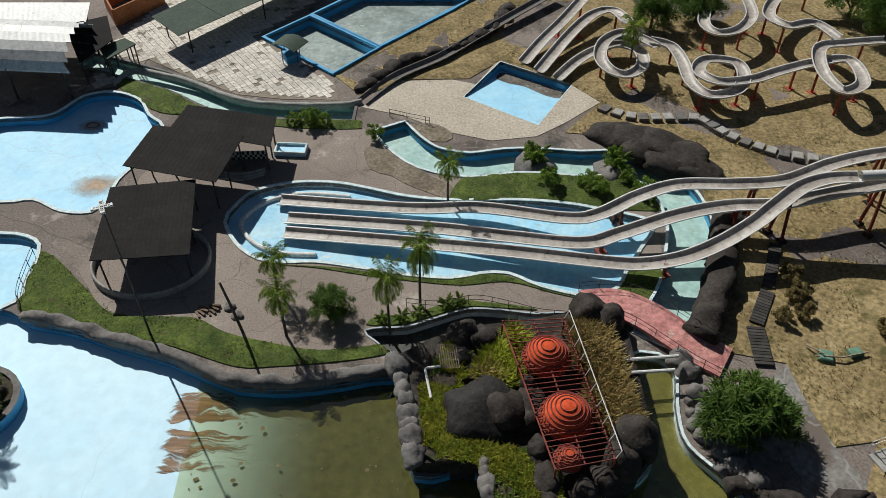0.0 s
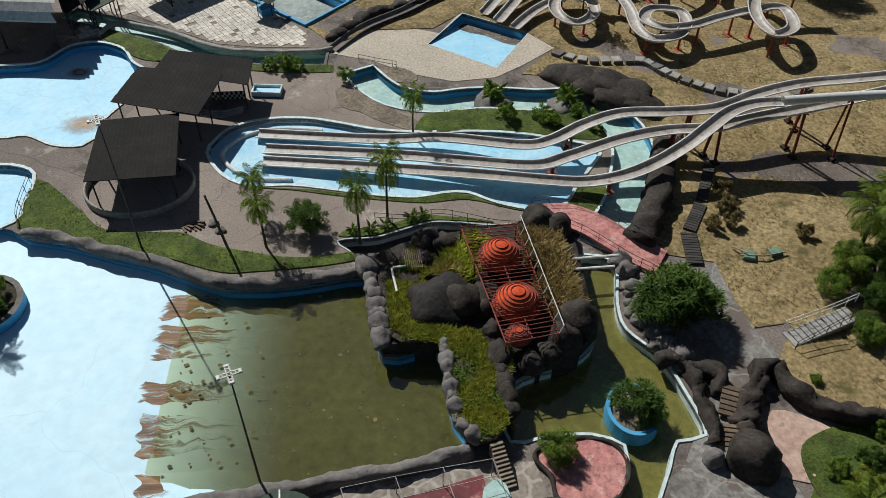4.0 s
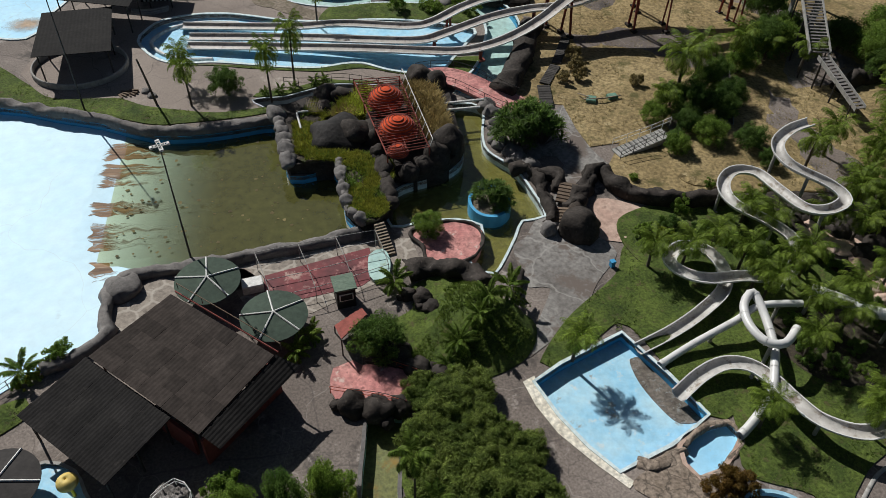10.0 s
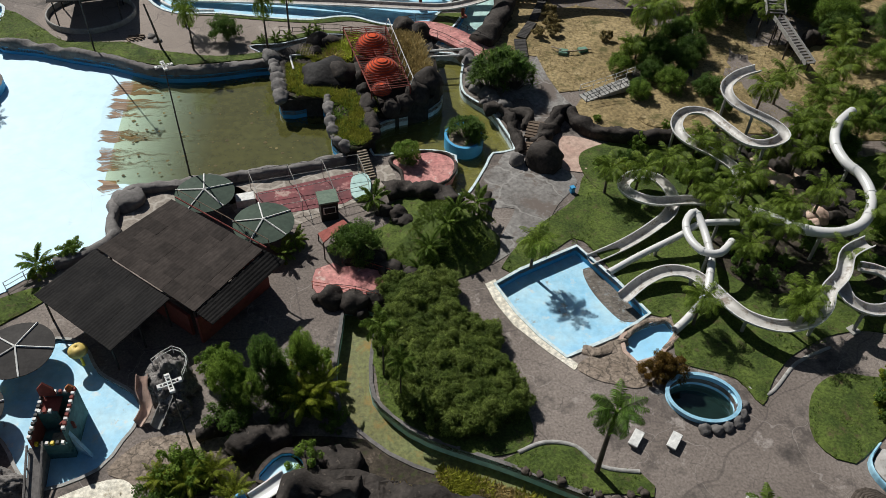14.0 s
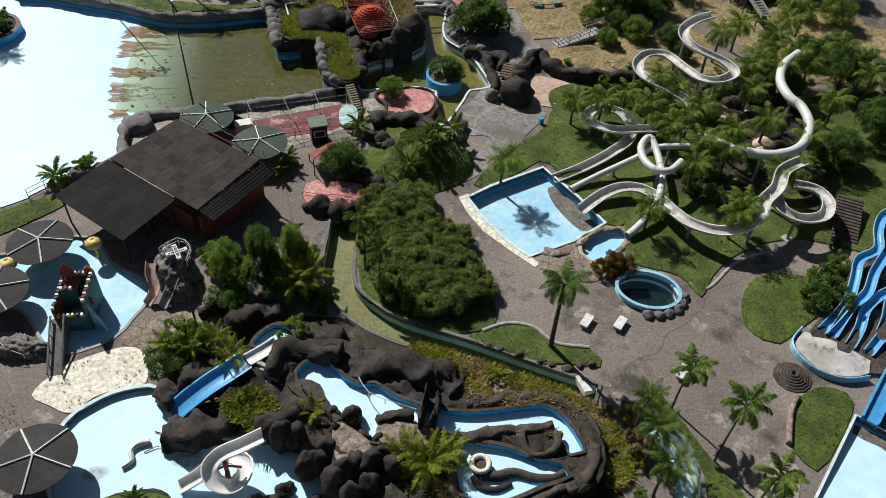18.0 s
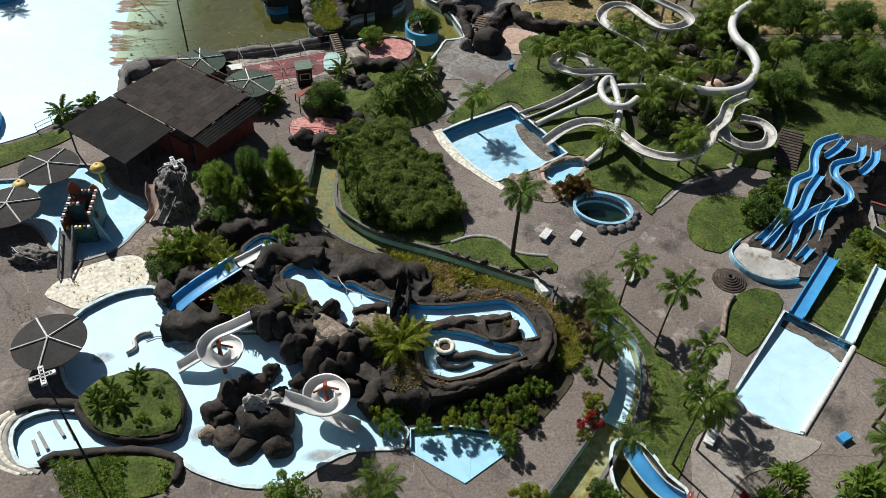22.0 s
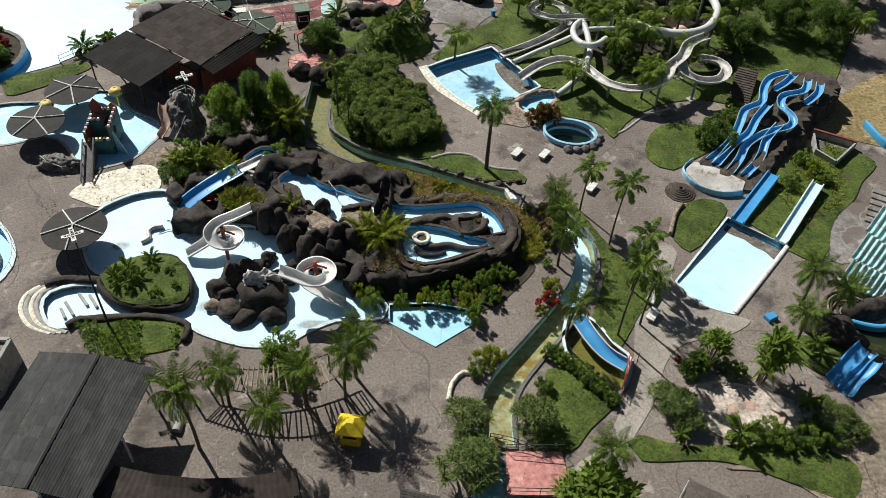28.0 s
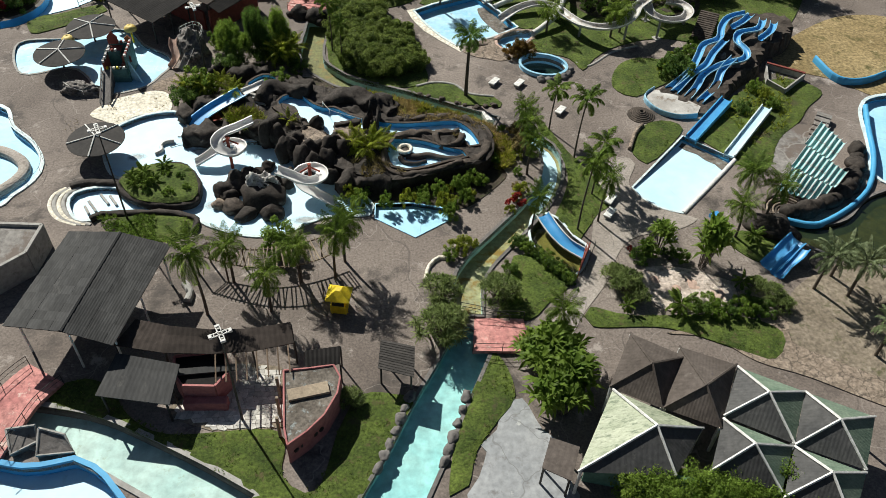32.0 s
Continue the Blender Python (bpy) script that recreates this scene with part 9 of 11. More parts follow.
def stair(name, a, b, n, width, label):
    """An open flight of thin treads between two pale stringers, on posts."""
    a, b = Vector(a), Vector(b)
    d = b - a
    s = Vector((d.y, -d.x, 0)).normalized() * (width / 2)
    t = thing(name, label, "stairs", (a.x, a.y, 0), "outdoor stairs")
    turn, run = math.atan2(d.y, d.x), math.hypot(d.x, d.y) / n
    for k in range(n):
        p = a.lerp(b, (k + 0.5) / n)
        piece("tread", *box_geo(-run * 0.42, run * 0.42, -width / 2, width / 2, p.z - 0.08, p.z, turn, p.xy), "rock_grey", t)
    for sg in (-1, 1):
        e = s * sg
        up, lo = Vector((0, 0, 0.3)), Vector((0, 0, -0.25))
        f = e * 1.12
        piece("stringer", [a + e + up, a + f + up, b + f + up, b + e + up, a + e + lo, a + f + lo, b + f + lo, b + e + lo], [(0, 1, 2, 3), (4, 7, 6, 5), (0, 4, 5, 1), (1, 5, 6, 2), (2, 6, 7, 3), (3, 7, 4, 0)], "concrete", t)
        for q in (0.1, 0.5, 0.9):
            p = a.lerp(b, q) + e
            piece("post", *tube_geo([(p.x, p.y, -0.2), (p.x, p.y, p.z - 0.1)], 0.1, 6), "steel_dark", t)
    return t


stair("staircase", (60.0, 53.0, 7.8), (58.4, 43.6, 3.9), 22, 2.2, "long concrete stairs with pale stringers below the slide tower")
stair("staircase", (58.6, 43.2, 3.7), (59.9, 35.2, 1.9), 16, 1.2, "concrete stairs with pale stringers on the wooded slope")
stair("staircase", (47.7, 44.3, 1.4), (45.2, 35.6, 0.4), 24, 1.3, "narrow dark stairs climbing through the grove")
kerb("rock_bank", [(60.8, 41.4), (64.0, 43.0), (68.0, 44.4), (72.5, 46.4)], 1.6, 1.2, "rock", "dark rockwork ridge beside the stairs", "rock", 0.0, 0.6, step=0.35)
sheet("soil_bed", sp2([(37.1, 33.1), (41.6, 37.1), (48.3, 39.0), (49.8, 34.4), (47.2, 29.4), (40.4, 26.0), (37.2, 27.2)], 0.8), 0.16, "dry_grass", "dry shaded earth under the grove", "earth", grid=1.0, height=lambda x, y: mound(x, y) + 0.12)


def islet(x, y, r, label, plants):
    """A round planted island with a blue wall standing in the wave pool."""
    ring = [(x + r * math.cos(a), y + r * math.sin(a)) for a in [k * 0.2618 for k in range(24)]]
    t = thing("islet", label, "planter", (x, y, -0.9), "pool islets")
    for name, r0, r1, z0, z1, m in (("wall", r, r, -1.2, 0.2, "pool_blue"), ("coping", r, r - 0.5, 0.2, 0.25, "rock_grey"), ("inner_wall", r - 0.5, r - 0.5, 0.25, 0.0, "rock_grey")):
        lo = [(x + r0 * math.cos(a), y + r0 * math.sin(a), z0) for a in [k * 0.2618 for k in range(24)]]
        hi = [(x + r1 * math.cos(a), y + r1 * math.sin(a), z1) for a in [k * 0.2618 for k in range(24)]]
        piece(name, lo + hi, [(i, (i + 1) % 24, 24 + (i + 1) % 24, 24 + i) for i in range(24)], m, t, smooth=True)
    piece("soil", [(x + (r - 0.5) * math.cos(a), y + (r - 0.5) * math.sin(a), 0.05) for a in [k * 0.2618 for k in range(24)]], [tuple(range(24))], "soil", t)
    for kind, dx, dy, k in plants:
        plant(kind, x + dx, y + dy, 0.05, k, rng.uniform(0, 6))


islet(-36.9, 37.2, 3.6, "round planted islet with blue wall in the pool", [(COCO, 0.5, 0.2, 0.7), (SHRUBD, 1.4, -1.2, 1.0), (SHRUB[0], 1.5, 1.2, 0.9), (SHRUBD, -0.8, 0.5, 1.2)])
islet(-34.3, 7.2, 6.0, "large planted islet with blue wall in the pool", [(COCO, 1.0, 0.5, 0.8), (SHRUBD, 3.5, -2.4, 1.3), (SHRUBRED, 3.2, 1.5, 1.4), (SHRUBD, 1.0, 3.0, 1.4), (SHRUB[1], 2.6, -0.4, 1.2), (SHRUBD, 0.0, -3.4, 1.3), (SHRUBRED, 1.6, -3.0, 1.2)])

# ---- boulders ----
def boulders(pts, rs, z=0.0, mat="rock", h=0.9):
    """Large rocks, each with two smaller ones grown onto it."""
    for (x, y), r in zip(pts, rs):
        r *= 0.78
        o = rock(x, y, r, z, h * rng.uniform(0.85, 1.15), mat)
        for k in range(2):
            a = rng.uniform(0, 6.28)
            rock(x + r * math.cos(a), y + r * math.sin(a), r * rng.uniform(0.4, 0.65), z, h, mat, parent=o)


t = thing("rock_mound", "rounded grey stepped rock mound ringed by dark boulders in the pool", "rock", (*[(1.3, -30.4)][0], -0.35))
rock(1.4, -31.0, 2.0, -0.2, 0.75, "rock", 1.05, 0.1, parent=t)
for x, y, r, h, m, k in [(-2.4, -30.1, 0.95, 1.2, "rock", 1.1), (-1.4, -32.1, 1.05, 0.8, "rock_warm", 1.15), (0.0, -33.0, 0.9, 0.7, "rock", 1.5), (-2.8, -31.7, 0.65, 0.9, "rock_tan", 1.0), (-1.8, -30.8, 0.8, 1.2, "rock", 1.0), (-1.6, -28.4, 0.85, 1.1, "rock", 1.6), (-0.5, -27.6, 0.75, 1.1, "rock", 1.3), (0.6, -27.7, 0.85, 1.1, "rock", 1.1), (2.4, -28.8, 0.75, 1.2, "rock", 1.0), (3.4, -29.0, 0.7, 1.1, "rock", 1.0), (2.3, -33.1, 1.0, 0.9, "rock", 1.2), (-1.2, -29.5, 0.9, 1.0, "rock", 1.0)]:
    rock(x, y, r, -0.35, h, m, k, parent=t)
boulders([(1.4, -26.5), (3.7, -27.5), (4.8, -27.3)], (0.8, 0.8, 0.7), -0.35, "rock", 1.1)

# ---- the raised rock massif of the river ride ----
MZ = 1.5
MASSIF = [(-2.8, -17.4), (-1.9, -15.0), (-1.2, -13.4), (0.4, -12.3), (2.2, -12.9), (2.8, -14.2), (5.4, -14.4), (7.4, -15.3), (11.5, -16.6), (14.6, -18.6), (15.7, -20.5), (20.2, -20.5), (23.2, -22.1), (24.2, -25.4), (23.1, -28.1), (20.9, -29.0), (18.5, -29.6), (15.7, -30.5), (12.6, -30.6), (10.0, -29.5), (7.9, -28.2), (5.6, -26.2), (3.7, -24.1), (1.3, -23.0), (-0.6, -22.1), (-2.2, -19.9)]
TANK = [(-1.3, -14.9), (-0.9, -13.9), (0.1, -13.0), (1.2, -13.2), (1.7, -14.2), (0.7, -15.1)]
RIDE = [(2.1, -17.5), (3.2, -16.4), (4.6, -16.8), (5.7, -18.2), (6.8, -18.9), (8.0, -18.9), (9.4, -20.1), (12.2, -21.4), (15.1, -21.9), (18.6, -21.7), (20.6, -21.7), (22.0, -23.3), (22.6, -25.6), (21.6, -25.8), (21.0, -24.2), (19.9, -23.2), (18.4, -23.4), (15.0, -23.6), (12.1, -23.1), (9.8, -22.2), (8.3, -22.0), (8.0, -24.0), (7.1, -23.7), (6.8, -22.3), (5.5, -21.7), (4.3, -21.0), (3.0, -19.9)]
SERP = [(13.5, -25.7), (14.1, -24.5), (16.8, -24.9), (19.0, -26.0), (20.8, -26.6), (21.1, -27.5), (19.3, -28.0), (17.1, -28.8), (15.1, -29.2), (13.8, -28.7), (13.4, -27.2)]
basin("river_ride", sp2(RIDE, 0.7), 0.5, "winding raised river ride channel with white floor and blue walls", "pool_white", "pool_blue", "rock_warm", 0.25, 0.12, z=MZ)
basin("serpent_pool", sp2(SERP, 0.7), 0.4, "small raised free-form pool with serpent-shaped rockwork", "pool_white", "pool_blue", "rock_warm", 0.3, 0.2, z=MZ)
sheet("rock_massif", sp2(MASSIF, 0.8), MZ, "rock", "raised dark brown rockwork massif carrying the river ride", "rock massif", thick=2.3, grid=0.7, height=lambda x, y: 0.55 * abs(noise.noise((x * 0.55, y * 0.55, 2.0))) + 0.15 * noise.noise((x * 1.7, y * 1.7, 4.0)), holes=[sp2(TANK, 0.5), sp2(offset(RIDE, 0.25), 0.7), sp2(offset(SERP, 0.3), 0.7)])
for o, z, m, lb in (([(5.1, -22.2), (7.4, -23.9), (7.5, -25.5), (5.8, -26.4), (4.9, -24.4)], 1.75, "rock_tan", "worn tan rock floor between boulders"), ([(8.2, -22.4), (11.7, -23.1), (11.8, -24.3), (9.3, -24.8), (8.2, -24.0)], 1.75, "rock_tan", "worn tan rock floor between boulders"),
                    ([(1.5, -18.8), (2.5, -18.3), (3.9, -18.9), (4.5, -20.6), (5.3, -22.1), (4.1, -22.4), (2.9, -20.5)], 1.8, "rock_warm", "brown walkway deck crossing the rapids")):
    sheet("rock_floor", sp2(o, 0.6), z, m, lb, "rock floor", thick=0.5, grid=0.6, height=lambda x, y: 0.08 * noise.noise((x, y, 9.0)), holes=[])
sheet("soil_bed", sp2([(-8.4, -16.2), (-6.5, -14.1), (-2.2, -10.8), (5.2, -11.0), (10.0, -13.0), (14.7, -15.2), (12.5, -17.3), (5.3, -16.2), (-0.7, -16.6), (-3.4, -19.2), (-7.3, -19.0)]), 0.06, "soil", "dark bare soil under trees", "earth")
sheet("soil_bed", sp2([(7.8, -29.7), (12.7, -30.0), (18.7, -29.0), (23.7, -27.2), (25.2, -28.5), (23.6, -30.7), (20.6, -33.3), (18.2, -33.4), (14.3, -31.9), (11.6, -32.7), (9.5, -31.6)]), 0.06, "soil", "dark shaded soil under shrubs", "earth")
WEEDS = [(10.3, -12.6), (12.6, -13.7), (15.7, -15.4), (20.7, -17.9), (24.0, -19.9), (26.1, -23.6), (25.9, -27.1), (24.3, -27.9), (24.2, -23.5), (21.3, -20.6), (17.3, -20.3), (13.8, -19.5), (12.0, -16.5)]
sheet("weed_bank", sp2(WEEDS), 0.08, "dirt", "soil bank with yellow-green weeds along the canal", "earth")
tufts("weeds", [WEEDS], 150, "grass_lime", "yellow-green weeds on the canal bank", 0.1, 0.7, 31)
tufts("dry_grass", [WEEDS], 90, "weed_dry", "dry weeds on the canal bank", 0.1, 0.6, 36)
tufts("weeds", [[(14.6, -18.9), (15.7, -20.4), (20.2, -20.3), (23.2, -22.0), (23.7, -24.8), (22.6, -22.9), (21.1, -21.3), (17.1, -21.5), (14.8, -21.1)], [(7.4, -15.5), (11.5, -16.7), (14.6, -18.6), (14.1, -19.2), (11.4, -17.7), (7.7, -16.2)]], 26, "weed_dry", "dry weeds along the rim of the massif", 1.5, 0.5, 34)
tufts("weeds", [[(-3.5, -20.1), (-2.2, -19.1), (0.1, -19.1), (0.8, -21.0), (-0.1, -22.2), (-1.9, -22.4)], [(18.6, -23.6), (20.7, -23.7), (20.8, -25.3), (19.1, -25.5)], [(9.7, -27.4), (11.9, -27.2), (14.9, -29.6), (13.5, -30.5), (10.9, -30.0)]], 26, "straw", "dry straw-coloured weeds on the rock massif", 1.55, 0.6, 32)
tufts("weeds", [[(-3.5, -20.1), (-2.2, -19.1), (0.1, -19.1), (0.8, -21.0), (-0.1, -22.2), (-1.9, -22.4)]], 40, "leaf_lime", "yellow-green weeds on the rock massif", 1.5, 0.8, 33)
for pts, w, h, z, m, lb in (
        ([(-6.2, -10.2), (-5.1, -9.8), (-3.9, -9.5)], 1.2, 0.8, 0.0, "rock", "low dark rock beside trees"),
        ([(-3.3, -12.1), (-2.4, -11.2), (-0.8, -10.7), (0.3, -10.3)], 1.6, 1.2, 0.0, "rock", "dark rock bank behind the blue tank"),
        ([(1.2, -13.4), (2.8, -12.8), (5.3, -14.0)], 2.0, 1.3, 0.0, "rock", "dark rock bank behind the rapids"),
        ([(27.7, -2.9), (29.0, -1.9), (31.6, -1.2), (32.2, -2.6), (31.1, -4.1), (29.5, -5.4), (27.9, -5.7)], 0.5, 0.16, 0.0, "rock_tan", "worn tan rock rim of the splash pool"),
        ([(23.8, -4.0), (24.8, -4.4), (26.3, -3.9), (27.6, -3.1)], 0.9, 0.14, 0.0, "rock_tan", "flat tan rock beside the splash pool"),
        ([(-8.0, -18.9), (-6.0, -16.9), (-4.1, -15.6)], 1.8, 1.3, 0.0, "rock", "long dark rock bank beside the blue slide"),
        ([(-7.2, -21.5), (-5.9, -21.6), (-4.1, -21.2), (-2.3, -20.3)], 2.4, 1.5, -0.3, "rock", "long dark rock finger reaching into the leisure pool"),
        ([(0.3, -18.0), (1.2, -15.8), (3.2, -15.7), (5.4, -16.5)], 1.5, 1.0, 1.4, "rock", "curved dark rock arch above the rapids"),
        ([(6.8, -17.2), (9.4, -17.3), (12.4, -18.5), (14.2, -19.8)], 2.3, 1.2, 1.3, "rock", "massive smooth dark rock bank along the river ride"),
        ([(14.5, -21.0), (18.7, -20.7), (21.6, -21.2), (23.2, -23.3), (23.3, -25.7), (22.3, -27.7), (20.8, -28.5)], 0.9, 0.4, 1.3, "rock_warm", "brown rock rim round the river ride"),
        ([(20.7, -28.3), (18.6, -29.1), (16.3, -29.8), (14.5, -29.8), (13.3, -29.0), (12.9, -27.2), (12.7, -25.7)], 0.6, 0.35, 1.4, "rock_warm", "brown rock rim of the serpent pool"),
        ([(14.1, -24.2), (16.4, -23.8), (18.8, -23.7), (20.8, -23.4)], 0.8, 0.55, 1.35, "rock_warm", "sausage-shaped brown rock between the channels"),
        ([(18.2, -23.9), (18.3, -25.1), (19.3, -25.8), (20.6, -25.4), (21.1, -24.0)], 0.6, 0.5, 1.4, "rock_warm", "curled brown rock kerb round a dry bed"),
        ([(7.4, -29.2), (7.9, -27.7), (9.2, -26.3), (10.7, -25.1)], 1.5, 1.6, 0.0, "rock", "dark upright rock bank over the leisure pool"),
        ([(8.4, -30.6), (10.0, -29.8), (11.8, -30.1), (13.5, -30.7)], 1.8, 1.3, 0.0, "rock", "dark rounded rock bank over the leisure pool"),
        ([(8.0, -22.2), (9.3, -21.8), (10.7, -22.1)], 0.7, 0.6, 1.4, "rock", "dark rock rib beside the rapids"),
        ([(-0.6, -22.2), (1.0, -21.8), (2.7, -21.5)], 1.2, 1.0, 1.0, "rock", "dark rock ledge above the leisure pool"),
        ([(11.0, -23.2), (11.8, -20.5)], 0.4, 2.2, 0.7, "rock", "upright dark rock slab across the channel"),
        ([(11.8, -23.4), (12.7, -20.8)], 0.4, 2.2, 0.7, "rock", "upright dark rock slab across the channel")):
    kerb("rock_bank", pts, w, h, m, lb, "rock", z, 0.6, step=0.35)
t = thing("finger_rocks", "cluster of upright finger-shaped dark rocks", "rock", (*[(5.5, -24.5)][0], 1.0))
for (x, y), r in zip([(2.9, -21.1), (3.8, -22.0), (4.8, -21.2), (5.0, -22.5), (6.2, -21.7), (7.0, -23.3), (8.0, -23.6), (6.6, -25.1), (5.6, -26.1), (7.5, -25.4), (8.4, -25.2), (9.1, -26.1), (7.5, -27.2), (6.1, -27.8), (5.0, -26.7), (3.8, -25.1), (3.0, -25.3), (2.1, -22.8), (1.2, -22.7), (4.4, -24.0)], (0.8, 0.7, 0.6, 0.6, 0.8, 0.55, 0.55, 0.8, 1.0, 0.9, 0.8, 1.0, 0.9, 0.9, 1.0, 0.8, 0.8, 0.9, 0.9, 0.8)):
    rock(x, y, r, 0.7, rng.uniform(1.5, 2.1), "rock", 1.0, parent=t)
t = thing("rock_serpent", "serpent-shaped brown rockwork curled in the small pool", "sculpture", (*[(16.6, -26.9)][0], 0.75))
sx, sy = [(15.1, -26.2)][0]
piece("serpent_body", *tube_geo(spline([(x, y, 1.2) for x, y in [(15.2, -26.8), (16.2, -27.0), (17.4, -26.8), (18.8, -27.3), (20.2, -27.4), (20.9, -27.0)]], 0.3), 0.42, 9, 0.3), "rock_warm", t, smooth=True)
piece("serpent_coil", *tube_geo(spline([(x, y, 1.15) for x, y in [(14.6, -26.9), (14.9, -27.7), (16.0, -28.0), (17.1, -27.6)]], 0.3), 0.3, 9, 0.22), "rock", t, smooth=True)
vs, fs = [], []
for i in range(20):
    for k in range(8):
        a, b = i * 6.2832 / 20, k * 6.2832 / 8
        vs.append((sx + (0.62 + 0.2 * math.cos(b)) * math.cos(a), sy + (0.62 + 0.2 * math.cos(b)) * math.sin(a), 1.65 + 0.2 * math.sin(b)))
        fs.append((i * 8 + k, ((i + 1) % 20) * 8 + k, ((i + 1) % 20) * 8 + (k + 1) % 8, i * 8 + (k + 1) % 8))
piece("head_ring", vs, fs, "sand_stone", t, smooth=True)
piece("neck", *tube_geo([(sx, sy, 0.9), (sx, sy, 1.6)], 0.66, 16), "rock_warm", t)
for k in range(5):
    x, y = [(-0.2, -17.1)][0]
    tagged(piece("step_slab", *box_geo(-0.7, 0.7, -0.16, 0.16, 0.3, 1.2 + 0.18 * (5 - k), -0.5, (x + 0.2 * k, y - 0.42 * k), 0.02), "concrete"), "narrow pale step beside dark rockwork", "steps", "rock steps")
basin("slide_tank", sp2(TANK, 0.5), 0.4, "small raised blue tank feeding the blue slide", "pool_white", "pool_blue", "rock_warm", 0.25, 0.1, z=1.75)
flume("feed_chute", [(0.6, -15.0, 1.95), (-0.4, -15.7, 1.88), (-1.6, -16.5, 1.82)], 1.1, 0.25, "slide_white", "slide_white", "short white chute from the tank to the blue slide", posts=0)
rail([(2.6, -19.3, 1.7), (3.3, -20.4, 1.7), (4.8, -22.1, 1.7)], 0.8, "steel_dark", 1.0, "curved metal handrail beside the walkway deck")
rail([(6.8, -18.7, 1.7), (7.5, -20.1, 1.7), (9.3, -21.1, 1.7), (10.9, -21.8, 1.7)], 0.5, "white_paint", 1.2, "thin white handrail along the rapids", 1)
boulders([(17.3, -14.6), (18.3, -15.0), (19.7, -15.7), (21.3, -16.5), (22.1, -16.9), (23.4, -17.3), (24.4, -17.1), (25.4, -17.0)], (0.45, 0.4, 0.5, 0.45, 0.4, 0.5, 0.4, 0.5), 0.0, "rock_warm", 0.8)
# rocks by the hillside path
for pts, w, h in (([(20.2, 29.7), (21.6, 29.7), (22.5, 28.8), (22.9, 26.6), (23.0, 24.2), (22.6, 21.9)], 1.1, 0.9), ([(22.1, 29.1), (23.7, 28.5), (24.8, 27.8), (24.2, 26.2)], 1.2, 0.9), ([(28.5, 29.2), (27.7, 27.2), (26.4, 25.2), (25.2, 23.2)], 1.5, 1.3), ([(18.2, 15.4), (18.2, 13.7), (17.5, 12.3)], 0.9, 0.6)):
    kerb("rock_bank", pts, w, h, "rock", "smooth dark brown rockwork beside the path", "rock", 0.0, 0.6, step=0.35)
rock(*[(25.2, 20.5)][0], 2.0, 0.2, 0.9)
rock(*[(22.3, 20.6)][0], 0.8, 0.1, 1.1, "rock_grey")
rock(*[(25.6, 23.0)][0], 0.9, 0.3, 1.0, "rock_warm")
kerb("rock_wall", [(29.5, 28.8), (30.6, 25.7), (33.9, 23.9), (37.7, 23.3), (40.8, 23.7)], 1.5, 1.4, "rock", "long dark rockwork retaining wall", "wall", 0.0, 0.35)
kerb("rock_bank", [(8.7, 16.1), (10.6, 16.6), (12.5, 16.3), (14.0, 15.3), (15.3, 13.7)], 1.9, 1.1, "rock", "dark rounded rock bank beside the lawn", "rock", 0.0, 0.6, step=0.35)
boulders([(9.7, 13.1), (10.4, 12.1), (8.5, 13.6)], (1.2, 1.1, 0.9), 0.0)
sheet("canvas_panel", sp2([(5.4, 18.7), (6.6, 19.3), (7.2, 18.0), (6.9, 15.9), (5.6, 15.5), (5.2, 16.7)], 0.5), 0.4, "canal_floor", "pale greenish translucent panel lying on the terrace", "panel", kind="", thick=0.3, holes=[])
boulders([(5.8, 7.4), (7.0, 6.7), (8.7, 5.5), (10.3, 4.8), (3.4, 2.6), (5.4, 2.1), (7.1, 2.2)], (1.6, 1.5, 1.5, 1.4, 1.5, 1.6, 1.3), 0.0)
# tunnel rocks and slabs near the racing slides
t = thing("tunnel_rock", "large low dark rockwork mass over the river tunnel", "rock", (*[(22.2, 70.5)][0], 0))
for (x, y), r in zip([(18.8, 72.8), (20.8, 71.8), (23.0, 70.5), (24.7, 68.7), (26.1, 66.6), (21.5, 69.3), (23.6, 67.3)], (2.2, 2.6, 2.8, 2.6, 2.2, 2.0, 2.0)):
    rock(x, y, r, 0.0, 0.55, "rock", 1.5, -0.5, parent=t)
boulders([(20.7, 70.8), (24.8, 67.0)], (1.3, 1.2), 0.0, "rock", 0.8)
kerb("rock_bank", [(27.8, 58.6), (26.3, 55.0), (25.0, 50.5), (23.5, 47.4), (22.2, 44.8), (21.3, 43.4)], 2.6, 1.6, "rock", "long dark rockwork bank above the river", "rock", 0.0, 0.3, step=0.5)
boulders([(19.3, 41.3), (19.7, 40.2), (19.9, 37.9), (19.9, 34.3), (20.8, 32.8), (19.9, 35.8), (21.3, 31.4), (22.2, 30.0)], (1.3, 1.2, 1.1, 1.3, 1.3, 1.0, 1.2, 1.4), 0.0, "rock_grey", 0.9)
rock_row([(-9.7, 82.4), (-4.5, 88.9), (1.2, 91.7), (5.7, 96.1), (9.0, 102.4)], 1.0, "rock", 0.0, 0.7, 1.4, "dark rockwork along the dry stream")
flume("dry_stream", [(-9.5, 79.5, -0.1), (-5.8, 84.7, 0.1), (-0.3, 89.1, 0.3), (4.1, 93.7, 0.5), (8.8, 98.7, 0.7), (15.5, 105.7, 0.9)], 1.4, 0.4, "rock_grey", "rock_grey", "dry stream channel with grey rock sides", posts=0, group="")
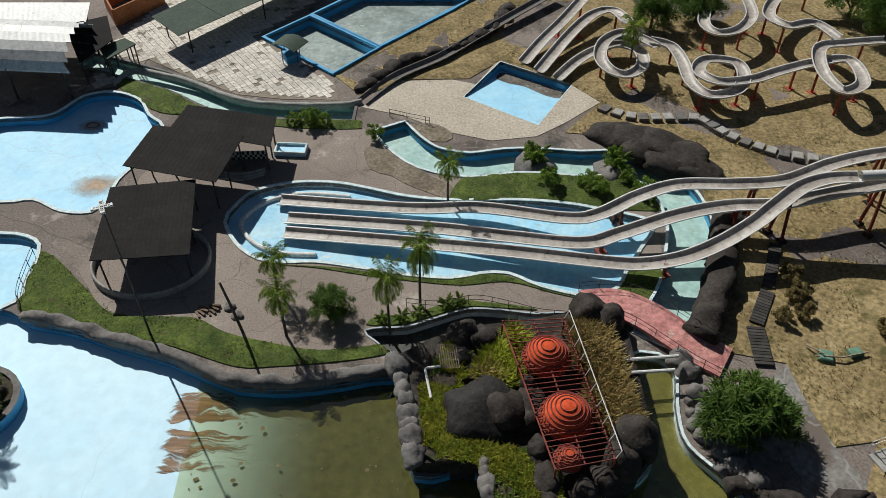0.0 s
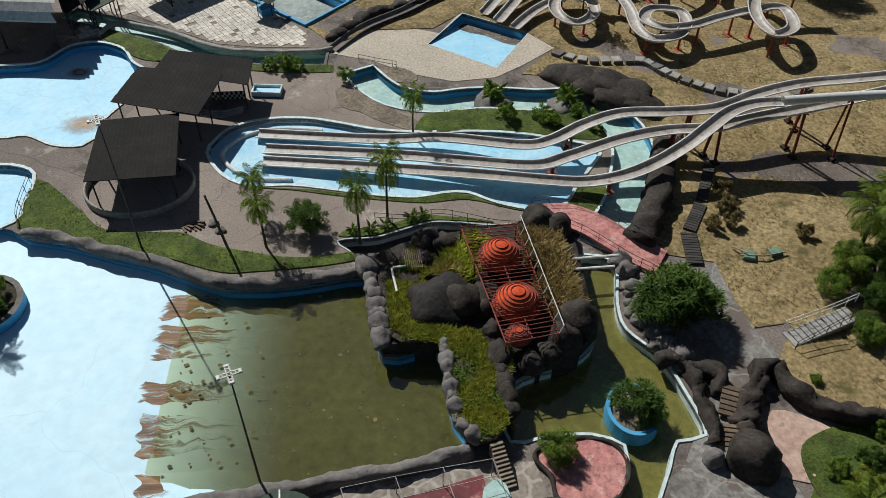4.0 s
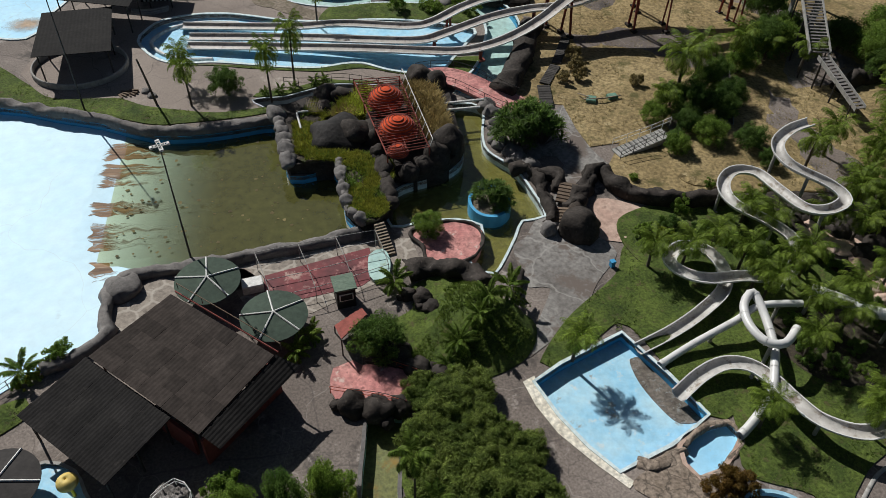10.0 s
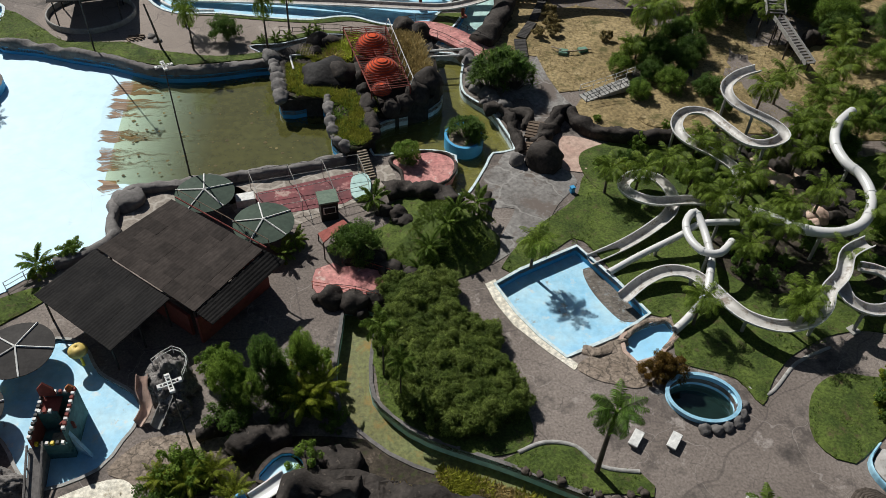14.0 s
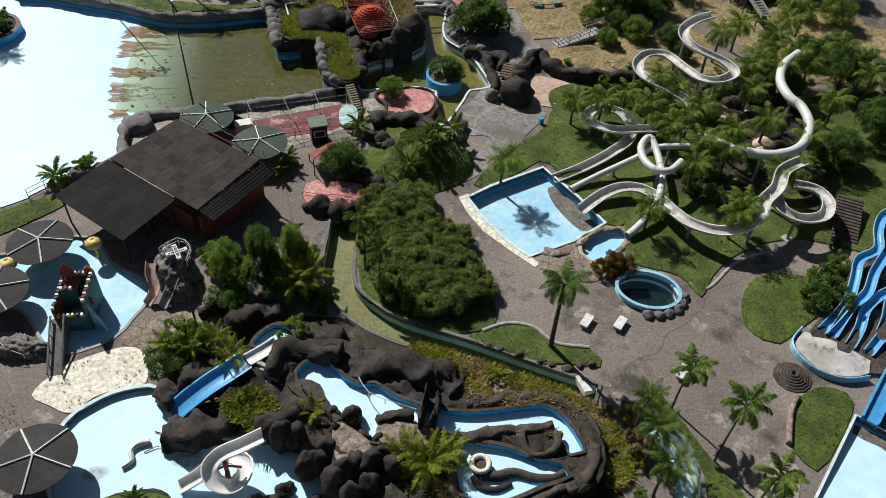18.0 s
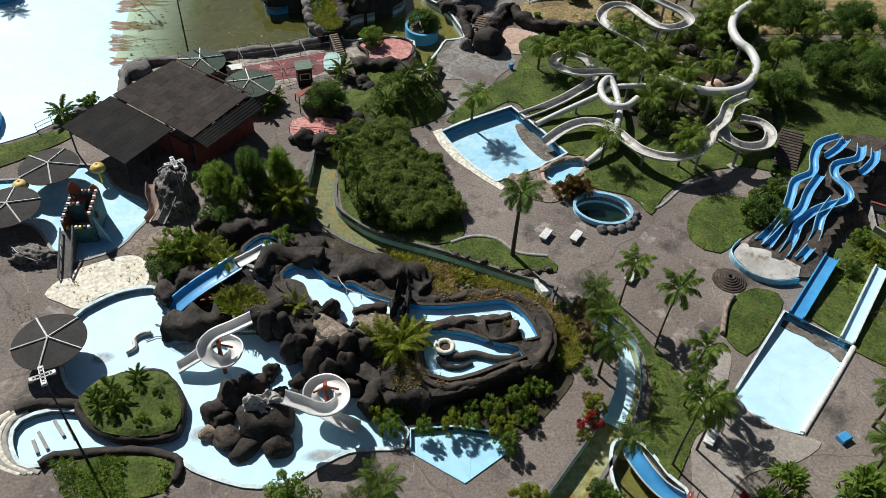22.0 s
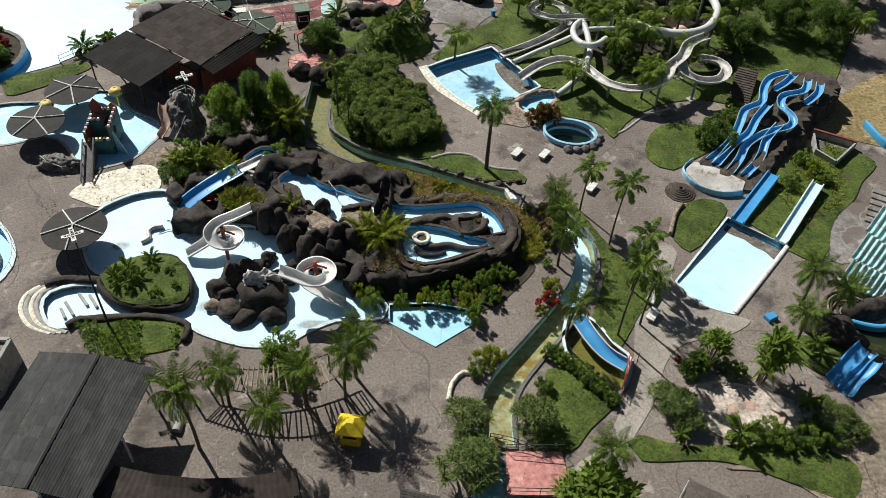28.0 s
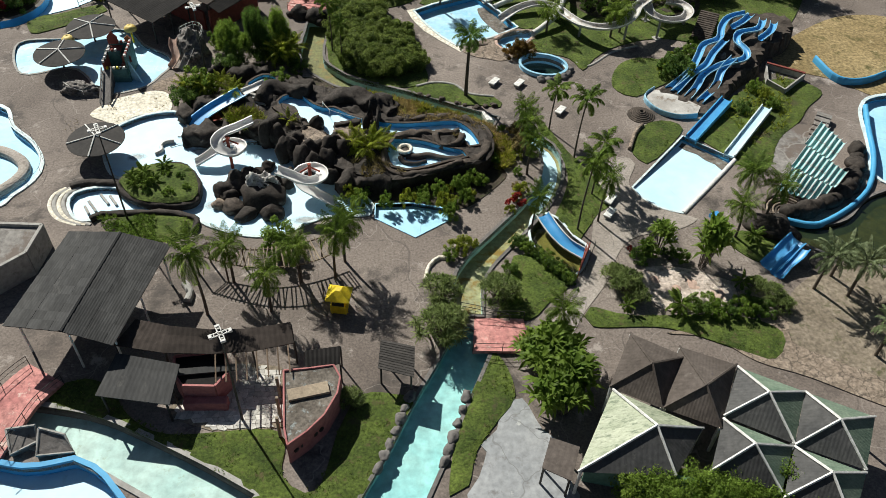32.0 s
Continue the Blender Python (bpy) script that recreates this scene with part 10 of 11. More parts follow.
boulders([(47.1, 20.9), (48.5, 19.9), (49.6, 18.0), (50.4, 14.5), (51.6, 11.9), (52.0, 10.3), (51.7, 18.8), (52.3, 16.1)], (1.4, 1.5, 1.6, 1.7, 1.6, 1.4, 1.5, 1.5), 0.0, "rock", 0.9)
boulders([(49.1, 15.4), (49.7, 12.9), (50.3, 10.4)], (1.3, 1.5, 1.4), 0.1, "rock_pink", 0.8)
boulders([(36.2, -43.4), (37.6, -44.6), (39.6, -44.0), (41.6, -45.4), (43.8, -46.0)], (0.8, 1.0, 0.9, 1.0, 0.8), -0.1, "rock_pink", 0.3)
sheet("pink_rock_floor", sp2([(34.6, -42.8), (36.6, -41.8), (39.5, -42.2), (42.5, -43.6), (45.8, -45.6), (45.0, -47.2), (41.5, -46.8), (38.0, -47.2), (35.6, -46.2)], 0.6), 0.12, "rubble_pale", "pale pink rubble and dead leaves between shrubs", "rubble", grid=0.6, height=lambda x, y: 0.25 * noise.noise((x, y, 4.0)))
rock_row([(51.8, -35.6), (54.6, -35.0), (58.4, -33.0), (61.5, -29.1), (62.9, -26.4)], 0.9, "rock", 0.1, 0.9, 1.3)
rock_row([(14.2, -54.2), (13.6, -55.4), (13.0, -57.0), (12.2, -58.7), (11.3, -60.7)], 0.38, "rock_grey", 0.0, 0.8, 2.6)
rock_row([(18.5, -54.4), (18.0, -55.8), (17.4, -57.2), (16.8, -58.8), (15.9, -60.8)], 0.38, "rock_grey", 0.0, 0.8, 2.6)
for k in range(6):
    kerb("round_step", [(51.6 + (0.7 + 0.3 * k) * math.cos(a), -35.4 + (0.7 + 0.3 * k) * math.sin(a)) for a in [0.7 + 0.32 * j for j in range(9)]], 0.24, 0.12 + 0.08 * k, "rock_warm" if k % 2 else "rock_tan", "curved brick tier of round steps by the lagoon", "steps")
boulders([(57.4, -3.2), (57.0, -7.1), (53.4, -9.7), (51.8, -10.5), (59.5, -4.3), (61.2, -3.4), (54.4, -11.5), (50.6, -12.1)], (0.9, 1.0, 0.9, 0.8, 0.9, 0.9, 1.0, 0.8), 0.5, "rock_grey", 1.2)
for k in range(6):
    kerb("round_step", [(41.4 + (1.4 - 0.22 * k) * math.cos(a), -19.2 + (1.4 - 0.22 * k) * math.sin(a)) for a in [j * 0.5 for j in range(12)]], 0.3, 0.10 + 0.10 * k, "rock_warm", "ring of a round tiered brick mound", "steps", closed=True)

# planter island and round steps of the leisure pool
kerb("pool_divider", [(-29.4, -22.6), (-26.4, -22.2), (-24.0, -23.2), (-22.4, -25.0), (-22.5, -26.8), (-24.0, -28.9), (-26.2, -30.4)], 1.1, 0.62, "path_pale", "broad pale divider curving inside the pool", "wall", -0.68)
PL = sp2([(-12.4, -28.7), (-11.4, -26.9), (-8.9, -26.2), (-6.2, -26.7), (-4.9, -29.5), (-5.1, -31.6), (-7.5, -32.0), (-10.2, -31.4), (-11.6, -30.0)])
sheet("planter_bed", PL, 0.55, "lawn", "raised planted island in the leisure pool", "planter", thick=1.2, grid=1.0, height=lambda x, y: 0.2, holes=[])
tufts("grass", [PL, [(-13.4, -33.4), (-10.3, -33.2), (-5.2, -34.0), (-5.2, -36.4), (-8.0, -37.4), (-11.6, -36.6)]], 30, "leaf", "tall grass on the planted beds of the leisure pool", 0.35, 0.34, 71)
kerb("rock_edge", [PL[i] for i in range(0, len(PL), 3)], 0.6, 0.6, "rock", "dark rockwork rim of the planted island", "wall", -0.1, 0.3, True)
kerb("rock_wall", [(-14.1, -33.6), (-13.1, -33.0), (-10.3, -32.8), (-7.0, -33.0), (-4.6, -33.9), (-4.6, -35.6)], 0.6, 0.4, "rock", "dark rockwork edge of a garden bed", "wall", 0.0, 0.3)
kerb("rock_wall", [(-17.0, -28.8), (-15.4, -28.4), (-12.4, -28.7)], 0.7, 0.45, "rock", "dark rockwork edge of the shallow end", "wall", 0.0, 0.3)
for k, m in enumerate(("concrete", "sand_stone", "concrete", "sand_stone")):
    kerb("round_step", [(x - 0.42 * k, y) for x, y in [(-16.1, -28.9), (-17.0, -29.7), (-17.1, -31.3), (-16.0, -33.1), (-14.0, -34.1)]], 0.38, 0.10 - 0.015 * k, m, "curved pale step round the shallow end", "steps")
for a, b in zip([(-15.2, -31.3), (-15.0, -30.6), (-14.1, -29.7), (-13.2, -29.9)], [(-14.6, -32.4), (-14.0, -32.1), (-13.1, -31.1), (-12.3, -31.3)]):
    d = Vector(b) - Vector(a)
    tagged(piece("pool_bench", *box_geo(0, d.length, -0.12, 0.12, -0.6, -0.15, math.atan2(d.y, d.x), a, 0.02), "concrete"), "low dark concrete bench bar in the shallow end", "bench", "pool benches")

# ---- toddler castle ----
t = thing("play_castle", "narrow teal play castle with white and red battlements and red gables", "play structure", (-15.6, -9.2, -0.3))
def castle_wall(x0, x1, y0, y1, z0, z1, mat, tops, name="castle_wall"):
    """A wall of the castle with merlons along its longer side, in turn of the given paints."""
    w = piece(name, *box_geo(x0, x1, y0, y1, z0, z1, 0, (0, 0), 0.03), mat, t)
    along = x1 - x0 > y1 - y0
    n = int((x1 - x0 if along else y1 - y0) / 0.36)
    for k in range(n if tops else 0):
        a = (x0 if along else y0) + 0.36 * k + 0.06
        q = (a, a + 0.2, y0 - 0.02, y1 + 0.02) if along else (x0 - 0.02, x1 + 0.02, a, a + 0.2)
        piece("merlon", *box_geo(*q, z1, z1 + 0.26), tops[k % len(tops)], w)
piece("base_block", *box_geo(-17.2, -14.6, -11.0, -7.2, -0.35, 0.5, 0, (0, 0), 0.05), "castle_teal", t)
castle_wall(-17.2, -17.0, -11.0, -7.3, 0.5, 2.3, "wall_red", ("white_paint", "black"))
castle_wall(-14.8, -14.6, -10.8, -7.2, 0.5, 2.9, "castle_teal", ("white_paint", "wall_red"))
castle_wall(-17.0, -14.8, -7.4, -7.2, 0.5, 2.6, "castle_teal", ("white_paint", "wall_red"))
castle_wall(-17.0, -14.8, -11.0, -10.8, 0.5, 1.5, "castle_teal", ("yellow", "black", "white_paint"))
castle_wall(-17.0, -15.7, -9.0, -8.8, 0.5, 2.5, "castle_teal", ("white_paint", "wall_red"))
piece("keep_floor", *box_geo(-17.0, -15.7, -8.8, -7.4, 2.2, 2.3), "wall_red", t)
piece("deck", *box_geo(-15.7, -14.8, -9.6, -8.0, 0.5, 1.2, 0, (0, 0), 0.03), "wall_red", t)
piece("stepped_block", *box_geo(-16.2, -15.2, -10.6, -9.6, 0.5, 1.0, 0, (0, 0), 0.03), "rock_grey", t)
for x, y, z, h, w, m in ((-16.6, -7.5, 2.6, 1.5, 1.1, "wall_red"), (-15.0, -7.3, 2.7, 0.8, 0.7, "wall_orange"), (-14.9, -9.7, 1.6, 1.1, 1.0, "wall_red")):
    d = 0.07
    piece("gable", [(x - w / 2, y - d, z), (x + w / 2, y - d, z), (x + w / 2, y - d, z + h * 0.55), (x, y - d, z + h), (x - w / 2, y - d, z + h * 0.55)] + [(x - w / 2, y + d, z), (x + w / 2, y + d, z), (x + w / 2, y + d, z + h * 0.55), (x, y + d, z + h), (x - w / 2, y + d, z + h * 0.55)], [(0, 1, 2, 3, 4), (9, 8, 7, 6, 5), (0, 5, 6, 1), (1, 6, 7, 2), (2, 7, 8, 3), (3, 8, 9, 4), (4, 9, 5, 0)], m, t)
piece("buttress", [(-14.6, -10.6, -0.3), (-13.4, -11.2, -0.3), (-14.6, -10.6, 2.2), (-14.6, -10.3, -0.3), (-13.4, -10.9, -0.3), (-14.6, -10.3, 2.2)], [(0, 1, 2), (5, 4, 3), (0, 3, 4, 1), (1, 4, 5, 2), (2, 5, 3, 0)], "slide_pale", t)
ra, rb = Vector((-16.9, -11.0, 1.4)), Vector((-16.4, -15.7, 0.05))
rs, dn = Vector((0.5, 0.05, 0)), Vector((0, 0, -0.2))
low = [Vector((p.x, p.y, -0.3)) for p in (ra - rs, ra + rs, rb + rs, rb - rs)]
piece("ramp", [ra - rs, ra + rs, rb + rs, rb - rs] + low, [(0, 3, 2, 1), (4, 5, 6, 7), (0, 1, 5, 4), (1, 2, 6, 5), (2, 3, 7, 6), (3, 0, 4, 7)], "rock_grey", t)
for sg in (-1, 1):
    rail_bar = piece("ramp_rail", *tube_geo([ra + rs * sg + Vector((0, 0, 0.35)), rb + rs * sg + Vector((0, 0, 0.35))], 0.09, 5), "rock_grey", t)
    for f in (0.05, 0.3, 0.55, 0.8, 0.98):
        q = ra.lerp(rb, f) + rs * sg
        piece("baluster", *tube_geo([q, q + Vector((0, 0, 0.35))], 0.05, 5), "rock_grey", rail_bar)
for x, y in [(-15.9, -2.7), (-22.4, -4.9)]:
    t = thing("mushroom_fountain", "yellow mushroom-shaped water fountain", "fountain", (x, y, -0.3), "mushroom fountains")
    vs = [(x + r * math.cos(a), y + r * math.sin(a), z) for r, z in ((0.75, 1.5), (0.7, 1.75), (0.45, 2.0), (0.1, 2.1), (0.1, 1.5)) for a in [k * 6.2832 / 16 for k in range(16)]]
    piece("cap", vs, [(j * 16 + i, j * 16 + (i + 1) % 16, (j + 1) * 16 + (i + 1) % 16, (j + 1) * 16 + i) for j in range(4) for i in range(16)] + [tuple(64 + i for i in range(16))] + [tuple(range(15, -1, -1))], "yellow_pale", t, smooth=True)
    piece("stem", *tube_geo([(x, y, -0.4), (x, y, 1.6)], 0.12, 8), "yellow", t)
# grey play rocks with slides
def carved_rock(x, y, rx, ry, h, turn, seed, label, mat="rock_carved"):
    """A play rock with deep carved folds and knobs."""
    bm = bmesh.new()
    bmesh.ops.create_icosphere(bm, subdivisions=5, radius=1.0)
    c, sn = math.cos(turn), math.sin(turn)
    for v in bm.verts:
        n = v.co.normalized()
        q = n * 1.6 + Vector((seed * 7.0, 0, 0))
        k = 0.85 + 0.45 * noise.noise(q) + 0.38 * (0.5 - abs(noise.noise(q * 2.3))) + 0.16 * (0.5 - abs(noise.noise(q * 5.5))) + 0.05 * noise.noise(q * 13)
        u, w = n.x * rx * k, n.y * ry * k
        v.co = Vector((x + u * c - w * sn, y + u * sn + w * c, max(-0.35, n.z * h * k)))
    me = bpy.data.meshes.new("rock")
    bm.to_mesh(me)
    bm.free()
    me.materials.append(M[mat])
    me.polygons.foreach_set("use_smooth", [True] * len(me.polygons))
    return tagged(new("play_rock", me), label, "rock", "play rocks")


carved_rock(1.3, -30.4, 1.7, 1.0, 2.2, 0.1, 5, "bleached pale carved rock with stepped top feeding the spiral slide", "rock_bleached")
carved_rock(-8.7, -5.4, 1.7, 2.0, 2.6, 0.2, 1, "tall grey carved play rock with deep folds beside the toddler pool")
carved_rock(-8.2, -7.6, 1.1, 1.2, 1.5, 0.8, 2, "low grey carved play rock with deep folds")
carved_rock(-19.6, -12.9, 2.3, 1.15, 1.0, -0.25, 3, "flat grey carved turtle-like play rock on the paving")
rail([(-21.4, -12.3, 0.5), (-20.4, -13.4, 0.6), (-19.0, -14.0, 0.4)], 0.35, "white_paint", 1.2, "short pale pipe rail on the play rock", 1)
flume("play_slide", [(-10.4, -5.8, 2.0), (-10.4, -6.8, 1.5), (-10.0, -7.8, 0.8), (-10.6, -8.8, 0.1)], 0.8, 0.3, "rock_pink", "rock_pink", "short brown slide on a grey play rock", posts=0)
flume("play_slide", [(-8.3, -7.3, 1.6), (-8.8, -8.2, 0.8), (-9.3, -9.2, 0.1)], 0.8, 0.3, "concrete", "concrete", "short grey slide on a grey play rock", posts=0)
rail([(-9.7, -5.1, 2.4), (-8.3, -4.1, 2.6), (-7.1, -5.1, 2.6), (-7.3, -6.5, 2.4)], 0.7, "white_paint", 0.6, "white rail ring on the play rock")

# ---- terrace frame, booth, pergola ----
t = thing("terrace_frame", "thin white pipe frame over the red terrace", "frame", (*[(0.7, 17.2)][0], 0))
NR = [Vector((*p, 2.3)) for p in [(-4.5, 17.8), (-0.8, 18.6), (2.5, 19.2), (6.0, 19.8)]]
SR = [Vector((*p, 1.6)) for p in [(-2.9, 13.1), (0.7, 13.9), (3.8, 14.9), (7.0, 16.1)]]
for i in range(4):
    piece("cross_pipe", *tube_geo([NR[i], NR[i].lerp(SR[i], 0.5) + Vector((0, 0, 0.3)), SR[i], Vector((SR[i].x, SR[i].y - 0.3, 0))], 0.03, 5), "concrete", t)
    piece("post", *tube_geo([NR[i], Vector((NR[i].x, NR[i].y, 0))], 0.035, 5), "concrete", t)
for f in (0, 0.33, 0.66, 1):
    piece("long_pipe", *tube_geo([NR[i].lerp(SR[i], f) + Vector((0, 0, 0.15 * math.sin(3.14 * f))) for i in range(4)], 0.028, 5), "concrete", t)
bx, by = [(3.1, 13.6)][0]
t = thing("ticket_booth", "small dark booth with pale frame and window", "booth", (bx, by, 0))
piece("body", *box_geo(-0.8, 0.8, -0.8, 0.8, 0, 2.2, 0.2, (bx, by), 0.03), "black", t)
piece("roof", *box_geo(-0.95, 0.95, -0.95, 0.95, 2.2, 2.35, 0.2, (bx, by), 0.03), "roof_green", t)
piece("window_frame", *box_geo(-0.6, 0.6, -0.84, -0.8, 0.9, 1.7, 0.2, (bx, by)), "white_paint", t)
piece("window_pane", *box_geo(-0.5, 0.5, -0.87, -0.85, 1.0, 1.6, 0.2, (bx, by)), "black", t)
tagged(piece("freezer_box", *box_geo(-0.9, 0.9, -0.6, 0.6, 0, 0.9, 0.2, [(-4.8, 15.7)][0], 0.05), "white_paint"), "white chest box on the terrace beside a parasol", "box")
t = thing("lean_roof", "tilted red-brown panel roof beside the terrace", "canopy", (*[(4.2, 11.4)][0], 0))
LP = [(2.2, 10.1, 0.9), (4.5, 11.8, 1.0), (4.9, 10.1, 2.1), (2.8, 7.7, 2.1)]
quad_roof(t, "panel", LP, "wall_red", 6, 0.03, rows=2)
posts_for(t, LP, "steel_dark", 0.06)
t = thing("pergola", "curved timber pergola with many slats on posts", "pergola", (*[(2.2, -40.5)][0], 0))
PN = spline([(*p, 2.4) for p in [(-2.6, -39.4), (0.8, -40.3), (3.7, -40.2), (6.2, -39.5), (8.0, -38.7)]], 0.33)
PS = spline([(*p, 2.4) for p in [(-3.5, -40.6), (0.5, -42.2), (4.2, -42.5), (7.1, -41.7), (8.9, -40.4)]], 0.33)
for c in (PN, PS):
    piece("long_beam", *tube_geo(c, 0.07, 5), "wood", t)
    for i in range(0, len(c), 9):
        piece("post", *tube_geo([c[i], Vector((c[i].x, c[i].y, -0.1))], 0.08, 6), "wood", t)
for k in range(44):
    f = k / 43
    a, b = PN[int(f * (len(PN) - 1))], PS[int(f * (len(PS) - 1))]
    if rng.random() < 0.88:
        piece("slat", *tube_geo([a + (a - b) * 0.08 + Vector((0, 0, 0.1)), b + (b - a) * 0.08 + Vector((0, 0, 0.1))], 0.06, 4), "wood_pale", t)
kerb("curved_bench", [(-4.5, -41.9), (-3.9, -42.9), (-4.0, -43.9)], 0.6, 0.5, "concrete", "curved pale concrete bench", "bench")

# ---- multi-lane slide and small blue slide ----
t0 = [Vector((*p, 3.2)) for p in [(58.1, -26.4), (59.3, -31.3)]]
t1 = [Vector((*p, 0.4)) for p in [(51.8, -32.2), (55.5, -34.2)]]
for k in range(9):
    f = k / 8
    a, b = t0[0].lerp(t0[1], f), t1[0].lerp(t1[1], f)
    side = (t0[1] - t0[0]).normalized() * 0.35
    for s, (u, v) in enumerate(((0.0, 0.32), (0.36, 0.66), (0.7, 1.0))):
        if (s == 0 and k > 5) or (s == 2 and k > 7):
            continue
        p, q = a.lerp(b, u) + side * (s - 1), a.lerp(b, v) + side * (s - 1)
        flume("lane_slide", [tuple(p + Vector((0, 0, 0.35))), tuple(p.lerp(q, 0.35) + Vector((0, 0, 0.2))), tuple(p.lerp(q, 0.75) + Vector((0, 0, -0.05))), tuple(q)], 0.52, 0.2, "slide_aqua", "slide_white", "aqua-green lane of a wide multi-lane slide", posts=2.5, post_mat="concrete", group="multi-lane slide", post_r=0.08)
flume("blue_slide", [(50.3, -40.3, 1.3), (49.4, -40.8, 0.8), (48.5, -41.5, 0.4), (47.0, -42.6, 0.0)], 1.6, 0.35, "slide_blue", "slide_blue", "short wide blue slide into the lagoon")
flume("blue_slide", [(50.3, -41.4, 1.3), (49.7, -41.9, 0.8), (48.6, -42.5, 0.4), (47.4, -43.5, 0.0)], 1.2, 0.35, "slide_blue", "slide_blue", "short wide blue slide into the lagoon")
kerb("pool_wall", [(51.2, -36.5), (53.1, -37.2), (54.9, -36.9), (58.8, -34.6), (61.8, -31.8), (64.3, -27.4), (66.0, -22.6), (67.6, -18.5)], 0.5, 0.5, "pool_blue", "curving blue wall of the far pool", "wall")
kerb("round_wall", [(65.5, -9.1), (66.1, -12.8), (67.6, -14.0), (70.6, -13.5), (76.3, -10.6)], 0.4, 0.9, "pool_blue", "curving dark blue wall round dry ground", "wall")
sheet("dry_patch", sp2([(65.8, -6.6), (80.2, -3.0), (78.6, -13.1), (70.6, -13.5), (66.2, -12.6)]), 0.06, "dry_grass", "patch of dry grass behind a wall", "dry grass")
sheet("dry_patch", sp2([(61.5, -6.4), (73.4, 1.4), (81.6, -1.2), (72.7, -16.7), (65.8, -12.7), (61.7, -10.5)]), 0.05, "dry_grass", "patch of dry earth and grass", "dry grass")
t = thing("ruined_shed", "ruined white-walled shed with red trim", "shed", (*[(59.8, -11.0)][0], 0))
RS = [(58.8, -10.5), (62.6, -12.8), (59.0, -15.8), (57.7, -13.8)]
wall_run(t, RS, 0.8, "concrete", 0.2, closed=True)
wall_run(t, [RS[0], RS[1]], 0.15, "wall_red", 0.3, "trim", 0.8)
sheet("rubble_floor", RS, 0.12, "debris", "rubble and peeled paint on the floor of the ruined shed", "rubble", thick=0.2, holes=[])

# ---- loose things ----
for x, y in [(34.7, -33.0), (34.2, -34.9), (25.9, -12.7), (28.7, -13.1), (32.5, -18.4)]:
    t = thing("stone_bench", "low white rectangular stone bench slab on paving", "bench", (x, y, 0), "stone benches")
    piece("slab", *box_geo(-0.75, 0.75, -0.38, 0.38, 0.34, 0.45, 0.9, (x, y), 0.03), "white_paint", t)
    for sx in (-0.5, 0.5):
        piece("leg", *box_geo(sx - 0.1, sx + 0.1, -0.3, 0.3, 0, 0.34, 0.9, (x, y), 0.02), "concrete", t)
gx, gy = [(32.8, 41.3)][0]
t = thing("broken_ride", "broken green playground ride lying on dry grass", "play equipment", (gx, gy, 0.1))
piece("seat_box", *box_geo(-1.9, -0.8, -0.5, 0.6, 0.0, 0.4, -0.3, (gx, gy), 0.08), "wall_green", t)
piece("back_panel", *box_geo(0.8, 1.9, 0.1, 0.9, 0.1, 0.5, 0.2, (gx, gy), 0.08), "wall_green", t)
piece("frame_bar", *tube_geo([(gx - 2.2, gy + 0.4, 0.3), (gx, gy + 0.1, 0.5), (gx + 2.2, gy + 0.7, 0.4)], 0.08, 6), "wood_pale", t)
piece("frame_bar", *tube_geo([(gx - 2.6, gy + 1.6, 0.3), (gx - 1.6, gy + 0.4, 0.6)], 0.07, 6), "wood_pale", t)
for x, y in [(-20.9, 46.8), (-20.0, 47.0)]:
    tagged(piece("debris", *join_geo([box_geo(-0.6 + 0.3 * k, -0.4 + 0.3 * k, -0.5, 0.5, 0, 0.15 + 0.05 * k, 0.6 + 0.3 * k, (x, y)) for k in range(4)]), "wood"), "small pile of broken timber on the paving", "debris")
for x, y in [(-17.8, 46.3), (-18.7, 47.3)]:
    rock(x, y, 0.5, 0, 0.6, "rock_grey")
for x, y in [(-17.0, 44.5)]:
    tagged(piece("stump_pole", *tube_geo([(x, y, -0.1), (x - 0.5, y + 0.2, 3.0), (x - 1.0, y + 0.4, 5.6)], 0.14, 7, 0.1), "bark"), "bare leaning palm trunk without a crown", "trunk")
tagged(piece("bin", *join_geo([box_geo(-0.2, 0.2, -0.2, 0.2, 0, 0.6, 0.3, [(27.1, 15.7)][0], 0.06), box_geo(-0.24, 0.24, -0.24, 0.24, 0.6, 0.7, 0.3, [(27.1, 15.7)][0], 0.03)]), "pool_blue"), "small blue and white litter bin on the path", "bin")
for x, y in [(44.4, -35.6)]:
    tagged(piece("blue_crate", *box_geo(-0.5, 0.5, -0.35, 0.35, 0, 0.4, 0.4, (x, y), 0.05), "slide_blue"), "blue plastic crate on the paving", "crate")
for pts, w, h, m, lb in (([(17.0, -13.1), (19.1, -12.4), (21.3, -12.9), (22.9, -14.7), (25.5, -15.3)], 0.35, 0.25, "concrete", "low curved stone kerb round a lawn"), ([(41.0, -21.2), (39.9, -22.5), (38.6, -25.2)], 0.4, 0.45, "rock_tan", "low curved stone seat wall"),
                         ([(18.6, -40.1), (17.5, -39.8), (16.5, -40.8), (16.1, -42.3)], 0.35, 0.3, "sand_stone", "low curved cobble kerb round a bed"), 
                         ([(34.9, -5.5), (37.1, -9.4), (41.1, -6.5), (44.6, -5.1)], 0.3, 0.12, "concrete", "narrow kerb along a lawn")):
    kerb("kerb", pts, w, h, m, lb, "kerb")
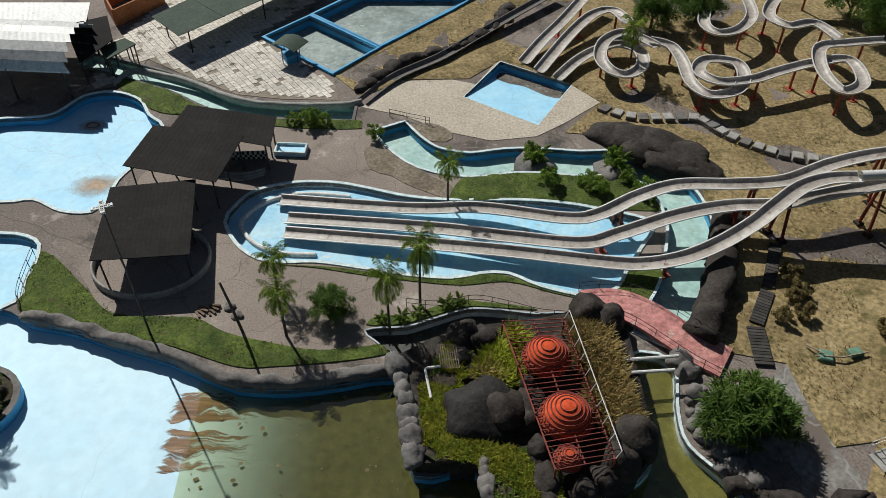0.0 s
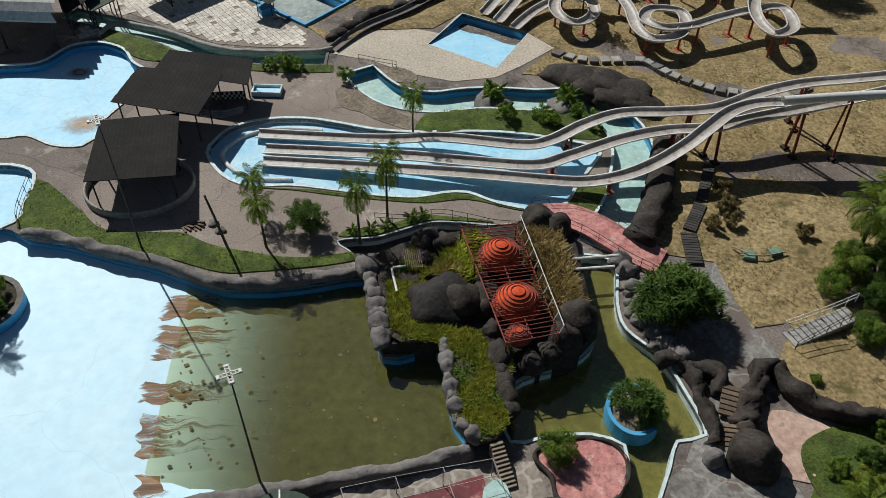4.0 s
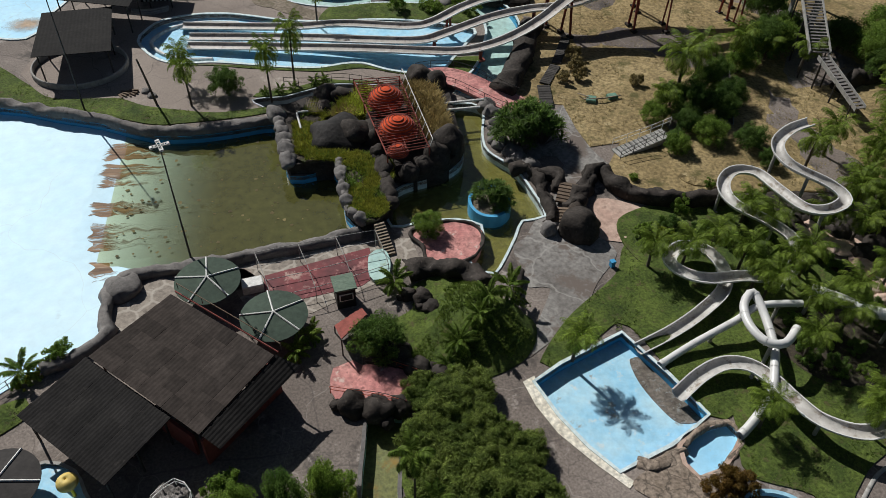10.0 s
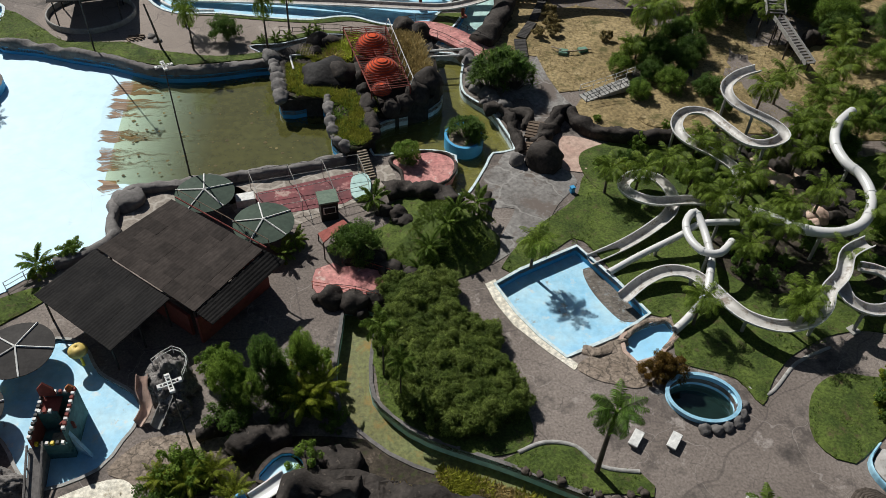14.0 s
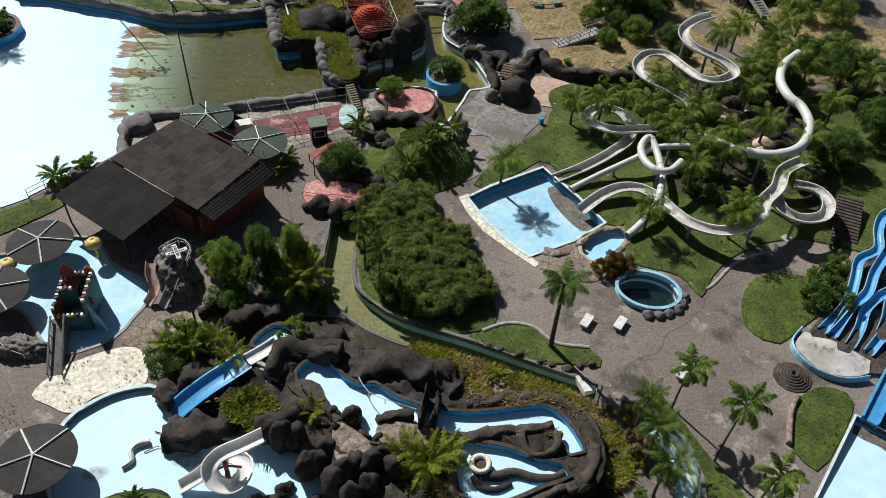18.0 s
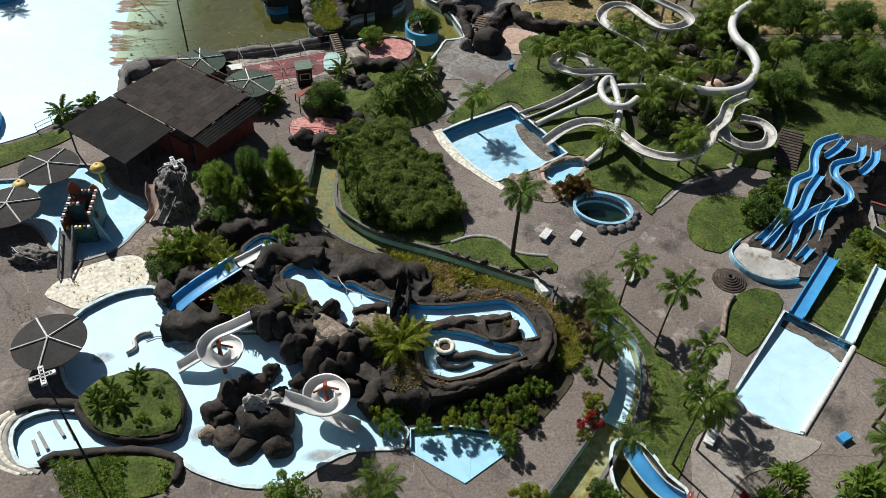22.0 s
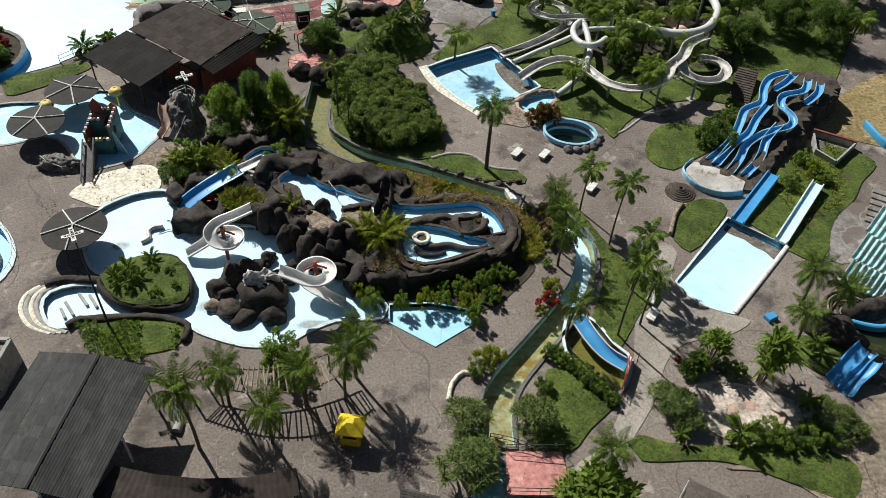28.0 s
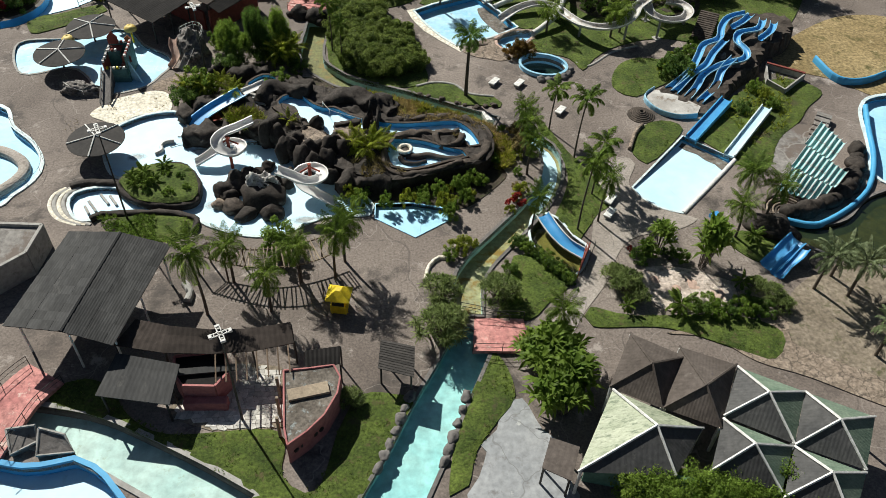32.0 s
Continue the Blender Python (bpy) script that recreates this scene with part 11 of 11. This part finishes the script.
sheet("pebble_border", [(16.8, 3.8), (17.8, 4.3), (18.0, 2.7), (19.1, 0.2), (20.7, -2.5), (22.5, -4.7), (23.2, -5.5), (22.7, -6.0), (20.8, -3.9), (18.6, -1.1), (17.4, 1.5)], 0.06, "sand_stone", "pebble-washed border of the slide pool", "border")

rail([(31.0, -39.3, 0.0), (30.2, -41.1, 0.0), (29.5, -42.8, 0.0)], 0.9, "steel_red", 0.45, "rusty red barrier rail at the end of the side channel", 3)
tagged(piece("hatch", *join_geo([box_geo(-0.6, 0.6, -0.4, 0.4, 0, 0.12, 0.5, (39.2, -38.3), 0.02), box_geo(-0.5, -0.05, -0.32, 0.32, 0.12, 0.16, 0.5, (39.2, -38.3), 0.01), box_geo(0.05, 0.5, -0.32, 0.32, 0.12, 0.16, 0.5, (39.2, -38.3), 0.01)]), "concrete"), "grey concrete service hatch with two lids", "hatch")
for x, y, r in ((49.4, -37.6, 1.7), (48.2, -36.9, 1.3), (50.4, -38.6, 1.2)):
    rock(x, y, r, 0.0, 0.7)
tagged(piece("broken_float", *join_geo([tube_geo(spline([(-8.4, -21.8, -0.2), (-9.2, -22.0, -0.15), (-9.6, -22.5, -0.2), (-9.4, -23.3, -0.15), (-10.0, -23.8, -0.2)], 0.25), 0.22, 7, 0.16)]), "slide_dirty"), "broken pale curl of slide shell on the pool floor", "debris")
for pts in ([(-7.6, -20.6), (-7.2, -21.4), (-6.6, -22.0), (-6.4, -22.7)], [(-8.2, -20.9), (-7.4, -21.2), (-6.7, -21.2)], [(-7.4, -21.9), (-6.9, -21.6), (-6.4, -21.1)], [(-8.7, -22.6), (-7.9, -22.2), (-7.2, -22.3)]):
    tagged(piece("branch", *tube_geo([(x, y, -0.27 + 0.04 * (i % 2)) for i, (x, y) in enumerate(pts)], 0.045, 5, 0.02), "bark"), "dead dark branch lying on the pool floor", "branch", "dead branches")
for x, y, rx, ry, c in ((-2.4, -31.6, 2.6, 1.0, (0.40, 0.36, 0.33)), (-5.4, -23.4, 1.6, 0.8, (0.38, 0.42, 0.42)), (5.8, -34.0, 2.4, 0.7, (0.36, 0.37, 0.36)), (0.4, -28.4, 1.2, 1.0, (0.34, 0.34, 0.33)), (-11.8, -24.0, 1.2, 0.8, (0.42, 0.45, 0.45))):
    M["blot"] = blot("blot", c, x, y, rx, ry)
    tagged(piece("dirt_patch", [(x + 1.5 * rx * math.cos(a), y + 1.5 * ry * math.sin(a), -0.34) for a in [i * 0.2618 for i in range(24)]], [tuple(range(24))], "blot"), "grey-brown dirt stain on the bleached pool floor", "stain", kind="structure")

# rust and silt streaks on the floor of the wave pool
a, b = [(-21.8, 37.7), (-17.9, 19.6)]
rn = random.Random(21)
BANDS = [(35.9, 39.2, 13.0), (31.6, 35.6, 17.0), (27.2, 29.4, 16.0), (22.6, 26.4, 17.0), (18.4, 21.0, 12.0)]
vs, ok = [], []
for lo, hi, reach in BANDS:
    def left(y):
        f = (a[1] - y) / (a[1] - b[1])
        return a[0] + (b[0] - a[0]) * f - 1.5 + 0.3 * math.sin(y * 4.1) + 0.4 * noise.noise((0, y * 0.8, 3.0))
    ys = [lo + (hi - lo) * k / 12 for k in range(13)]
    run = [reach * k / 24 for k in range(1, 25)]
    low = [(left(lo) + d, lo + 0.5 * noise.noise((d * 0.9, lo, 1.0)) + 0.06 * d * (hi - lo) / 3) for d in run]
    top = [(left(hi) + d, hi + 0.5 * noise.noise((d * 0.9, hi, 2.0)) - 0.06 * d * (hi - lo) / 3) for d in run]
    ov, of = fill([(left(y), y) for y in reversed(ys)] + low + top[::-1], [], 0.8)
    o = len(vs)
    ok += [tuple(i + o for i in f) for f in of if all(inside((ov[i].x, ov[i].y), WAVE) for i in f)]
    vs += [(v.x, v.y, wave_floor(v.x, v.y) + 0.015) for v in ov]
tagged(piece("silt_streaks", vs, ok, "rust_stain"), "rust-brown silt streaks at the waterline of the wave pool", "stain", kind="structure")
vs, fs = [], []
for k in range(150):
    x, y = rn.uniform(-19, 0), rn.uniform(20, 43)
    if inside((x, y), WAVE):
        o, r = len(vs), rn.uniform(0.05, 0.22)
        vs += [(x + r * math.cos(q) * rn.uniform(0.6, 1.3), y + r * math.sin(q) * rn.uniform(0.6, 1.3), -0.885) for q in [j * 0.9 for j in range(7)]]
        fs.append(tuple(range(o, o + 7)))
tagged(piece("floating_scum", vs, fs, "straw"), "scattered pale scum floating on the green water", "scum", kind="stuff")

kerb("pool_step", [(-9.5, 62.9), (-12.5, 63.3), (-15.4, 63.2), (-18.0, 62.0), (-19.4, 60.2), (-19.8, 58.4), (-18.0, 55.9), (-15.4, 54.6), (-12.0, 54.4)], 0.45, 0.35, "white_paint", "curved white step round the shallow end of the landing pool", "steps", -0.5)
for x, y, rx, ry, z, c in ((-40.2, 76.5, 2.0, 1.6, -0.99, (0.40, 0.34, 0.28)), (-36.4, 65.6, 3.6, 2.4, -0.99, (0.42, 0.30, 0.20))):
    M["blot"] = blot("blot", c, x, y, rx, ry)
    tagged(piece("rust_patch", [(x + 1.5 * rx * math.cos(a), y + 1.5 * ry * math.sin(a), z) for a in [i * 0.2618 for i in range(24)]], [tuple(range(24))], "blot"), "faded rust-brown stain on the pool floor", "stain", kind="structure")
tagged(piece("drain_ring", *tube_geo([(-40.2 + 0.7 * math.cos(a), 76.5 + 0.55 * math.sin(a), -0.95) for a in [i * 0.3142 for i in range(21)]], 0.07, 6), "debris"), "dark round drain ring in the floor of the pool", "drain")

# planted islets in the lazy river
for x, y in [(9.7, 68.2), (18.1, 67.0)]:
    rock(x, y, 2.1, -0.9, 0.55, "rock_grey")
    rock(x + 0.8, y - 0.4, 1.5, -0.7, 0.6, "rock_grey")
    plant(SHRUB[0], x, y, -0.25, 0.9, 1.0)
    plant(CYCAD, x + 0.3, y + 0.3, 0.2, 1.2, 2.0)
# grey cascade slabs by the south canal
t = thing("cascade_slabs", "tilted dark grey concrete cascade slabs with pale edges", "fountain", (*[(-12.6, -57.0)][0], 0))
for P in ([(-14.8, -56.1, 1.0), (-12.8, -56.0, 1.2), (-12.6, -56.9, 0.5), (-14.2, -57.8, 0.4)], [(-12.5, -56.2, 1.1), (-10.7, -56.7, 0.9), (-9.9, -57.8, 0.3), (-12.4, -58.0, 0.4)]):
    V = [Vector(q) for q in P]
    dn = [Vector((q.x, q.y, -0.6)) for q in V]
    piece("slab", V + dn, [(0, 1, 2, 3), (7, 6, 5, 4), (0, 4, 5, 1), (1, 5, 6, 2), (2, 6, 7, 3), (3, 7, 4, 0)], "rock_grey", t)
    piece("slab_edge", *tube_geo(V + [V[0]], 0.12, 6), "concrete", t)

kerb("rock_edge", [(9.3, 21.3), (11.3, 22.3), (14.2, 22.6), (16.0, 20.8), (15.0, 18.1), (13.3, 17.2), (10.7, 17.6), (10.3, 19.5)], 0.32, 0.2, "rock", "dark stone edging round the pink deck", "kerb", 0.2, 0.5, True, step=0.3)

# ---- paving pieces ----
def tile_mesh(side, thick, mat, seed):
    r = random.Random(seed)
    h = side / 2
    q = [(x * h + r.uniform(-0.012, 0.012), y * h + r.uniform(-0.012, 0.012)) for x, y in ((-1, -1), (1, -1), (1, 1), (-1, 1))]
    top = [thick + r.uniform(-0.012, 0.012) for _ in q]
    vs = [(*p, 0.0) for p in q] + [(p[0] * 0.97, p[1] * 0.97, z) for p, z in zip(q, top)]
    return mesh_of("tile", vs, [(4, 5, 6, 7), (0, 1, 5, 4), (1, 2, 6, 5), (2, 3, 7, 6), (3, 0, 4, 7)], mat)


def lay_tiles(parent, outline, side, turn, z, thick, mat, missing, seed, most=300):
    """Square tiles over an outline: the front rows as single parts, those further off joined."""
    rnd = random.Random(seed)
    kinds = [tile_mesh(side * 0.955, thick, mat, k) for k in range(5)]
    c, s = math.cos(turn), math.sin(turn)
    cx, cy = sum(p[0] for p in outline) / len(outline), sum(p[1] for p in outline) / len(outline)
    near = [h for h in HOLES if any(inside(p, outline) for p in h) or any(inside(p, h) for p in outline)]
    spots = []
    for i in range(-64, 65):
        for j in range(-64, 65):
            x, y = cx + (i * c - j * s) * side, cy + (i * s + j * c) * side
            corners = [(x + (a * c - b * s) * side * 0.5, y + (a * s + b * c) * side * 0.5) for a, b in ((-1, -1), (1, -1), (1, 1), (-1, 1))]
            if all(inside(p, outline) for p in corners) and not any(inside(p, h) for p in corners for h in near) and rnd.random() > missing:
                spots.append((y, x))
    spots.sort()
    rest = []
    for n, (y, x) in enumerate(spots):
        me = kinds[n * 7 % 5]
        if n < most:
            o = new("tile", me)
            o.parent = parent
            o.location, o.rotation_euler = (x, y, z + rnd.uniform(-0.006, 0.006)), (rnd.gauss(0, 0.006), rnd.gauss(0, 0.006), turn + rnd.gauss(0, 0.008))
        else:
            rest.append(([(x + v.co.x * c - v.co.y * s, y + v.co.x * s + v.co.y * c, z + v.co.z) for v in me.vertices], [tuple(f.vertices) for f in me.polygons]))
    if rest:
        o = piece("far_tiles", *join_geo(rest), mat, parent)
        o["kind"] = "stuff"


def lay_flags(parent, outline, side, z, thick, mat, seed):
    """Irregular flagstones with open joints over an outline."""
    rnd = random.Random(seed)
    x0, x1 = min(p[0] for p in outline), max(p[0] for p in outline)
    y0, y1 = min(p[1] for p in outline), max(p[1] for p in outline)
    nx, ny = int((x1 - x0) / side) + 1, int((y1 - y0) / side) + 1
    P = {(i, j): (x0 + (i + 0.5 * (j % 2) + rnd.uniform(-0.32, 0.32)) * side, y0 + (j + rnd.uniform(-0.32, 0.32)) * side) for i in range(nx + 1) for j in range(ny + 1)}
    for i in range(nx):
        for j in range(ny):
            q = [P[(i, j)], P[(i + 1, j)], P[(i + 1, j + 1)], P[(i, j + 1)]]
            mx, my = sum(p[0] for p in q) / 4, sum(p[1] for p in q) / 4
            if not all(inside(p, outline) for p in q):
                continue
            low = [((p[0] - mx) * 0.96, (p[1] - my) * 0.96, 0.0) for p in q]
            top = [((p[0] - mx) * 0.92, (p[1] - my) * 0.92, thick + rnd.uniform(-0.01, 0.01)) for p in q]
            o = new("flagstone", mesh_of("flagstone", low + top, [(4, 5, 6, 7), (0, 1, 5, 4), (1, 2, 6, 5), (2, 3, 7, 6), (3, 0, 4, 7)], mat))
            o.parent = parent
            o.location = (mx, my, z)


lay_tiles(PLAZA, PLAZA_LINE, 0.72, 0.62, 0.045, 0.06, "cream_tile", 0.05, 61)
lay_flags(PATIO, PATIO_LINE, 0.4, 0.045, 0.06, "flagstone", 62)
